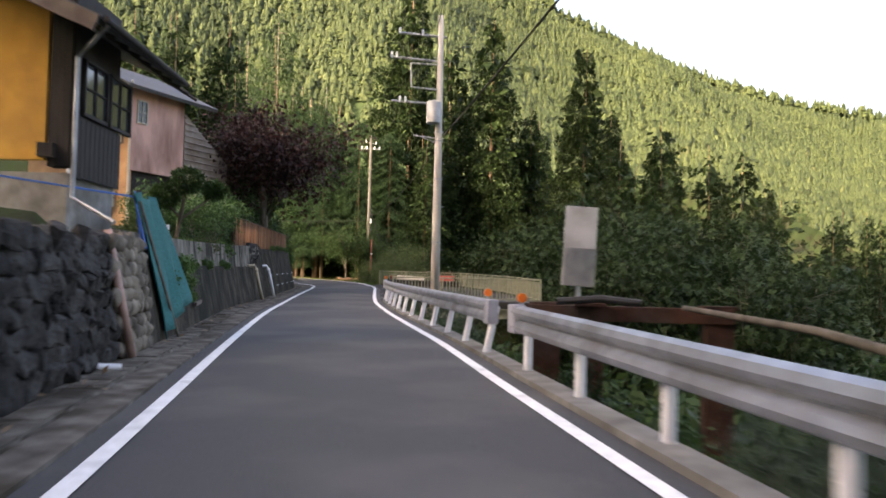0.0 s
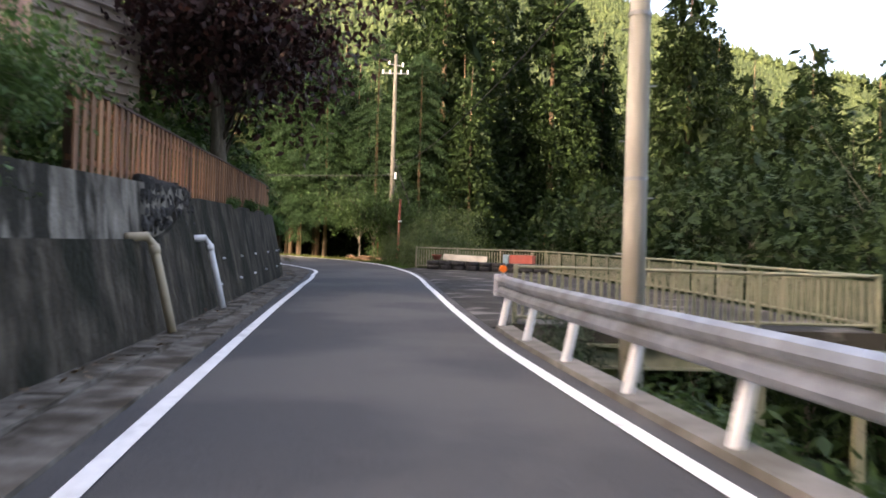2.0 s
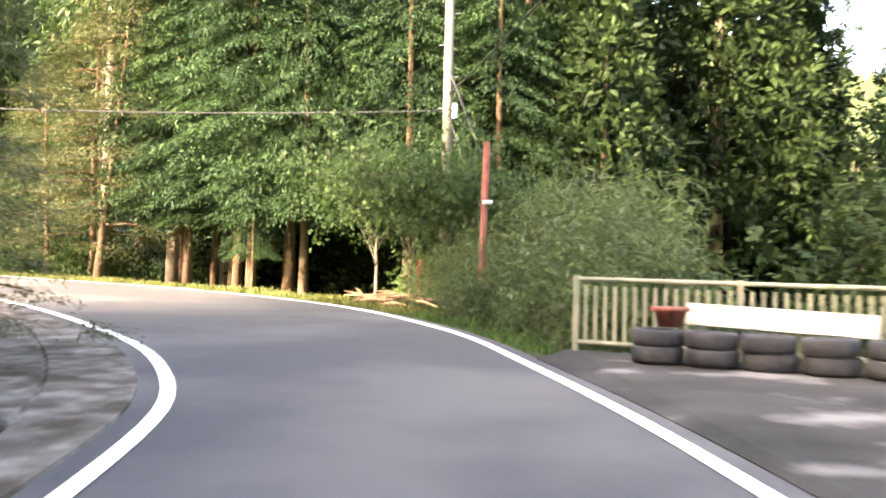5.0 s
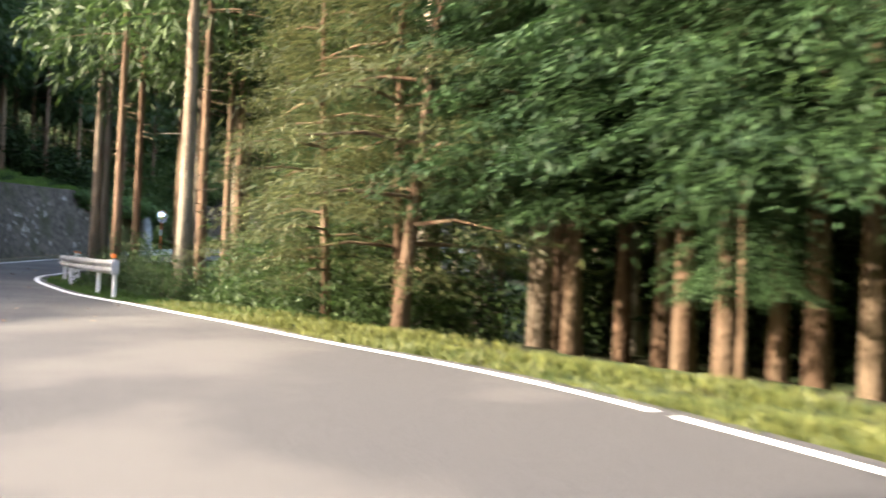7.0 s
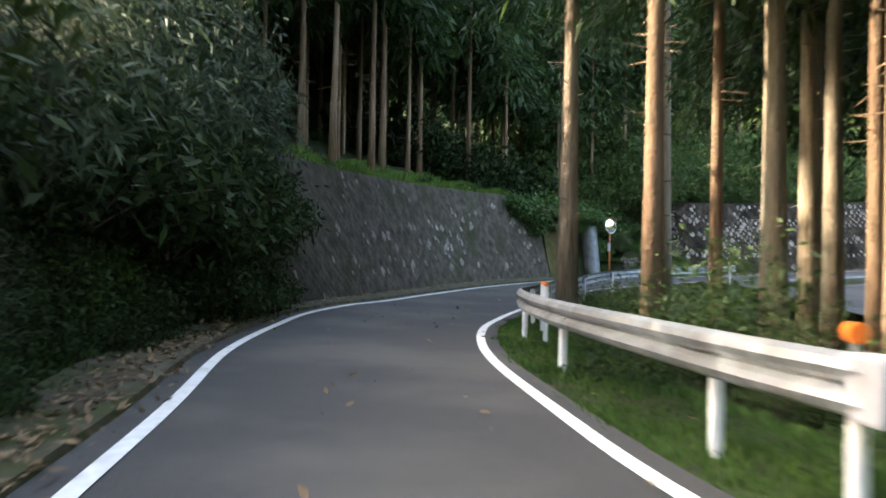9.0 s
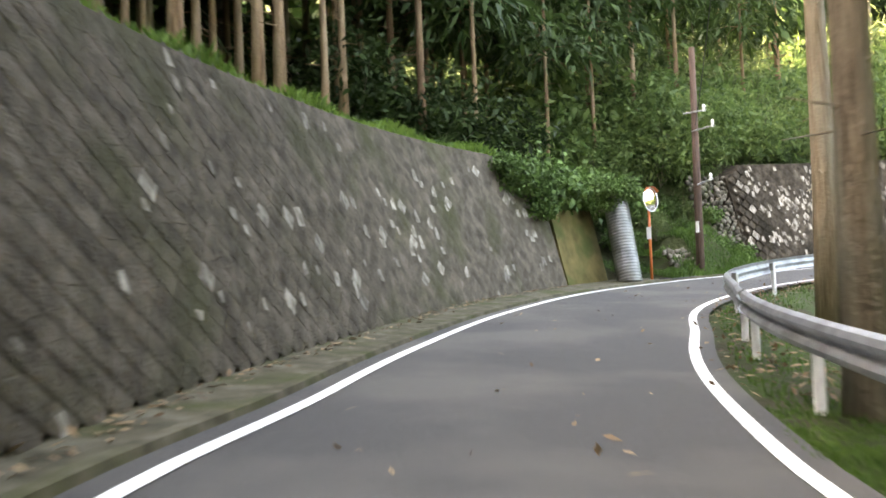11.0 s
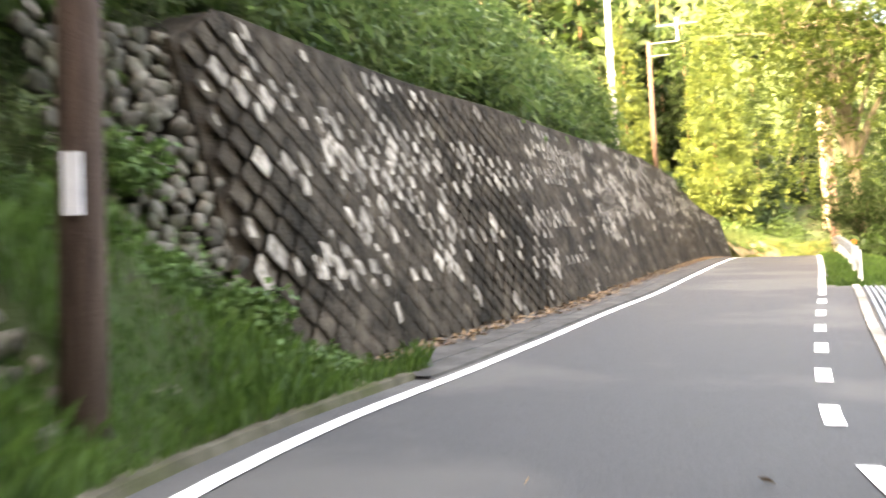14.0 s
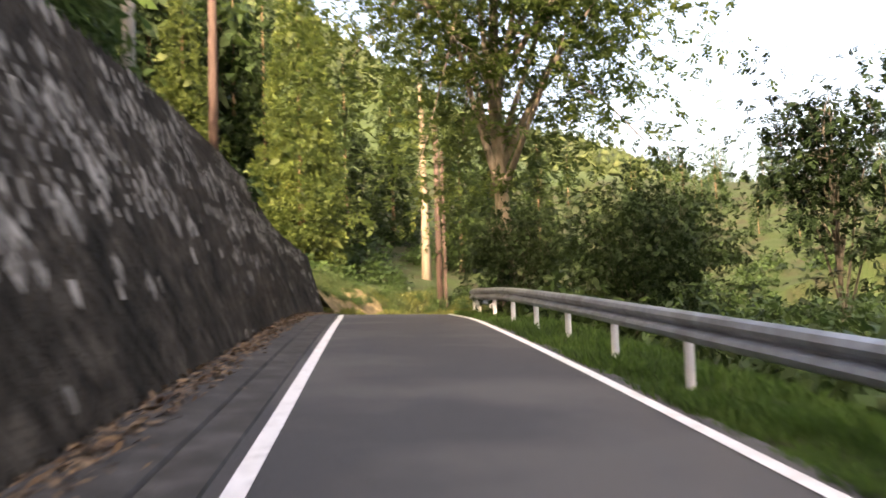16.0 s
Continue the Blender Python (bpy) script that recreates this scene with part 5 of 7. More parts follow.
DARK_WOOD = material("dark_board_wall", [(0.012, 0.009, 0.008), (0.03, 0.022, 0.018)], scale=4, rough=0.8, bump=0.4, bump_scale=25, stretch=(4, 4, 0.4))
ROOF = material("grey_roof_tile", [(0.05, 0.05, 0.052), (0.1, 0.1, 0.105)], scale=6, rough=0.6, bump=0.3, bump_scale=20, stain=(0.07, 0.065, 0.06), stain_scale=1)
EAVE = material("brown_eave_board", [(0.1, 0.075, 0.06), (0.17, 0.13, 0.1)], scale=4, rough=0.8, bump=0.3, bump_scale=20)
GLASS = bpy.data.materials.new("window_glass")
GLASS.use_nodes = True
GLASS.node_tree.nodes["Principled BSDF"].inputs["Base Color"].default_value = (0.03, 0.035, 0.04, 1)
GLASS.node_tree.nodes["Principled BSDF"].inputs["Roughness"].default_value = 0.06
SHUTTER = material("cream_shutter", [(0.5, 0.45, 0.36), (0.58, 0.53, 0.43)], scale=3, rough=0.6, bump=0.1)


def slab(points, thick):
    """A flat polygon given thickness downwards along its normal."""
    bm = bmesh.new()
    vs = [bm.verts.new(p) for p in points]
    f = bm.faces.new(vs)
    bm.normal_update()
    n = f.normal.copy()
    if n.z < 0:
        n = -n
    ext = bmesh.ops.extrude_face_region(bm, geom=[f])
    bmesh.ops.translate(bm, vec=-n * thick, verts=[v for v in ext["geom"] if isinstance(v, bmesh.types.BMVert)])
    bmesh.ops.recalc_face_normals(bm, faces=bm.faces)
    return bm


def window(parent, at, size, turn, frame_mat, bars=1, mat=None):
    """A window of frame, glazing bars and pane, facing local -y."""
    w, h = size
    m = Matrix.Translation(at) @ pose(0, 0, 0, 0, 0, turn)
    win = part("window", box((w, 0.02, h), turn=Matrix()), mat or GLASS, parent)
    win.matrix_basis = m
    bm = bmesh.new()
    for x, z, a, b in ((-w / 2, 0, 0.05, h + 0.05), (w / 2, 0, 0.05, h + 0.05), (0, h / 2, w + 0.05, 0.05), (0, -h / 2, w + 0.08, 0.06)):
        box((a, 0.07, b), (x, -0.02, z), bm=bm)
    for i in range(bars):
        box((0.03, 0.04, h), (-w / 2 + w * (i + 1) / (bars + 1), -0.02, 0), bm=bm)
    box((w, 0.03, 0.025), (0, -0.02, 0), bm=bm)
    part("frame", bm, frame_mat, win)
    return win


h1 = thing("house", "old house with ochre gable wall and dark boarded side", "house")
X0, X1, Y0, Y1, ZB = -12.9, -6.05, 13.7, 15.6, 2.25
part("foundation", box((X1 - X0, Y1 - Y0, 1.6), ((X0 + X1) / 2, (Y0 + Y1) / 2, ZB - 0.05)), CONCRETE, h1, "pale concrete base")
part("front_wall", box((X1 - X0 - 0.35, 0.14, 2.7), ((X0 + X1) / 2 - 0.2, Y0 + 0.05, ZB + 2.3)), OCHRE, h1, "ochre plaster wall")
gable = [(X0, Y0 + 0.06, ZB + 3.6), (X1 - 0.3, Y0 + 0.06, ZB + 3.0), ((X0 + X1) / 2, Y0 + 0.06, ZB + 4.75)]
part("gable_wall", slab([Vector(p) for p in gable], 0.1), OCHRE, h1)
part("corner_post", box((0.34, 0.3, 2.9), (X1 - 0.15, Y0 + 0.12, ZB + 2.3)), DARK_WOOD, h1, "dark timber corner")
side_wall = part("side_wall", box((0.12, Y1 - Y0, 2.9), (X1, (Y0 + Y1) / 2, ZB + 2.35)), DARK_WOOD, h1, "dark boarded side wall")
y = Y0 + 0.15
while y < Y1:
    part("board", box((0.03, 0.17, 1.0), (X1 + 0.075, y, ZB + 1.2)), DARK_WOOD, side_wall)
    y += 0.19
for k in range(2):
    window(h1, (X1 + 0.09, Y0 + 0.72 + 1.1 * k, ZB + 2.2), (0.95, 0.9), 90, DARK_WOOD, 1)
rx = (X0 + X1) / 2
ez, rzz = 5.35, 7.1
part("roof", slab([Vector((X1 + 0.75, Y0 - 0.75, ez)), Vector((X1 + 0.75, Y1 + 1.6, ez)), Vector((rx, Y1 + 1.6, rzz)), Vector((rx, Y0 - 0.75, rzz))], 0.14), ROOF, h1, "grey tiled roof slope")
part("roof", slab([Vector((X0 - 0.75, Y0 - 0.75, ez)), Vector((rx, Y0 - 0.75, rzz)), Vector((rx, Y1 + 1.6, rzz)), Vector((X0 - 0.75, Y1 + 1.6, ez))], 0.14), ROOF, h1, "grey tiled roof slope")
part("verge_board", slab([Vector((X1 + 0.72, Y0 - 0.78, ez - 0.02)), Vector((rx, Y0 - 0.78, rzz - 0.02)), Vector((rx, Y0 - 0.7, rzz - 0.02)), Vector((X1 + 0.72, Y0 - 0.7, ez - 0.02))], 0.24), EAVE, h1, "brown verge board")
part("gutter", tube([(X1 + 0.8, Y0 - 0.7, ez - 0.05), (X1 + 0.8, Y1 + 1.55, ez - 0.09)], 0.06, 10), DARK_WOOD, h1, "dark eaves gutter")
part("downpipe", tube([(X1 + 0.78, Y0 - 0.5, ez - 0.08), (X1 + 0.4, Y0 - 0.3, ez - 0.35), (X1 + 0.12, Y0 - 0.06, ez - 0.5), (X1 + 0.12, Y0 - 0.06, ZB + 0.35), (X1 + 0.9, Y0 - 0.3, ZB - 0.05)], 0.04, 10), STEEL, h1, "grey downpipe")
part("bracket_box", box((0.25, 0.2, 0.22), (X1 - 0.3, Y0 - 0.08, ZB + 1.1)), DARK_WOOD, h1)
# rafters under the eave
for k in range(10):
    y = Y0 - 0.6 + k * 0.58
    part("rafter", tube([(X1 + 0.68, y, ez - 0.16), (X1 - 0.1, y, ez + 0.3)], 0.035, 4), DARK_WOOD, h1)

h2 = thing("house", "two-storey house with orange front and salmon sheet side", "house")
C = Vector((-13.95, 37.7, 0))
D = Vector((-12.6, 40.85, 0))                          # far end of the road-side wall
along = (D - C).normalized()
inw = Vector((-along.y, along.x, 0))                  # away from the road
base2, eave2 = 3.2, 9.75
turn2 = math.degrees(math.atan2(-along.x, along.y))


def wall_box(a, b, z0, z1, mat, name, thick=0.16):
    mid = (a + b) / 2
    run = b - a
    return part(name, box((run.length, thick, z1 - z0), (mid.x, mid.y, (z0 + z1) / 2), 0, pose(0, 0, 0, 0, 0, math.degrees(math.atan2(run.y, run.x)))), mat, h2)


wall_box(C, D, 6.1, eave2, SALMON, "side_wall")
wall_box(C + inw * 0.25 + along * 0.2, D + inw * 0.25, base2, 6.1, DARK_WOOD, "lower_wall")
E2 = C + inw * 6.0
wall_box(C + along * 0.08, E2, base2, eave2 + 0.2, BEIGE, "front_wall")
wall_box(E2, D + inw * 6.0, base2, eave2, SALMON, "back_wall")
wall_box(D, D + inw * 6.0, base2, eave2, SALMON, "end_wall")
fn = -along
window(h2, C + along * 0.6 + Vector((0, 0, 8.75)) - inw * 0.09, (0.6, 1.0), turn2 + 90, SHUTTER, 1)
window(h2, C + inw * 1.0 + fn * 0.05 + Vector((0, 0, 8.3)), (1.3, 2.0), turn2, EAVE, 0, SHUTTER)
window(h2, C + inw * 2.9 + fn * 0.05 + Vector((0, 0, 8.2)), (1.7, 1.5), turn2, SHUTTER, 1)
window(h2, C + inw * 1.5 + fn * 0.05 + Vector((0, 0, 5.4)), (1.45, 1.7), turn2, EAVE, 1, BEIGE)
part("meter_box", box((0.5, 0.2, 0.7), C + inw * 0.9 + fn * 0.18 + Vector((0, 0, 4.8)), 0.02, pose(0, 0, 0, 0, 0, turn2)), SHUTTER, h2, "white meter box")
part("downpipe", tube([C + fn * 0.12 - inw * 0.1 + Vector((0, 0, base2)), C + fn * 0.12 - inw * 0.1 + Vector((0, 0, eave2 - 0.3)), C + fn * 0.7 - inw * 0.7 + Vector((0, 0, eave2 + 0.1))], 0.06, 10), SHUTTER, h2, "pale downpipe")
ridge = inw * 3.0
ov, up2 = 0.8, Vector((0, 0, 1))
a0, a1 = C + fn * 0.95 - inw * ov + up2 * (eave2 - 0.05), D + along * 1.6 - inw * ov + up2 * (eave2 - 0.05)
b0, b1 = C + fn * 0.95 + ridge + up2 * (eave2 + 1.7), D + along * 1.6 + ridge + up2 * (eave2 + 1.7)
c0, c1 = C + fn * 0.95 + inw * (6 + ov) + up2 * (eave2 - 0.05), D + along * 1.6 + inw * (6 + ov) + up2 * (eave2 - 0.05)
part("roof", slab([a0, a1, b1, b0], 0.16), ROOF, h2, "grey tiled roof slope")
part("roof", slab([c0, b0, b1, c1], 0.16), ROOF, h2, "grey tiled roof slope")
gab = [C + up2 * eave2, C + inw * 6 + up2 * eave2, C + ridge + up2 * (eave2 + 1.5)]
part("gable_wall", slab(gab, 0.12), BEIGE, h2)
# lean-to with a battened roof at the far end
LEAN = material("battened_sheet", [(0.3, 0.24, 0.2), (0.42, 0.35, 0.3)], scale=3, rough=0.7, bump=0.2, stain=(0.22, 0.16, 0.13), stain_scale=1.2)
p0, p1 = D - inw * 0.1 + up2 * 9.2, D + inw * 2.9 + up2 * 9.2
p2, p3 = D + along * 3.3 + inw * 2.9 + up2 * 7.2, D + along * 3.3 - inw * 0.1 + up2 * 7.2
lean = part("lean_to_roof", slab([p0, p1, p2, p3], 0.12), LEAN, h2, "battened sheet lean-to roof")
for k in range(12):
    u = (k + 0.5) / 12
    part("batten", tube([p0.lerp(p3, u) + up2 * 0.05, p1.lerp(p2, u) + up2 * 0.05], 0.05, 5), LEAN, lean)
side_pts = [p0 - inw * 0.02, p3 - inw * 0.02, D + along * 3.3 - inw * 0.12 + up2 * 4.55, D - inw * 0.12 + up2 * 4.55]
bm = bmesh.new()
f = bm.faces.new([bm.verts.new(p) for p in side_pts])
ext = bmesh.ops.extrude_face_region(bm, geom=[f])
bmesh.ops.translate(bm, vec=inw * 0.12, verts=[v for v in ext["geom"] if isinstance(v, bmesh.types.BMVert)])
bmesh.ops.recalc_face_normals(bm, faces=bm.faces)
cladding = part("lean_to_wall", bm, LEAN, h2)
for k in range(16):
    z = 4.7 + 0.29 * k
    reach = min(1.0, (9.2 - z) / 2.0)
    part("batten", tube([D - inw * 0.17 + up2 * z, D - inw * 0.17 + along * (3.25 * reach) + up2 * z], 0.035, 5), LEAN, cladding)

# ---- garden: net, canes, clipped shrub ----
NET = material("teal_netting", [(0.006, 0.09, 0.085), (0.015, 0.16, 0.15)], scale=30, rough=0.8, bump=0.5, bump_scale=60)
BLUE = material("blue_cane", [(0.03, 0.12, 0.42), (0.05, 0.17, 0.5)], rough=0.5, bump=0)
net = thing("garden_net", "teal netting draped over blue canes at the wall", "net")
verts, faces = [], []
for i in range(9):
    for j in range(15):
        u, v = i / 8, j / 14
        s = 15.3 + 1.6 * u + 0.08 * math.sin(9 * v + 5 * u)
        verts.append(on_road(s, -3.05 + 0.62 * v + 0.07 * math.sin(6 * u * 3 + 3 * v) + 0.15 * u, 2.55 * (1 - v * (0.98 - 0.25 * u)) + 0.05 * math.sin(12 * u)))
for i in range(8):
    for j in range(14):
        faces.append((i * 15 + j, (i + 1) * 15 + j, (i + 1) * 15 + j + 1, i * 15 + j + 1))
o = part("netting", (verts, faces), NET, net, smooth=True)
o.modifiers.new("thick", "SOLIDIFY").thickness = 0.012
part("cane", tube([on_road(15.1, -2.6, 0.0), on_road(15.4, -3.05, 2.6)], 0.018, 6), BLUE, net, "blue plastic cane")
part("cane", tube([on_road(15.4, -3.05, 2.5), on_road(13.3, -4.9, 2.65)], 0.018, 6), BLUE, net, "blue plastic cane")
part("cane", tube([on_road(15.4, -3.05, 2.5), on_road(15.0, -2.75, 1.6)], 0.018, 6), BLUE, net, "blue plastic cane")
part("stick", tube([on_road(15.9, -2.3, 0.05), on_road(15.1, -2.9, 2.4)], 0.025, 6), GREY_BARK, net, "grey wooden stick")
for x, y, h in ((-7.0, 21.6, 1.5), (-8.1, 19.3, 1.9), (-9.2, 20.8, 2.1), (-6.5, 19.2, 1.2)):
    ob = thing("garden_post", "white plastic garden post", "post", group="garden posts")
    g = on_ground(x, y, -0.2)
    part("shaft", tube([g, g + Vector((0.05, 0, h + 0.2))], 0.045, 8), WHITE, ob)
plank = thing("loose_plank", "weathered pale plank leaning at the wall's foot", "plank")
part("board", box((0.05, 0.85, 0.08), on_road(20.0, -2.5, 0.5), 0.005, pose(0, 0, 0, 3, 0, heading(20.0))), EAVE, plank)

TOPIARY = leaf_material("clipped_leaf", (0.016, 0.04, 0.01), (0.05, 0.095, 0.022), translucent=0.15)
topiary = thing("topiary_tree", "clipped garden pine with round cushions", "tree")
tops = [(-6.8, 22.6, 3.95, 0.38), (-7.45, 22.8, 3.55, 0.37), (-6.25, 23.2, 3.75, 0.24)]
pieces = [tube([on_ground(-7.25, 23.2, -0.2), (-7.15, 23.0, 2.5), (-6.95, 22.75, 3.2), (-6.8, 22.6, 3.9)], [0.07, 0.06, 0.05, 0.03], 7)]
pieces += [tube([(-7.0, 22.85, 2.95), (x, y, z - 0.15)], [0.04, 0.025], 6) for x, y, z, k in tops[1:]]
part("trunk", joined(*pieces), GREY_BARK, topiary)
rt = np.random.default_rng(8)
for x, y, z, k in tops:
    d = rt.normal(size=(520, 3))
    d /= np.linalg.norm(d, axis=1)[:, None]
    c = np.array([x, y, z]) + d * k * np.array([1, 1, 0.75]) * rt.uniform(0.8, 1, (520, 1))
    part("cushion", leaf_mesh("cushion", leaves(c, 5, 0.04, 0.1, 0.04, -0.2, 0.0, rt, d * 1.2), TOPIARY), None, topiary)

# ---- trees ----
CEDARS = [sugi("cedar%d" % i, 28, 4.7, 2.2, 11 + i, SUGI, BARK, clumps=820, per=30, leaf=(0.42, 0.17), clump=0.62) for i in range(3)]
CREST = [sugi("crest_cedar%d" % i, 28, 4.4, 1.0, 15 + i, SUNLIT_CREST_LEAF, BARK, clumps=760, per=30, leaf=(0.42, 0.16), clump=0.62) for i in range(2)]
MID = [sugi("mid_cedar%d" % i, 28, 4.6, 1.2, 21 + i, SUGI, BARK, clumps=430, per=16, leaf=(0.62, 0.26), clump=0.8, core=170) for i in range(2)]
# the first takes the darker bark, which stands in for shade on its trunk
TALL = [conifer("tall_cedar%d" % i, 27, 3.0, 10.0 + i, 31 + i, CEDAR, (RED_BARK, GREY_TRUNK, PALE_TRUNK)[i], tufts=190, per=15, base=(0.17, 0.22, 0.28)[i], leaf=(0.5, 0.12), spread=0.45, twigs=16) for i in range(3)]
THIN = [conifer("thin_cedar%d" % i, 20, 2.3, 7.5 + i, 41 + i, CEDAR, BARK, tufts=150, per=9, base=(0.12, 0.15)[i], leaf=(0.8, 0.18), spread=0.4, twigs=14) for i in range(2)]
BACK = [conifer("back_cedar%d" % i, 24, 3.6, 1.5, 45 + i, CEDAR, BARK, tufts=120, per=5, base=0.2, leaf=(1.9, 0.7), droop=0.5, spread=0.5, twigs=0) for i in range(2)]
SMALL = [conifer("small_cedar%d" % i, 13, 2.4, 0.8, 61 + i, CEDAR, BARK, tufts=190, per=8, base=0.14, leaf=(0.6, 0.17), droop=0.2, flat=0.1, spread=0.32, twigs=0) for i in range(2)]
CYPRESS = [tiered("cypress%d" % i, 15, 2.7, 3.3 + 0.3 * i, 51 + i, HINOKI, RED_BARK, 220, 180, (0.42, 0.26, 0.045), (0.16, 0.045), base=0.15, droop=0.55) for i in range(3)]
BROADS = [broadleaf("broad%d" % i, 12, 5.8, 71 + i, BROAD, GREY_BARK, base=0.14, clusters=800, per=7, limbs=10, leaf=(0.34, 0.075), spread=0.34, feather=6) for i in range(2)]
VALLEY = [broadleaf("valley_broad%d" % i, 12, 5.0, 75 + i, SHADED_VALLEY_LEAF, GREY_BARK, base=0.13, clusters=760, per=6, limbs=12, leaf=(0.46, 0.13), spread=0.42, clear=0.08, flat=0.5, feather=6, fill=0.5) for i in range(2)]
NARROW = broadleaf("narrow_broad", 12, 2.7, 79, SHADED_BROAD, GREY_BARK, base=0.13, clusters=430, per=6, limbs=14, leaf=(0.4, 0.11), spread=0.4, clear=0.1, flat=0.7, feather=6, fill=0.3)
BIG = broadleaf("big_broad", 18, 6.8, 81, ZELKOVA, PALE_BARK, limbs=13, clusters=1900, per=7, base=0.34, leaf=(0.4, 0.1), clear=0.2, spread=0.5, flat=0.85, droop=0.1, feather=6, fill=0.6)
PINES = tiered("pine", 9.5, 2.9, 1.5, 91, PINE, RED_BARK, 60, 300, (0.42, 0.42, 0.1), (0.17, 0.034), base=0.12, power=0.45, lean=0.1, droop=0.25, boughs=22)
GARDEN = [broadleaf("garden_tree%d" % i, 8.5, 4.2, 111 + i, IVY, PALE_BARK, base=0.2, clusters=200, per=22, limbs=8, leaf=(0.42, 0.2), spread=0.6, clear=0.15) for i in range(2)]
MAPLES = broadleaf("maple", 6.8, 2.3, 101, MAPLE, GREY_BARK, clusters=420, per=26, leaf=(0.18, 0.1), limbs=8)


def bush_meshes(name, mat, seed, radius=1.0, clusters=90, per=20, leaf=(0.2, 0.1), stems=9, squash=0.75, droop=0.25, spread=0.2):
    r = np.random.default_rng(seed)
    a, e = r.uniform(0, math.tau, clusters), np.arccos(r.uniform(0.0, 1, clusters))
    k = radius * r.uniform(0.45, 1, clusters) * (1 + 0.2 * np.sin(3 * a + seed))
    c = np.stack([np.cos(a) * np.sin(e) * k, np.sin(a) * np.sin(e) * k, np.cos(e) * k * squash * 1.5 + 0.1], 1)
    pieces = []
    for i in range(stems):
        x, y, z = c[i * (clusters // stems)]
        pieces.append(tube([(x * 0.1, y * 0.1, -0.25), (x * 0.5, y * 0.5, z * 0.6), (x, y, z)], [0.025, 0.018, 0.008], 4, False))
    v, f = joined(*pieces)
    return mesh_from(name + "_stems", v, f, GREY_BARK, True), leaf_mesh(name + "_leaves", leaves(c, per, spread * radius, leaf[0], leaf[1], droop, 0.2, r), mat)



BUSHES = [bush_meshes("bush%d" % i, BROAD, 200 + i, clusters=72 + 10 * i, per=16, leaf=(0.17, 0.075)) for i in range(3)]
DARK_BUSH = [bush_meshes("dark_bush%d" % i, CEDAR, 210 + i, leaf=(0.22, 0.07), clusters=72, per=16) for i in range(2)]
CANES = [bush_meshes("cane%d" % i, BAMBOO, 220 + i, leaf=(0.28, 0.04), clusters=80, per=16, squash=1.5, droop=0.6) for i in range(2)]
TALL_BUSH = [bush_meshes("tall_bush%d" % i, BROAD, 240 + i, radius=2.1, clusters=210, per=15, leaf=(0.26, 0.11), stems=14, spread=0.13) for i in range(2)]
# shrubs in the dark cedar leaf, which stands in for shade on the banks
TALL_DARK = [bush_meshes("tall_dark%d" % i, SUGI, 250 + i, radius=2.0, clusters=210, per=15, leaf=(0.26, 0.09), stems=14, spread=0.13) for i in range(2)]
SUNNY = [bush_meshes("sunny_bush%d" % i, SUN_TINTED_LEAF, 290 + i, radius=2.2, clusters=230, per=20, leaf=(0.29, 0.1), stems=14, spread=0.13, droop=0.35) for i in range(2)]
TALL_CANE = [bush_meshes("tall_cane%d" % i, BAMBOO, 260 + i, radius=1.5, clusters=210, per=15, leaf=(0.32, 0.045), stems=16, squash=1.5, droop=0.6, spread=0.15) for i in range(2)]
SHADE_BUSH = [bush_meshes("shade_bush%d" % i, SHADED_BROAD, 275 + i, clusters=90, per=18, leaf=(0.17, 0.075)) for i in range(2)]
SHADE_CANE = [bush_meshes("shade_cane%d" % i, SHADED_BAMBOO, 265 + i, radius=1.5, clusters=230, per=18, leaf=(0.26, 0.045), stems=16, squash=1.4, droop=0.6, spread=0.15) for i in range(2)]
LOW = [bush_meshes("low_bush%d" % i, BROAD if i else CEDAR, 270 + i, radius=1.2, clusters=50, per=10, leaf=(0.36, 0.16), stems=6, spread=0.22) for i in range(2)]
FINE = [bush_meshes("fine_bush%d" % i, CEDAR, 280 + i, radius=2.0, clusters=330, per=14, leaf=(0.15, 0.055), stems=16, spread=0.1) for i in range(2)]
IVIES = [bush_meshes("ivy%d" % i, IVY, 230 + i, leaf=(0.19, 0.15), clusters=110, per=16, droop=0.5, squash=0.6) for i in range(2)]

GARDEN_BUSH = [bush_meshes("garden_bush%d" % i, GARDEN_LEAF, 300 + i, clusters=(46, 60, 70)[i], per=20, leaf=((0.26, 0.05), (0.16, 0.07), (0.12, 0.09))[i], droop=(0.5, 0.2, 0.2)[i], spread=0.24) for i in range(3)]

random.seed(5)


def wood(x, y, meshes, kind, label, size=1.0, group="", up=-0.2, category="tree"):
    return plant(kind, random.choice(meshes) if isinstance(meshes, list) else meshes, label, category, on_ground(x, y, up), random.uniform(0, 360), size, group)


def beside(s, l, meshes, kind, label, size=1.0, group="", up=-0.15, category="shrub"):
    p = on_road(s, l)
    return wood(p.x, p.y, meshes, kind, label, size, group, up, category)


# tall cedars beyond the deck and down the valley
def crowned(x, y, top, meshes, kind, label, group):
    """A cedar whose tip reaches the height top."""
    g = float(ground_z([x], [y])[0]) - 0.3
    return wood(x, y, meshes, kind, label, (top - g) / 28, group, -0.3)


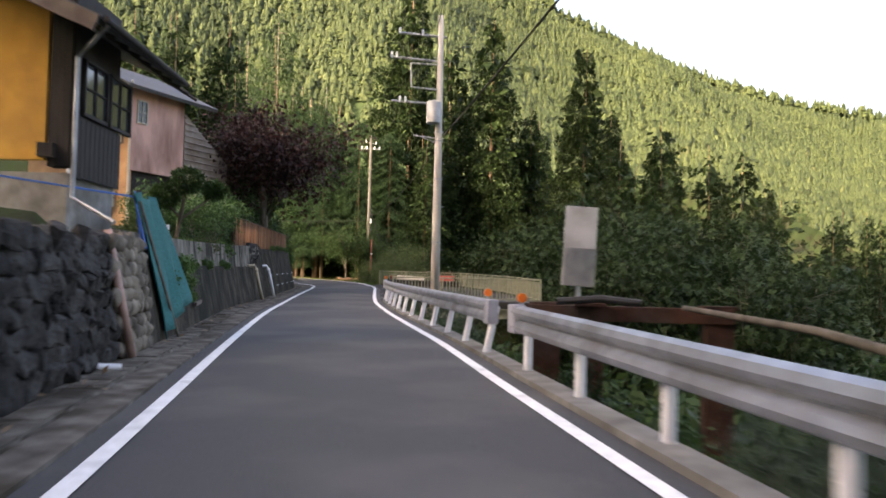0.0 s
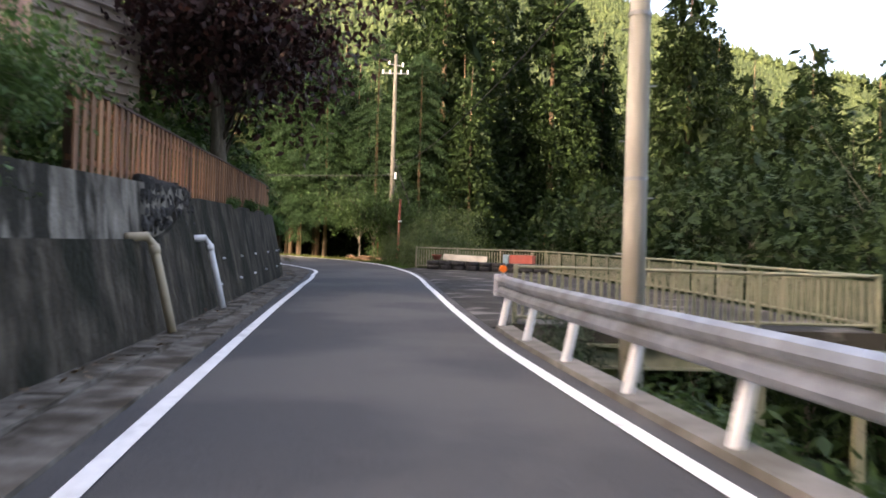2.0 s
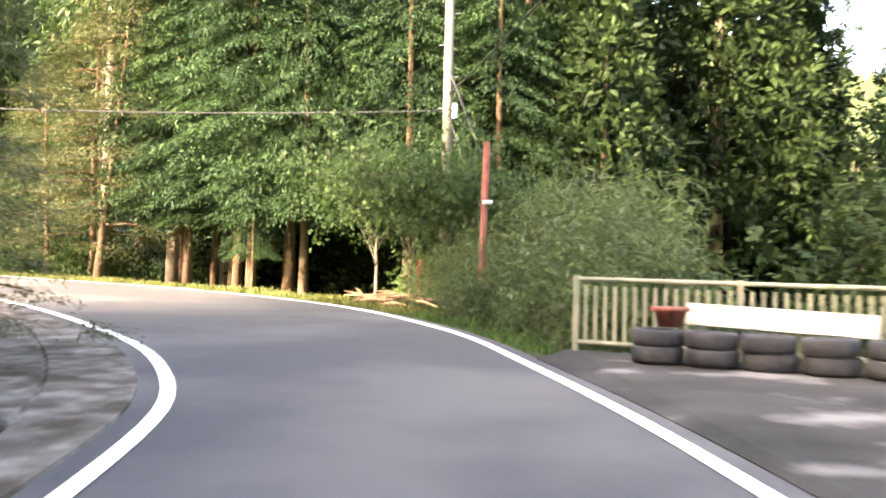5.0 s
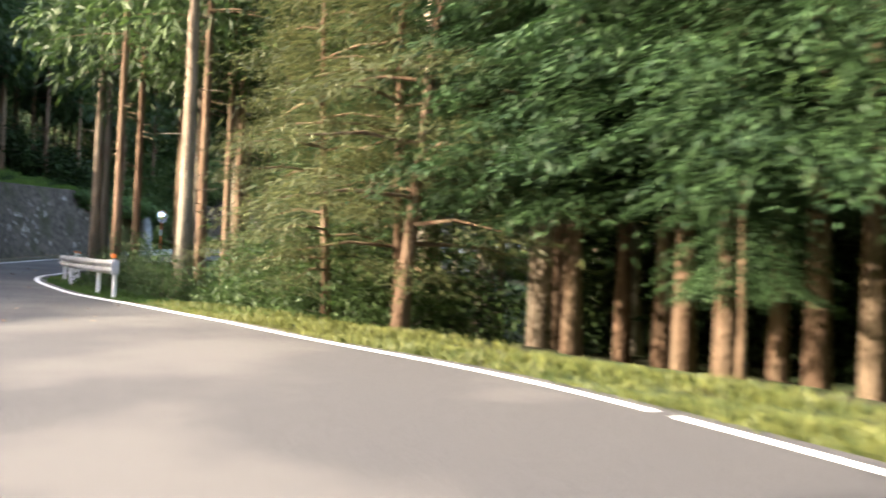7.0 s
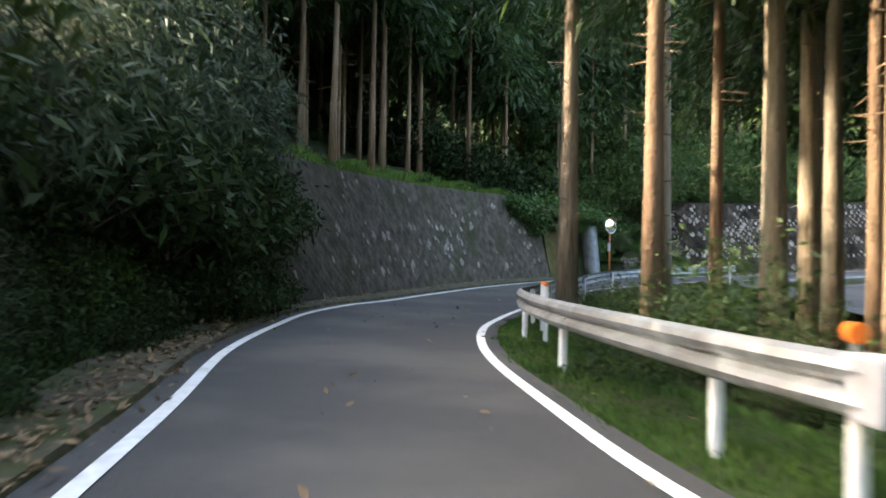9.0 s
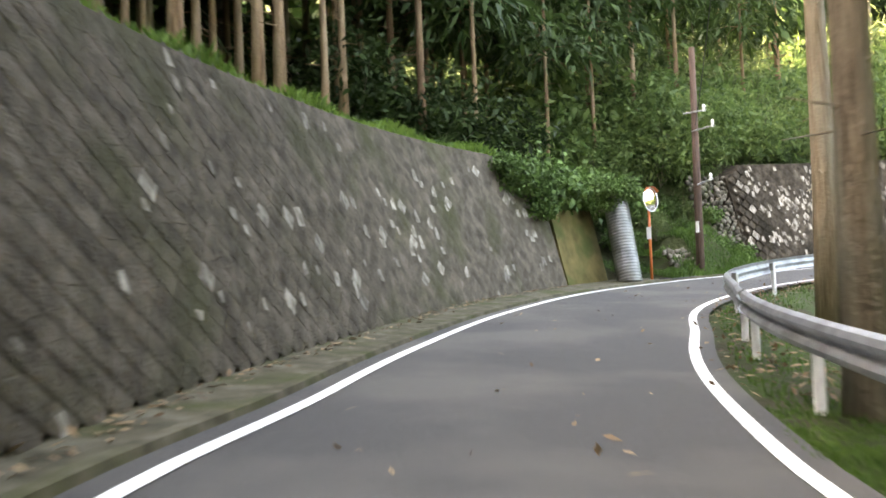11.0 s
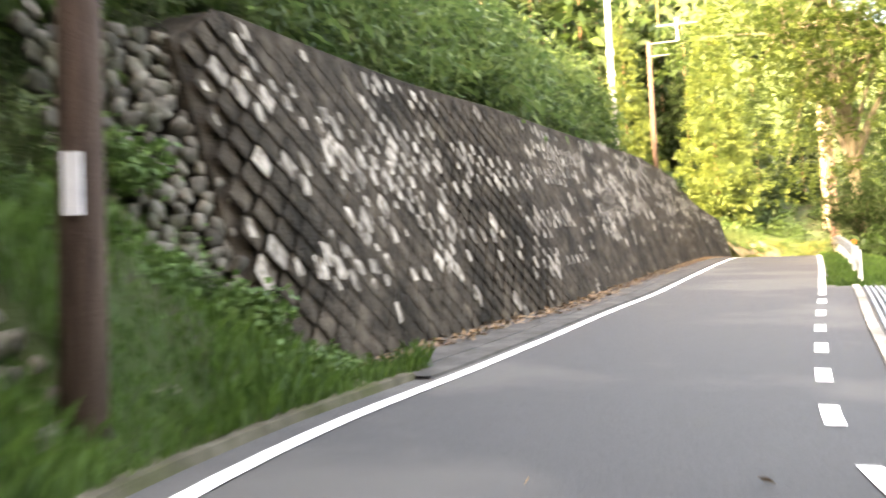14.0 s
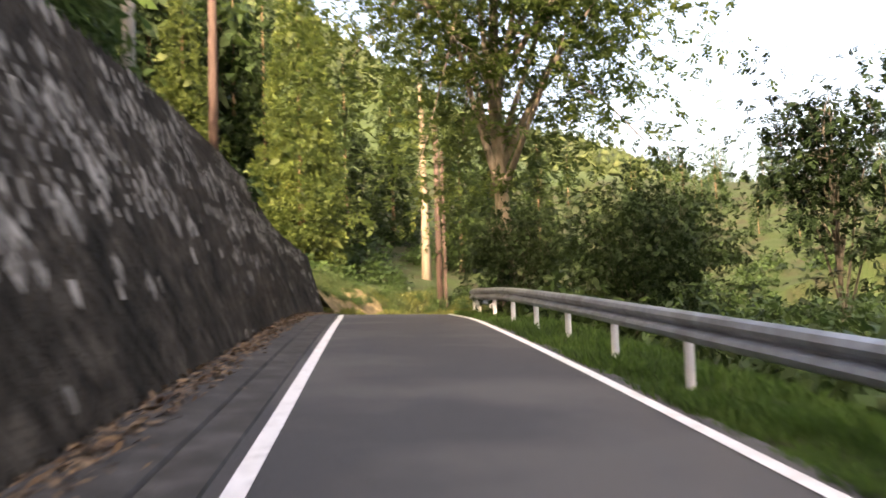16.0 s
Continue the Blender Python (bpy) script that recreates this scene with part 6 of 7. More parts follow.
for x, y, top in [(4.7, 88, 29.5), (-3.6, 84, 32), (0.5, 92, 27), (12.9, 80, 24.2), (16.2, 84, 19.5), (18.7, 73.5, 16.4), (15.0, 73.5, 14.5), (9.0, 90, 20.5)]:
    crowned(x, y, top, CEDARS, "cedar_tree", "tall dark green cedar with a dense drooping crown", "cedars")
for x, y, top in [(22.8, 73.5, 14.2), (24.6, 70.5, 13.2), (35, 77, 8.5), (11.4, 104, 22), (17.5, 98, 17), (33, 88, 13), (40, 86, 10), (46, 90, 9.5), (53, 88, 7), (31, 96, 15), (24, 92, 16), (60, 92, 7), (38, 99, 13),
                  (49, 99, 11), (66, 96, 7), (8.5, 92, 20), (42, 74, 5), (52, 78, 5), (30, 70, 5), (74, 90, 6)]:
    crowned(x, y, top, MID, "cedar_tree", "tall dark green cedar down the valley", "cedars")
for x, y, top in [(-15.5, 60, 20.5), (-18.2, 57, 19.5), (-21.5, 58.5, 20), (-13.8, 55.5, 15), (-25, 54, 19)]:
    crowned(x, y, top, MID, "cedar_tree", "dark green cedar above the garden fence", "garden cedars")
# front row at the bend: cypresses with bare reddish trunks
for s, l, k in [(80.6, 8.0, 0.95), (79.6, 7.5, 1.05), (79.9, 8.9, 0.95), (79.1, 9.0, 1.0), (77.9, 8.1, 1.05), (76.9, 7.7, 1.0), (76.6, 9.0, 1.1), (75.7, 8.6, 0.95), (81.9, 8.6, 1.0), (73.5, 10.5, 1.0), (72, 12.5, 0.95), (78.2, 10.6, 1.05)]:
    beside(s, l, CYPRESS, "cypress_tree", "cypress with a bare reddish trunk and flat green sprays", k, "roadside cypresses", category="tree")
beside(81.5, 5.3, PINES, "pine_tree", "leaning pine with olive needles at the road's edge", 1.1, category="tree")
beside(84.4, 5.4, PINES, "pine_tree", "young pine with olive needles beside the verge", 0.8, category="tree")
beside(83.2, 6.3, PINES, "pine_tree", "pine with olive needles among the cypresses", 1.0, category="tree")
wood(-7.4, 72.6, BROADS, "broadleaf_tree", "small leafy tree before the utility pole", 0.4)
wood(-6.2, 72.2, BROADS, "broadleaf_tree", "small leafy tree before the utility pole", 0.36)
plant("young_cypress", CYPRESS[0], "young cypress with low spreading sprays before the trunks", "tree", on_road(76.3, 7.2, 0.0), 70, 0.33, "young cypresses")
wood(-8.6, 76.3, BROADS, "broadleaf_tree", "small leafy tree at the edge of the thicket", 0.42)
for s, l, k in [(70.5, 15, 0.5), (72, 16.5, 0.55), (73.5, 14.5, 0.5), (75, 15.5, 0.55), (76.5, 13.5, 0.5), (78, 14.5, 0.55), (79.5, 13, 0.5), (81, 14, 0.55), (82.5, 13, 0.5), (84, 13.5, 0.5), (77, 17, 0.6), (80, 17, 0.6)]:
    beside(s, l, MID, "forest_cedar", "dark cedar deep in the forest", k, "forest cedars", category="tree")
# plantation on the outside of the bend
for x, y, i, k in [(-38.2, 92.5, 1, 0.9), (-35.7, 92.1, 0, 0.9), (-35.9, 94.6, 0, 0.9), (-34.2, 93.9, 2, 0.95), (-35.1, 97.1, 2, 1.0), (-28.1, 86, 1, 1.0), (-29.2, 88, 0, 0.9), (-31, 91.5, 0, 0.9),
                   (-29.4, 93.4, 1, 0.9), (-32.2, 93.7, 0, 0.95), (-42.7, 97.4, 1, 0.9), (-38.4, 101.5, 1, 0.95), (-33, 88.4, 0, 0.85), (-40.5, 105, 2, 0.9)]:
    plant("plantation_cedar", TALL[i], "tall plantation cedar with a bare straight trunk", "tree", on_ground(x, y, -0.2), 40 * i + x * 9, k, "plantation trees")
for x, y, k in [(-25.9, 87.6, 0.4), (-25.0, 89.2, 0.5), (-24.3, 86.6, 0.46), (-23.2, 88.0, 0.55), (-26.3, 90.6, 0.5), (-22.4, 86.2, 0.5)]:
    plant("young_cypress", CYPRESS[int(10 * k * 10) % 3], "young sunlit cypress branching down to the verge", "tree", on_ground(x, y, -0.2), 47 * x, k, "young cypresses")
placed = []
tries = np.random.default_rng(77)
for attempt in range(6000):
    if len(placed) >= 96:
        break
    x, y = tries.uniform(-49, 12), tries.uniform(71, 127)
    d = np.hypot(LINE[:, 0] - x, LINE[:, 1] - y)
    i = d.argmin()
    l = (x - LINE[i, 0]) * RIGHT[i, 0] + (y - LINE[i, 1]) * RIGHT[i, 1]
    if l < (7.8 if STATION[i] < 110 else 9.5) or d.min() < 7 or STATION[i] > 124 or STATION[i] < 70 or x > -14:
        continue
    if any(math.hypot(x - a, y - b) < 2.9 for a, b in placed):
        continue
    placed.append((x, y))
    wood(x, y, TALL, "plantation_cedar", "tall plantation cedar with a bare straight trunk", tries.uniform(0.75, 1.0), "plantation trees")
beside(126.2, 4.75, [TALL[2]], "roadside_cedar", "dark cedar trunk standing behind the guardrail", 1.0, category="tree")
# wood on the hill above the left walls
placed = []
for attempt in range(6000):
    if len(placed) >= 170:
        break
    s, l = tries.uniform(92, 178), -tries.uniform(6.0, 26)
    p = on_road(s, l)
    d = np.hypot(LINE[:, 0] - p.x, LINE[:, 1] - p.y).min()
    if d < abs(l) - 1.5 or d < 5.5 or (s < 97 and l > -10) or (103 < s < 131 and l > -7.2) or (s > 131 and l > -8.5):
        continue
    if (p.x - p.y > -133 and s < 112) or (-226 < p.x - p.y < -188 and p.y < 178):
        continue
    if any(math.hypot(p.x - a, p.y - b) < 2.0 for a, b in placed):
        continue
    placed.append((p.x, p.y))
    wood(p.x, p.y, THIN if l > -15 else TALL, "hillside_cedar", "slender cedar on the hillside above the wall", tries.uniform(0.8, 1.1), "hillside trees")
# denser forest behind, on both sides
placed = []
for attempt in range(6000):
    if len(placed) >= 230:
        break
    x, y = tries.uniform(-118, 8), tries.uniform(66, 215)
    d = np.hypot(LINE[:, 0] - x, LINE[:, 1] - y)
    i = d.argmin()
    l = (x - LINE[i, 0]) * RIGHT[i, 0] + (y - LINE[i, 1]) * RIGHT[i, 1]
    s = STATION[i]
    if l < 0 and (d.min() < 20 or d.min() > 60 or s < 95 or x - y > -134 or (-226 < x - y < -188 and y < 178) or (s > 160 and x > -34)):
        continue
    if l > 0 and (d.min() < 26 or d.min() > 70 or s > 100 or s < 62 or x > -12):
        continue
    if any(math.hypot(x - a, y - b) < 4.0 for a, b in placed):
        continue
    placed.append((x, y))
    wood(x, y, BACK, "forest_cedar", "dark cedar deep in the forest", tries.uniform(0.8, 1.15), "forest cedars", -0.3)
# cedars behind the houses
for x, y, k in [(-30, 30, 0.6), (-34, 34, 0.62), (-26, 33, 0.55)]:
    wood(x, y, MID, "cedar_tree", "dark green cedar behind the houses", k, "cedars behind houses")
wood(-13.0, 51.0, VALLEY, "broadleaf_tree", "dark leafy tree hanging over the timber fence", 0.62)
# broad trees of the valley side
for x, y, top in [(10.4, 48, 4.6), (11.2, 56, 7.2), (16.5, 43.5, 3.6), (8.6, 62, 6.6), (7.0, 68, 6.4), (14, 66, 9.0), (18, 60, 7.0), (21, 55, 5.0), (3.8, 69, 5.2)]:
    g = float(ground_z([x], [y])[0]) - 0.3
    wood(x, y, VALLEY, "broadleaf_tree", "leafy green broadleaf tree rising beside the deck", (top - g) / 12, "valley trees", -0.3)
wood(-9.5, 45.0, MAPLES, "maple_tree", "dark red-leaved maple in the garden", 1.36)
wood(-11.8, 61.2, PINES, "pine_tree", "small garden pine at the end of the fence", 0.5)
# far end of the road
wood(-33.2, 155.0, BIG, "zelkova_tree", "large spreading broadleaf tree with pale limbs", 1.0, up=-0.5)
for x, y, top, kit, what in [(-32.4, 149.2, 9.8, VALLEY, "dark leafy tree standing below the guardrail"), (-33.8, 153.2, 9.6, VALLEY, "dark leafy tree below the spreading crown"), (-29.5, 151.5, 10.6, VALLEY, "dark leafy tree standing below the guardrail"),
                             (-26.8, 155.5, 7.6, VALLEY, "leafy tree below the road's crest"), (-23.0, 150.0, 15.4, NARROW, "tall dark tree rising out of the valley"),
                             (-23, 162, 6.0, VALLEY, "leafy tree beyond the crest")]:
    g = float(ground_z([x], [y])[0]) - 0.4
    wood(x, y, kit, "broadleaf_tree", what, (top - g) / 12, up=-0.4)
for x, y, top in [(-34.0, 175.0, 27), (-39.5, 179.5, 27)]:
    crowned(x, y, top, CREST, "cedar_tree", "tall cedar at the crest, its leaves coloured as sunlit", "crest cedars")
wood(-25.2, 177.8, [TALL[2]], "roadside_cedar", "pale bare trunk lit by the sun at the crest", 0.9)
for x, y, k in [(-33, 186, 0.6), (-28, 184, 0.5), (-41, 182, 0.75), (-21, 181, 0.42), (-14, 182, 0.36), (-22, 190, 0.5),
                (-35, 190, 0.75), (-12, 192, 0.55), (-46, 186, 0.75)]:
    wood(x, y, MID, "cedar_tree", "sunlit cedar at the crest of the road", k, "crest cedars")

placed = []
for attempt in range(4000):                         # young cedars beyond the valley at the far end
    if len(placed) >= 95:
        break
    x, y = tries.uniform(5, 75), tries.uniform(132, 235)
    if np.hypot(LINE[:, 0] - x, LINE[:, 1] - y).min() < 14 or any(math.hypot(x - a, y - b) < 4.2 for a, b in placed):
        continue
    placed.append((x, y))
    wood(x, y, SMALL, "young_cedar", "young cedar on the slope beyond the valley", tries.uniform(0.35, 0.6), "young cedars", -0.2)

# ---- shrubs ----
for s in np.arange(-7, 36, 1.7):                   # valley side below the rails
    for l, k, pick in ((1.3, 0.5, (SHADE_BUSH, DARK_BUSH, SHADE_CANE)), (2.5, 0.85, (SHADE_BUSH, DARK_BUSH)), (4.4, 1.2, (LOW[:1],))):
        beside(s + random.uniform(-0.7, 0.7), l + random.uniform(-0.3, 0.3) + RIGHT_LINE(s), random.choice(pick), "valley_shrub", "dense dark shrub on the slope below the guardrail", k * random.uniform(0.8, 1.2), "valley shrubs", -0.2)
for i in range(60):                                 # far bank of the valley
    x, y = random.uniform(7.5, 38), random.uniform(10, 84)
    wood(x, y, LOW[:1], "valley_shrub", "dark shrub in the valley", random.uniform(1.6, 3.0), "valley shrubs", -0.4, "shrub")
for s in np.arange(63.0, 69.5, 0.75):              # cane thicket by the red pole
    for l in (1.4, 2.5, 3.8):
        beside(s + random.uniform(-0.3, 0.3), RIGHT_LINE(s) + l + random.uniform(-0.3, 0.3) + (0.8 if s > 67 else 0), random.choice([TALL_CANE, TALL_CANE, BUSHES]), "bamboo_grass", "clump of bamboo grass with thin upright canes", random.uniform(0.75, 1.1) * (0.72 if l > 2 else 0.5), "bamboo grass clumps")
for s, l, k in [(63.2, 4.6, 0.8), (64.2, 5.2, 0.95), (65.3, 4.8, 0.9), (66.4, 5.4, 1.0), (67.6, 5.6, 0.95), (68.6, 6.2, 0.85), (65.8, 6.8, 1.1), (67.4, 7.4, 1.1)]:
    beside(s, RIGHT_LINE(s) + l - 1.6, TALL_CANE, "bamboo_grass", "tall clump of bamboo grass with thin upright canes", k, "bamboo grass clumps")
for s, l, k in [(70.3, 10.2, 0.8), (71.7, 10.0, 0.75), (69.5, 11, 0.9), (72.5, 11, 0.9), (68.6, 11, 0.9)]:
    beside(s, l, TALL_BUSH, "hedge_shrub", "tall leafy shrub under the trees", k, "roadside shrubs")
for s, l, k in [(84.0, 6.6, 0.85), (85.2, 5.9, 0.9), (86.4, 5.6, 0.9), (87.6, 5.2, 0.8), (85.6, 7.4, 1.2), (83.6, 8, 1.0), (87, 6.8, 1.2), (88.8, 5.8, 0.85), (90.5, 5.4, 0.6), (93, 4.8, 0.4), (95.5, 4.8, 0.45), (98, 4.7, 0.4), (100.5, 5.4, 0.45)]:
    beside(s, l, FINE, "forest_shrub", "dark evergreen shrub at the forest's edge", k, "forest shrubs")
for s in np.arange(58.5, 104, 1.8):                # bank inside the first bend
    for l, k, pick in ((0.8, 0.42, (TALL_BUSH, TALL_DARK, BUSHES)), (2.0, 0.62, (TALL_BUSH, TALL_DARK, TALL_CANE)), (3.8, 1.1, (LOW,))):
        beside(s + random.uniform(-0.6, 0.6), -LEFT_FOOT(s) - l - random.uniform(0, 0.4), random.choice(pick), "bank_shrub", "dark shrub covering the steep bank", k * random.uniform(0.8, 1.2) * (0.5 if 62 < s < 85 else 1), "bank shrubs", -0.2)
for s in np.arange(86.5, 105, 0.9):                # thick growth over the shaded bank
    for l in (0.1, 1.1):
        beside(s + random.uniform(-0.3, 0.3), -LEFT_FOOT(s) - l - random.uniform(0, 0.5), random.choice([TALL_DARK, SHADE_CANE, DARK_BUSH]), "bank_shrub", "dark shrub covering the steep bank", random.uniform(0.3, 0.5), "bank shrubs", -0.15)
for s, l, k in [(90.5, -5.6, 1.0), (92, -5.8, 1.1), (94, -5.7, 1.2)]:
    p = on_road(s, l)
    plant("bank_shrub", random.choice(TALL_DARK), "tall dark shrub overhanging the bank", "shrub", on_ground(p.x, p.y, 0.3), random.uniform(0, 360), k, "bank shrubs")
for s, l, k in [(96.5, -6.0, 1.4), (99, -6.2, 1.3), (101, -6.0, 1.1)]:
    p = on_road(s, l)
    plant("bamboo_clump", random.choice(SHADE_CANE), "arching bamboo overhanging the bank", "bamboo", on_ground(p.x, p.y, 0.6), random.uniform(0, 360), k, "bamboo clumps")
for s, l, z, k, kit in [(102.5, 4.6, 1.4, 0.9, TALL_DARK), (104.0, 4.5, 1.5, 0.95, TALL_DARK), (105.4, 4.3, 1.5, 0.9, TALL_DARK), (106.8, 4.0, 1.6, 0.75, TALL_DARK), (108.0, 3.9, 2.0, 0.6, TALL_DARK),
                        (103.2, 4.0, 0.3, 0.6, TALL_DARK), (104.8, 3.9, 0.2, 0.6, TALL_DARK), (106.2, 3.7, 0.2, 0.5, TALL_DARK), (103.5, 5.4, 3.2, 1.2, SHADE_CANE), (105.5, 5.2, 3.4, 1.25, SHADE_CANE),
                        (107.5, 5.0, 3.6, 1.15, SHADE_CANE), (109.2, 4.9, 3.8, 0.9, SHADE_CANE), (101.5, 5.6, 2.8, 1.2, SHADE_CANE), (104.5, 6.8, 4.6, 1.5, SHADE_CANE), (107.0, 6.6, 5.0, 1.4, TALL_DARK),
                        (100.5, 5.4, 2.0, 1.1, TALL_DARK)]:
    plant("bank_shrub", random.choice(kit), "dark bamboo and evergreen growth hanging over the bank", "shrub", on_road(s, -l, z), random.uniform(0, 360), k, "bank shrubs")
for i in range(90):                                 # young growth behind the guardrail
    s = random.uniform(91, 114)
    beside(s, RIGHT_LINE(s) + random.uniform(2.0, 13), random.choice([FINE, BUSHES, IVIES, CANES]), "forest_shrub", "young green growth among the plantation trunks", random.uniform(0.5, 0.85), "forest shrubs")
for s in np.arange(103, 131, 1.2):                 # growth along the top of the lower block wall
    beside(s, -LEFT_FOOT(s) - 2.5 - random.uniform(0, 0.6), BUSHES, "wall_top_shrub", "light green growth along the wall's top", random.uniform(0.3, 0.5), "wall top growth", -0.1)
for s, l, up, k in [(129.4, 4.9, 3.4, 0.8), (130.2, 5.2, 3.4, 1.0), (131.2, 5.3, 3.1, 1.1), (132.2, 5.4, 3.0, 1.1), (133.2, 5.6, 3.2, 0.9), (134.2, 5.6, 2.9, 0.8), (131, 6.6, 3.6, 1.3), (133, 7.0, 3.6, 1.3), (135, 6.6, 3.2, 1.1), (136.6, 7.0, 3.0, 1.1), (130.4, 4.6, 2.6, 0.6), (133.3, 4.5, 3.4, 0.6), (133.9, 4.6, 3.3, 0.6), (132.6, 4.7, 3.2, 0.6), (129.0, 4.7, 3.9, 0.6), (133.4, 3.9, 3.0, 0.42), (133.8, 4.0, 2.75, 0.4), (132.8, 4.1, 2.8, 0.4), (133.4, 3.6, 3.35, 0.5), (132.9, 3.7, 3.3, 0.45), (133.9, 3.9, 3.2, 0.5)]:
    p = on_road(s, -l, up - 0.3)
    plant("ivy_bush", random.choice(IVIES), "glossy ivy tumbling over the culvert wall", "ivy", p, random.uniform(0, 360), k, "ivy")
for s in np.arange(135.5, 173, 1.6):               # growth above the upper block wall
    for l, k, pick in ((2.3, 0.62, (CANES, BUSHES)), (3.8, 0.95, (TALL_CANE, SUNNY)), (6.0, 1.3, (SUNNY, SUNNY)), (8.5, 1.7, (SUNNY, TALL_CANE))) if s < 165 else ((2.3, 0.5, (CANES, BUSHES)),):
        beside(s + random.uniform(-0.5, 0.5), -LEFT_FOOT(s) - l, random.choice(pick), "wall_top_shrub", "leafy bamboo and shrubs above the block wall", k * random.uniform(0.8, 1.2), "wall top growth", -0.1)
for s, l, k in [(136.2, -4.3, 0.35), (137.4, -4.4, 0.42), (138.8, -3.7, 0.38), (138.2, -4.9, 0.55), (139.5, -3.4, 0.3), (135.2, -4.6, 0.4), (136.9, -5.2, 0.6), (138.0, -5.6, 0.7), (139.0, -5.0, 0.6), (137.2, -6.2, 0.8), (135.8, -5.8, 0.7), (139.2, -4.2, 0.45), (138.6, -6.6, 0.9), (136.4, -4.8, 0.5), (140.0, -4.4, 0.4)]:
    beside(s, l, random.choice([IVIES, CANES, BUSHES]), "bank_shrub", "fresh green weeds at the foot of the stone bank", k, "bank weeds", 0.0)
for s, l, up, k in [(138.9, -3.0, 0, 0.4), (139.4, -2.8, 0, 0.35), (138.3, -3.5, 0, 0.5), (139.8, -2.6, 0, 0.28), (137.8, -3.8, 0.1, 0.5), (139.2, -3.3, 0.5, 0.45), (138.4, -3.8, 0.9, 0.5), (137.6, -4.4, 1.2, 0.6), (138.6, -4.3, 2.0, 0.5), (137.2, -4.0, 0.3, 0.5)]:
    plant("bank_shrub", random.choice(IVIES), "fresh green weeds over the stacked stones", "shrub", on_road(s, l, up), random.uniform(0, 360), k, "bank weeds")
for i in range(16):                                 # weeds over the earth bank
    s = random.uniform(184.4, 189.2)
    l = random.uniform(0.5, 2.2)
    plant("crest_shrub", random.choice(BUSHES + CANES), "sunlit weeds over the dry earth bank", "shrub", on_road(s, -LEFT_FOOT(s) - l, 0.3 + 0.45 * l), random.uniform(0, 360), random.uniform(0.2, 0.42), "crest shrubs")
for i in range(34):                                 # dry growth on the bank at the crest
    s = random.uniform(184, 203)
    beside(s, -random.uniform(2.6 if s > 188.5 else 3.8, 6.0), random.choice([BUSHES, CANES, DARK_BUSH]), "crest_shrub", "sunlit dry growth on the bank at the crest", random.uniform(0.35, 0.7), "crest shrubs", -0.1)
for i in range(190):                                # slopes round the crest
    x, y = random.uniform(-46, 0), random.uniform(148, 190)
    if np.hypot(LINE[:, 0] - x, LINE[:, 1] - y).min() > 3.9:
        wood(x, y, LOW, "crest_shrub", "sunlit leafy shrub on the slope at the crest", random.uniform(0.6, 1.2), "crest shrubs", -0.2, "shrub")
for i in range(80):                                 # slope below the far guardrail
    x, y = random.uniform(-38, 6), random.uniform(134, 168)
    if np.hypot(LINE[:, 0] - x, LINE[:, 1] - y).min() > 6.5:
        wood(x, y, LOW, "valley_shrub", "bright leafy shrub below the road", random.uniform(0.8, 1.5), "lower valley shrubs", -0.3, "shrub")
for i in range(70):                                 # valley side at the second bend
    s = random.uniform(108, 176)
    l = RIGHT_LINE(s) + random.uniform(4.0, 19)
    if 133 < s < 155 and l < 12:
        continue
    beside(s, l, random.choice([TALL_BUSH, BUSHES, LOW, LOW]), "valley_shrub", "bright leafy shrub below the road", random.uniform(0.6, 1.1), "lower valley shrubs", -0.3)
for i in range(44):                                 # thick growth high on the hill
    wood(random.uniform(-92, -60), random.uniform(108, 142), TALL_DARK, "undergrowth_shrub", "dark evergreen growth high on the wooded hill", random.uniform(1.1, 1.7), "undergrowth", -0.3, "shrub")
for i in range(150):                                # undergrowth on the wooded hill
    s = random.uniform(70, 180)
    p = on_road(s, -LEFT_FOOT(s) - random.uniform(4, 22))
    if np.hypot(LINE[:, 0] - p.x, LINE[:, 1] - p.y).min() > 5.5:
        wood(p.x, p.y, LOW, "undergrowth_shrub", "dark undergrowth below the hillside trees", random.uniform(0.5, 1.0), "undergrowth", -0.2, "shrub")
for i in range(80):                                 # undergrowth of the plantation
    s = random.uniform(86, 112)
    p = on_road(s, RIGHT_LINE(s) + random.uniform(6.5, 26))
    wood(p.x, p.y, LOW, "undergrowth_shrub", "dark undergrowth among the plantation trunks", random.uniform(0.4, 0.8), "undergrowth", -0.2, "shrub")


# ---- garden shrubs above the terrace wall ----
for s in np.arange(17.5, 32, 1.0):
    for l, z, k in ((0.8, 1.75, 0.4), (1.6, 1.95, 0.55), (2.6, 2.1, 0.62)) if s > 25 else ((0.8, 1.7, 0.3), (1.5, 1.8, 0.4)) if s > 22 else ((0.8, 1.7, 0.22),):
        p = on_road(s + random.uniform(-0.4, 0.4), -LEFT_FOOT(s) - l, z)
        plant("garden_shrub", random.choice(BUSHES[:1] + GARDEN_BUSH + IVIES[:1]), "untidy olive green garden shrub above the wall", "shrub", p, random.uniform(0, 360), k * random.uniform(0.75, 1.2), "garden shrubs")
for s, l, k in [(29, -5.2, 0.45), (33, -5.6, 0.5), (57.5, -4.6, 0.8), (55.5, -5.2, 0.9), (59.5, -4.8, 0.85), (52, -5.6, 1.0), (48, -6.2, 1.1), (44.5, -6.6, 1.1), (61, -6.5, 1.1), (40, -6.5, 0.9)]:
    beside(s, l, random.choice([TALL_BUSH, TALL_DARK, TALL_BUSH]), "garden_shrub", "tall garden shrub behind the fence", k, "garden shrubs", 0.0)


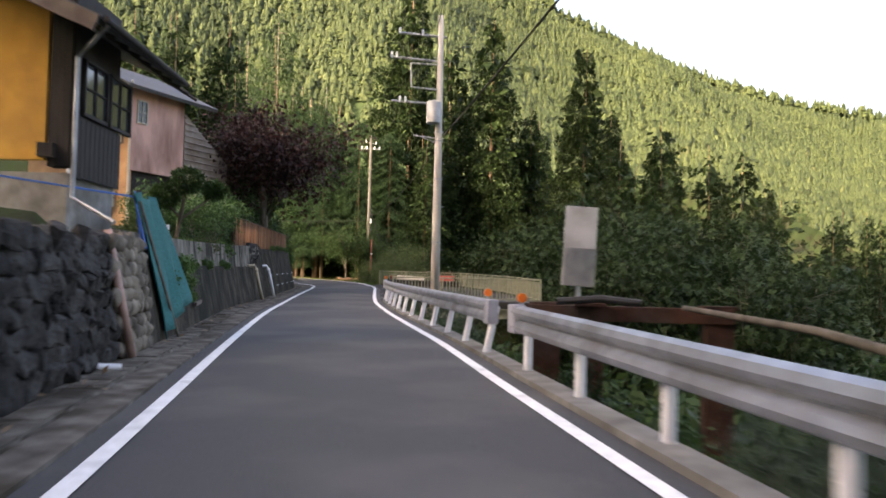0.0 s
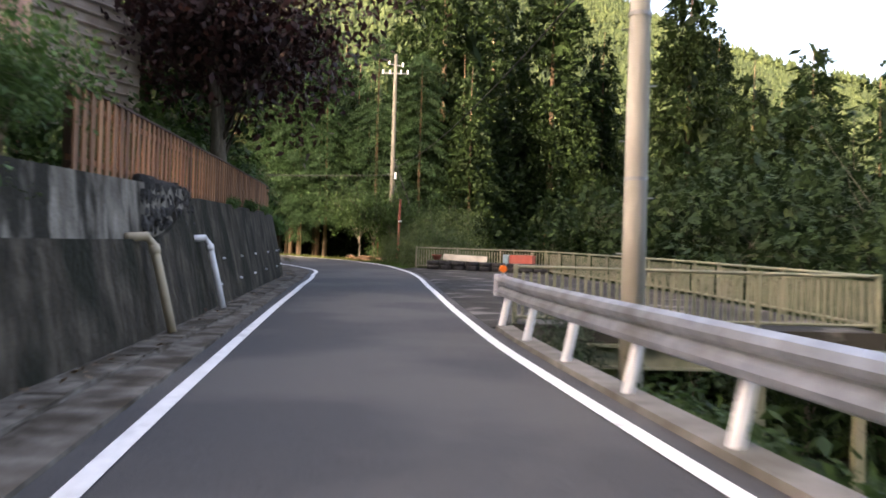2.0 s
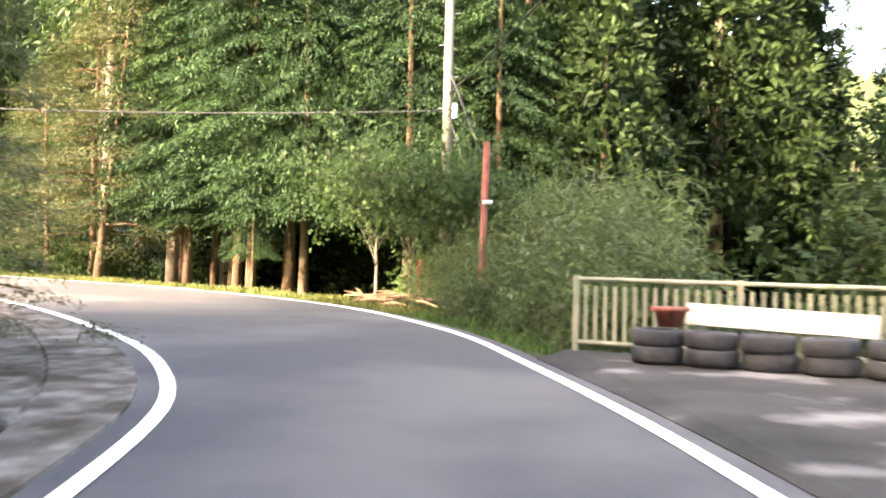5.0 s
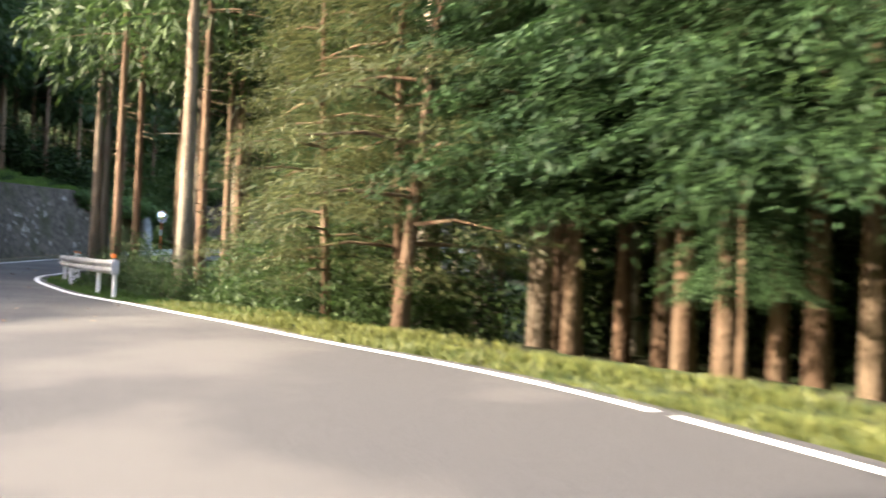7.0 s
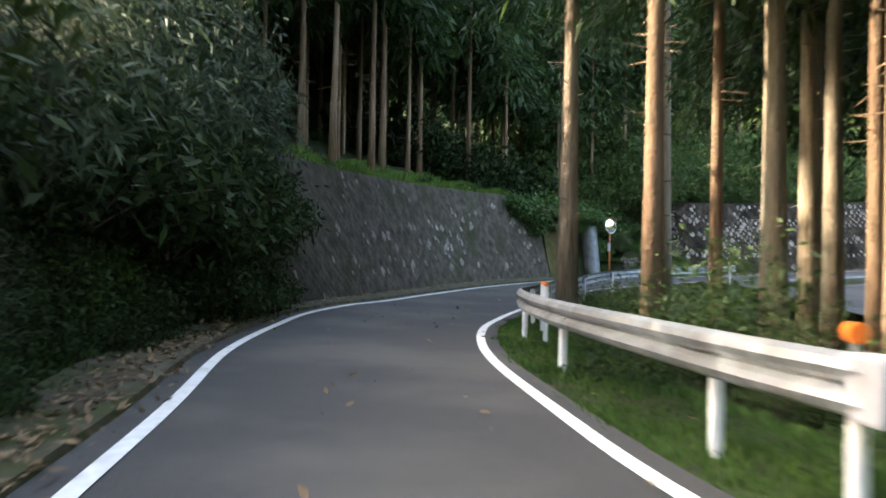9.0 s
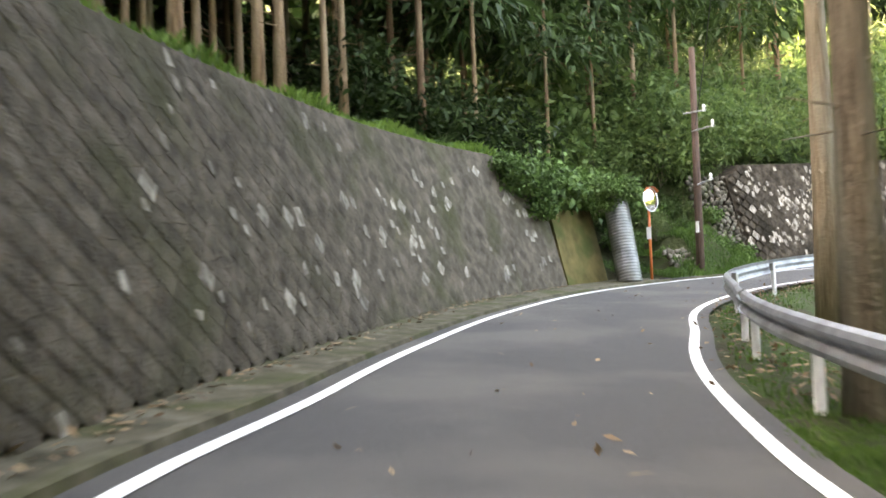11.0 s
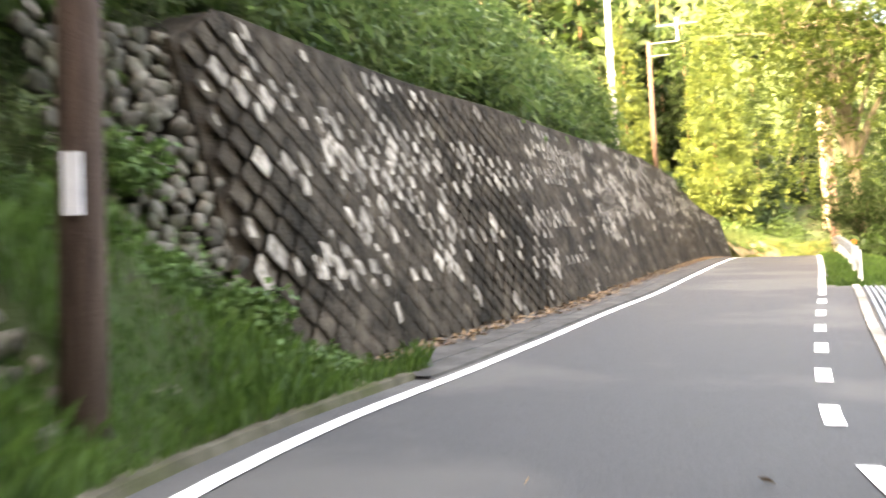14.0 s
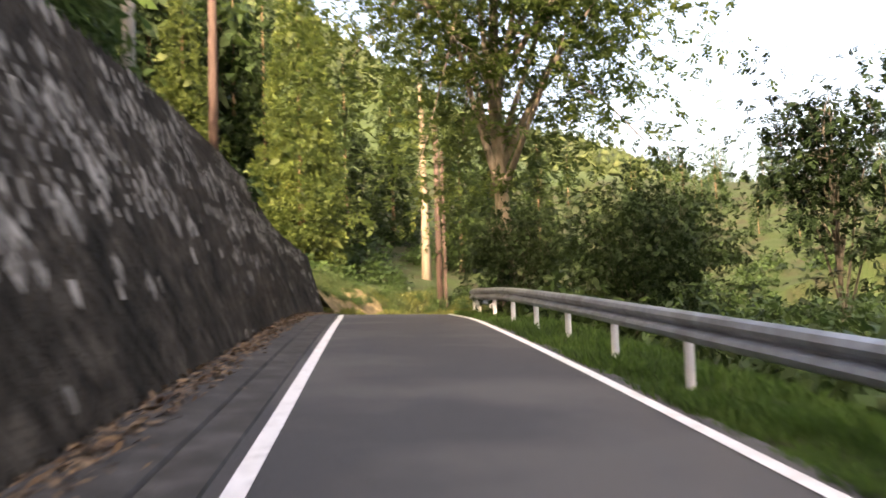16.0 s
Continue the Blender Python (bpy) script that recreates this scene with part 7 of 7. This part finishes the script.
for s, l, z, k in [(25.6, -4.6, 2.0, 0.2), (27.2, -3.8, 2.1, 0.2), (29.2, -4.3, 2.1, 0.26), (31.4, -4.3, 2.1, 0.27), (32.6, -3.9, 2.1, 0.22)]:
    plant("garden_tree", random.choice(GARDEN), "untrimmed light green garden tree with bare crooked limbs", "tree", on_road(s, l, z - 0.2), random.uniform(0, 360), k, "garden trees")
for s, z, k in [(18.6, 1.2, 0.3), (19.0, 0.9, 0.26), (19.3, 0.6, 0.2), (19.6, 1.25, 0.28), (16.8, 1.0, 0.25), (24, 1.3, 0.2), (28, 1.3, 0.22), (47.5, 2.2, 0.25), (51, 2.2, 0.22), (44, 2.15, 0.2), (57.5, 1.9, 0.35), (58.5, 1.6, 0.45)]:
    p = on_road(s, -LEFT_FOOT(s) - 0.24 * z - 0.05, z)
    plant("wall_weed", random.choice(IVIES), "small creeping weed on the stained wall", "weed", p, random.uniform(0, 360), k, "wall weeds")


# ---- grass ----
def grass(name, s0, s1, near, wide, density, height, label, mat=GRASS, seed=1, lift=0.0, level=None):
    r = np.random.default_rng(seed)
    n = int((s1 - s0) * wide * density)
    s = r.uniform(s0, s1, n)
    l = near(s) + wide * r.uniform(0, 1, n) ** 1.2 * np.sign(near(s))
    c = np.array([[np.interp(a, STATION, LINE[:, 0]) + np.interp(a, STATION, RIGHT[:, 0]) * b, np.interp(a, STATION, LINE[:, 1]) + np.interp(a, STATION, RIGHT[:, 1]) * b] for a, b in zip(s, l)])
    z = ground_z(c[:, 0], c[:, 1]) + lift
    if level is not None:                          # on the flat top of a wall
        z = np.interp(s, STATION, LINE[:, 2]) + cant(s, l) + level(s) - 0.02
    h = height * r.uniform(0.4, 1.3, n) * (0.7 + 0.3 * np.sin(s * 1.7 + l * 3))
    a = r.uniform(0, math.tau, n)
    tilt = r.uniform(0.05, 0.55, n)
    base = np.stack([c[:, 0], c[:, 1], z], 1)
    out = np.stack([np.cos(a), np.sin(a), np.zeros(n)], 1)
    side = np.stack([-np.sin(a), np.cos(a), np.zeros(n)], 1) * (0.006 + 0.007 * r.uniform(0, 1, n))[:, None]
    up = np.array([0, 0, 1.0])
    mid = base + up * (h * 0.6)[:, None] + out * (h * tilt * 0.35)[:, None]
    tip = base + up * (h * (1 - tilt * 0.3))[:, None] + out * (h * tilt)[:, None]
    v = np.stack([base - side, base + side, mid + side * 0.8, tip], 1)
    return tagged(new(name, leaf_mesh(name, v.reshape(-1, 3), mat)), label, "grass", kind="stuff")


GREEN_GRASS = leaf_material("green_grass", (0.03, 0.07, 0.014), (0.085, 0.16, 0.03), tip=(0.14, 0.2, 0.05))
BRIGHT_GRASS = leaf_material("bright_grass", (0.06, 0.12, 0.02), (0.15, 0.25, 0.045), tip=(0.22, 0.3, 0.08))
grass("verge_grass", 67.5, 88, lambda s: RIGHT_LINE(s) + 0.2, 2.2, 420, 0.17, "dry yellow-green grass on the verge of the bend", seed=2)
grass("verge_grass", 62.5, 68, lambda s: RIGHT_LINE(s) + 0.3, 1.2, 200, 0.22, "grass beside the bamboo thicket", GREEN_GRASS, seed=3)
grass("rail_grass", 85, 113, lambda s: RIGHT_LINE(s) + 0.2, 2.2, 420, 0.12, "low green plants under the guardrail", GREEN_GRASS, seed=4)
grass("rail_grass", 113, 136, lambda s: RIGHT_LINE(s) + 0.5, 1.4, 90, 0.13, "sparse green plants under the guardrail", GREEN_GRASS, seed=5)
grass("rail_grass", 153.8, 190, lambda s: RIGHT_LINE(s) + 0.16, 2.4, 480, 0.25, "green grass under the guardrail", GREEN_GRASS, seed=6)
grass("corner_grass", 134.4, 140.6, lambda s: LEFT_LINE(s) - 0.45, 3.2, 520, 0.34, "tall green grass at the foot of the stone bank", GREEN_GRASS, seed=7, lift=0.1)
grass("foot_weeds", 80, 104, lambda s: -LEFT_FOOT(s) + 0.25, 0.9, 90, 0.17, "weeds at the foot of the bank", GREEN_GRASS, seed=8)
grass("wall_top_grass", 104.6, 131, lambda s: -LEFT_FOOT(s) - 0.05 - 0.32 * LEFT_RISE(s) - 0.02, 0.65, 520, 0.36, "bright grass along the top of the block wall", BRIGHT_GRASS, seed=11, level=LEFT_RISE)
grass("wall_top_grass", 102, 131, lambda s: -LEFT_FOOT(s) - 2.1, 3.4, 160, 0.42, "bright grass on the slope above the block wall", BRIGHT_GRASS, seed=12)
grass("crest_grass", 174, 200, lambda s: RIGHT_LINE(s) + 0.4, 2.6, 60, 0.3, "dry grass at the crest", seed=9)
grass("crest_grass", 182.6, 202, lambda s: -LEFT_FOOT(s) + 0.5, 3.6, 260, 0.42, "dry grass at the crest", seed=10)


# ---- far forest on the mountain ----
def far_forest(count, rmin, rmax, b0, b1, seed, size=(8.0, 13.5)):
    r = np.random.default_rng(seed)
    rad = np.sqrt(r.uniform(rmin**2, rmax**2, count))
    bear = np.radians(r.uniform(b0, b1, count))
    x, y = rad * np.sin(bear), rad * np.cos(bear)
    far = np.min((x[:, None] - LINE[None, ::12, 0]) ** 2 + (y[:, None] - LINE[None, ::12, 1]) ** 2, axis=1)
    keep = far > np.where(y > 110, 92, 45) ** 2
    x, y = x[keep], y[keep]
    return x, y, ground_z(x, y), r.uniform(*size, len(x))


def skirts(x, y, z, h, seed, tiers=((0.0, 0.34, 0.5), (0.22, 0.29, 0.42), (0.46, 0.21, 0.34), (0.68, 0.125, 0.32)), sides=8):
    """Small conifers as jagged, drooping tiers round a stem: corners and triangles."""
    r = np.random.default_rng(seed)
    n = len(x)
    verts, tris, o = [], [], 0
    lean = r.normal(size=(n, 2)) * 0.03
    for foot, wide, tall in tiers:
        k = np.arange(sides) * math.tau / sides
        a = k[None, :] + r.uniform(0, 6, (n, 1))
        rad = h[:, None] * wide * r.uniform(0.4, 1.35, (n, sides))
        zz = z[:, None] + h[:, None] * (foot + r.uniform(-0.07, 0.05, (n, sides)))
        ring = np.stack([x[:, None] + np.cos(a) * rad, y[:, None] + np.sin(a) * rad, zz], -1)
        tip = np.stack([x + lean[:, 0] * h * (foot + tall), y + lean[:, 1] * h * (foot + tall), z + h * (foot + tall)], -1)[:, None]
        verts.append(np.concatenate([tip, ring], 1).reshape(-1, 3))
        b = o + np.arange(n)[:, None] * (sides + 1)
        i0, i1 = 1 + np.arange(sides), 1 + (np.arange(sides) + 1) % sides
        tris.append(np.stack([np.broadcast_to(b, (n, sides)), b + i0, b + i1], -1).reshape(-1, 3))
        o += n * (sides + 1)
    return np.vstack(verts), np.vstack(tris)


def tri_mesh(name, verts, tris, mat):
    me = bpy.data.meshes.new(name)
    me.vertices.add(len(verts))
    me.vertices.foreach_set("co", verts.astype(np.float32).ravel())
    me.loops.add(3 * len(tris))
    me.loops.foreach_set("vertex_index", tris.astype(np.int32).ravel())
    me.polygons.add(len(tris))
    me.polygons.foreach_set("loop_start", np.arange(0, 3 * len(tris), 3, dtype=np.int32))
    me.polygons.foreach_set("loop_total", np.full(len(tris), 3, np.int32))
    me.polygons.foreach_set("use_smooth", np.ones(len(tris), bool))
    me.materials.append(mat)
    me.update(calc_edges=True)
    return me


fx, fy, fz, fh = (np.concatenate(k) for k in zip(far_forest(9000, 100, 420, -42, 30, 8, (6.5, 10.5)), far_forest(27000, 60, 800, -42, 52, 3, (6.5, 10.5)), far_forest(3600, 690, 850, 4, 44, 6, (7, 12))))
fh = fh * np.clip(np.hypot(fx, fy) / 420, 0.5, 1)         # younger trees on the lower slopes
tagged(new("far_forest", tri_mesh("far_forest", *skirts(fx, fy, fz, fh, 4), FAR_LEAF)), "sunlit cedar forest covering the mountain", "forest", kind="stuff")

# ---- wall pieces: diamond blocks and stones ----
def worn(name, dark, tone):
    """The worn nose of a wall block: pale stone breaking through the dark skin in flecks."""
    return material(name, [dark, tuple(0.4 * a + 0.6 * b for a, b in zip(dark, tone)), tone], scale=8.0, rough=0.92, bump=0.6, bump_scale=45, detail=10, stain=dark, stain_scale=7.0, spec=0.2,
                    stain_lo=0.48, stain_hi=0.6, stretch=(1, 1, 0.6), island=0.35, per_object=0.3)


BLOCK_ONE = material("wall_block", [(0.042, 0.037, 0.029), (0.078, 0.068, 0.053), (0.112, 0.099, 0.08)], scale=3.0, spec=0.15, rough=0.95, bump=0.8, bump_scale=24, detail=9, stain=(0.045, 0.047, 0.024),
                     stain_scale=0.55, stain_lo=0.5, stain_hi=0.7, island=0.16, per_object=0.16, bump_dist=0.03)
BLOCK_TWO = material("upper_wall_block", [(0.019, 0.0152, 0.0112), (0.042, 0.034, 0.0253), (0.074, 0.0615, 0.0465)], scale=3.4, spec=0.12, rough=0.95, bump=0.8, bump_scale=24, detail=9, stain=(0.015, 0.0125, 0.009),
                     stain_scale=0.7, stain_lo=0.48, stain_hi=0.66, island=0.25, per_object=0.25, bump_dist=0.03)
WORN_ONE = worn("worn_block_nose", (0.11, 0.1, 0.08), (0.3, 0.285, 0.25))
WORN_TWO = worn("pale_block_nose", (0.065, 0.054, 0.042), (0.345, 0.31, 0.265))
H = 0.215                                            # half a block's diagonal


def block_verts(r, big):
    """A diamond block: edge, bevelled face and a split nose; big sets the size of the nose."""
    rim = [(-H, 0), (0, -H), (H, 0), (0, H)]
    v = [(x, 0.0085, z) for x, z in rim]
    v += [(x * 0.97 + r.uniform(-0.005, 0.005), 0.0105 + r.uniform(-0.002, 0.004), z * 0.97 + r.uniform(-0.005, 0.005)) for x, z in rim]
    ox, oz, tall = r.uniform(-0.03, 0.03), r.uniform(-0.03, 0.05), r.uniform(1.0, 1.55)
    for x, z in ((-0.4, -0.42), (0.4, -0.42), (0.4, 0.42), (-0.4, 0.42)):
        v.append((ox + H * big * (x + r.uniform(-0.16, 0.16)), 0.018 + r.uniform(-0.005, 0.008), oz + H * big * tall * (z + r.uniform(-0.16, 0.16))))
    return v


BLOCK_FACES = [(0, 1, 5, 4), (1, 2, 6, 5), (2, 3, 7, 6), (3, 0, 4, 7), (4, 5, 9, 8), (5, 6, 10, 9), (6, 7, 11, 10), (7, 4, 8, 11), (8, 9, 10, 11)]


def block_wall(wall, s0, s1, pick0, pick1, mat, pale, share, label):
    """Diamond blocks over a leaning wall; those between pick0 and pick1 are pieces of their own. share(s, w) is the part of them with worn noses."""
    r = np.random.default_rng(int(s0))
    shapes = []
    for k in range(12):
        me = mesh_from("block", block_verts(r, r.uniform(0.7, 1.15) if k < 6 else r.uniform(0.4, 0.62)), BLOCK_FACES, mat)
        me.materials.append(pale)
        for i in range(4 if k < 1 else 8, 9):
            me.polygons[i].material_index = 1 if k < 6 else 0
        shapes.append(me)
    rest_v, rest_f, kinds, single = [], [], [], 0
    row, w = 0, 0.10
    while w < 4.6:
        run = r.uniform(0.35, 1.7)
        s = s0 + (0 if row % 2 else H)
        while s < s1 - 0.1:
            if w * 0.952 < LEFT_RISE(s) - 0.08:
                p = on_road(s, -LEFT_FOOT(s) - 0.05 - 0.32 * w * 0.952, w * 0.952)
                # local +y faces the road
                q = on_road(s + 2 * H, -LEFT_FOOT(s + 2 * H) - 0.05 - 0.32 * w * 0.952, w * 0.952)
                m = Matrix.Translation(p) @ pose(0, 0, 0, 0, 0, heading(s) - 90) @ Matrix.Rotation(math.atan(0.32), 4, "X") @ Matrix.Diagonal(((q - p).length / (2 * H), 1, 1, 1))
                clump = 0.35 + 1.5 * noise.noise(Vector((s * 0.36, w * 2.3, s0))) + 0.8 * noise.noise(Vector((s * 1.3, w * 3.6, s0 + 7)))
                light = r.uniform(0, 1) < share(s, w) * max(0.03, clump) * 2.1 * run
                if pick0 < s < pick1 and single < 300:
                    ob = part("block", shapes[r.integers(0, 6) + (0 if light else 6)], None, wall)
                    ob.matrix_basis = m
                    single += 1
                else:
                    o = len(rest_v)
                    rest_v += [m @ Vector(v) for v in block_verts(r, r.uniform(0.5, 1.3) if light else r.uniform(0.4, 0.62))]
                    rest_f += [tuple(i + o for i in f) for f in BLOCK_FACES]
                    kinds += [0] * 4 + [1 if light and r.uniform(0, 1) < 0.25 else 0] * 4 + [1 if light else 0]
            s += 2 * H
        w += H
        row += 1
    field = mesh_from("block_field", rest_v, rest_f, mat)
    field.materials.append(pale)
    field.polygons.foreach_set("material_index", np.array(kinds, np.int32))
    tagged(part("block_field", field, None, wall), label, kind="stuff")
    wall.data.materials[0] = mat


block_wall(wall_lower, 104.73, 130.8, 120, 126, BLOCK_ONE, WORN_ONE, lambda s, w: 0.09 + 0.16 * (s > 127), "remaining diamond-laid blocks of the wall")
# before 157 m, extra pale noses low down stand in for brighter light
block_wall(wall_upper, 139.72, 182.8, 147, 153, BLOCK_TWO, WORN_TWO, lambda s, w: float(np.interp(w, [0, 1.0, 1.7, 2.3, 3.6, 4.2], [0.05, 0.1, 0.3, 1.0, 1.1, 0.6])) * (1.0 if w > 2.2 or s > 157 else 3.0), "remaining diamond-laid blocks with pale worn faces")


def stone_mesh(name, seed, mat, jag=0.16, square=1.0, soft=True):
    r = np.random.default_rng(seed)
    bm = bmesh.new()
    bmesh.ops.create_icosphere(bm, subdivisions=2, radius=0.5)
    for v in bm.verts:
        d = v.co.normalized()
        d = Vector([math.copysign(abs(k) ** square, k) for k in d])
        v.co = d * 0.5 * (0.78 + 0.22 * square)
        n3 = noise.noise(v.co * 2.2 + Vector((seed * 3.1, 0, seed)))
        v.co *= 1 + jag * n3 + r.uniform(-0.008, 0.008)
    me = bpy.data.meshes.new(name)
    bm.to_mesh(me)
    bm.free()
    me.materials.append(mat)
    me.polygons.foreach_set("use_smooth", [soft] * len(me.polygons))
    return me


COBBLE = material("pale_cobble", [(0.11, 0.09, 0.066), (0.28, 0.24, 0.19)], scale=3.5, rough=0.9, bump=0.5, bump_scale=25, stain=(0.08, 0.07, 0.055), stain_scale=2.2, per_object=0.4)
DARK_STONE = material("dark_stone", [(0.014, 0.013, 0.012), (0.05, 0.047, 0.043)], scale=7, rough=0.9, bump=0.9, bump_scale=14, bump_dist=0.05, stain=(0.1, 0.095, 0.09), stain_scale=1.8, stain_lo=0.6, stain_hi=0.75, per_object=0.5)
ROUND = [stone_mesh("stone", 300 + i, COBBLE, 0.3, 0.8) for i in range(5)]
RUBBLE_STONE = material("grey_rubble", [(0.05, 0.044, 0.035), (0.17, 0.155, 0.13)], scale=5, rough=0.92, bump=0.7, bump_scale=25, stain=(0.045, 0.048, 0.025), stain_scale=2.2, per_object=0.5)
RUBBLE = [stone_mesh("stone", 320 + i, RUBBLE_STONE, 0.5, 0.7) for i in range(5)]
ROUGH = [stone_mesh("stone", 310 + i, DARK_STONE, 0.6, 0.5, False) for i in range(5)]


def stones(parent, s0, s1, z0, z1, face, shapes, size, proud=0.0, seed=1, wide=1.25):
    r = np.random.default_rng(seed)
    z, row = z0 + size * 0.45, 0
    while z < z1:
        s = s0 + (size * 0.5 if row % 2 else 0) + size * 0.5
        while s < s1:
            k = size * r.uniform(0.85, 1.2)
            p = on_road(s + r.uniform(-0.04, 0.04), face(s, z) + proud, z + r.uniform(-0.04, 0.04))
            ob = part("stone", shapes[r.integers(0, len(shapes))], None, parent)
            ob.matrix_basis = Matrix.Translation(p) @ pose(0, 0, 0, r.uniform(-25, 25), r.uniform(-25, 25), heading(s) + r.uniform(-20, 20)) @ Matrix.Diagonal((k * 0.6, k * wide, k * 0.95, 1))
            s += size * wide * r.uniform(0.7, 0.86)
        z += size * 0.7
        row += 1


wall_named = {o.name: o for o in scene.objects if o.name.startswith("wall_")}
stones(wall_named["wall_stone"], 0.5, 12.2, 0.0, 1.75, lambda s, z: -LEFT_FOOT(s) - 0.12 * z - 0.05, ROUGH, 0.34, -0.06, seed=2)
stones(wall_named["wall_cobble"], 12.2, 14.3, 0.0, 1.75, lambda s, z: -LEFT_FOOT(s) - 0.12 * z - 0.05, ROUND, 0.27, seed=3)
rubble = tagged(thing("rubble_wall", "rough dark rubble stones above the drain pipes", "rubble wall"), kind="structure")
stones(rubble, 35.2, 38.8, 1.4, 2.2, lambda s, z: -LEFT_FOOT(s) - 0.5 - 0.15 * (z - 1.5), ROUGH, 0.3, seed=4)
rubble = tagged(thing("rubble_bank", "dry-stacked round stones on the bank beside the wall", "rubble bank"), kind="structure")
stones(rubble, 138.3, 139.75, 0.5, 3.7, lambda s, z: -LEFT_FOOT(s) - 0.16 - 0.33 * z, RUBBLE, 0.21, -0.03, seed=5)
stones(rubble, 135.2, 138.6, 0.1, 1.0, lambda s, z: -2.75 - 0.9 * z, RUBBLE, 0.24, seed=6)

# ---- dead leaves along the gutters ----
LITTER = leaf_material("dead_leaf", (0.065, 0.035, 0.018), (0.3, 0.2, 0.11), translucent=0.1, patch=2.0)


def litter(s0, s1, l_of, spread, count, seed):
    r = np.random.default_rng(seed)
    s = r.uniform(s0, s1, count)
    l = l_of(s) + r.normal(size=count) * spread
    c = np.array([on_road(a, b, 0.05) for a, b in zip(s, l)])
    v = leaves(c, 1, 0.015, 0.13, 0.05, 0.0, 0.95, r)
    tagged(new("leaf_litter", leaf_mesh("leaf_litter", v, LITTER)), "dry brown leaves fallen along the gutter", "leaf litter", kind="stuff")


litter(83, 104, lambda s: LEFT_LINE(s) - 0.75, 0.28, 1700, 1)
litter(104, 131, lambda s: -LEFT_FOOT(s) + 0.18, 0.1, 500, 2)
litter(140, 183, lambda s: -LEFT_FOOT(s) + 0.14, 0.14, 4200, 3)
litter(2, 58, lambda s: -LEFT_FOOT(s) + 0.12, 0.12, 420, 4)
litter(83, 137, lambda s: 0.3 + 0 * s, 1.2, 160, 5)
litter(113, 136, lambda s: RIGHT_LINE(s) + 0.9, 0.4, 700, 6)

# ---- cover slabs of the gutter along the first wall ----
SLAB = material("gutter_slab", [(0.05, 0.043, 0.034), (0.11, 0.097, 0.078), (0.18, 0.165, 0.14)], scale=4, rough=0.95, bump=0.7, bump_scale=24, stain=(0.04, 0.032, 0.02), stain_scale=1.5, stain_lo=0.47, stain_hi=0.62, per_object=0.25)
gutters = [o for o in scene.objects if o.name.startswith("gutter") and o.type == "MESH" and not o.parent]
first_gutter = min(gutters, key=lambda o: o.data.vertices[0].co.y)
r = np.random.default_rng(12)
for s in np.arange(-3, 59, 0.62):
    verts = []
    z = 0.05 + r.uniform(-0.008, 0.01)
    for l, h in ((-LEFT_FOOT(s) + 0.03, -0.02), (-LEFT_FOOT(s) + 0.035, z), (-LEFT_FOOT(s) + 0.385, z - 0.006), (-LEFT_FOOT(s) + 0.39, -0.02)):
        verts += [on_road(s, l, h), on_road(s + 0.6, l, h)]
    part("slab", (verts, [(0, 1, 3, 2), (2, 3, 5, 4), (4, 5, 7, 6), (0, 2, 4, 6), (1, 7, 5, 3)]), SLAB, first_gutter)
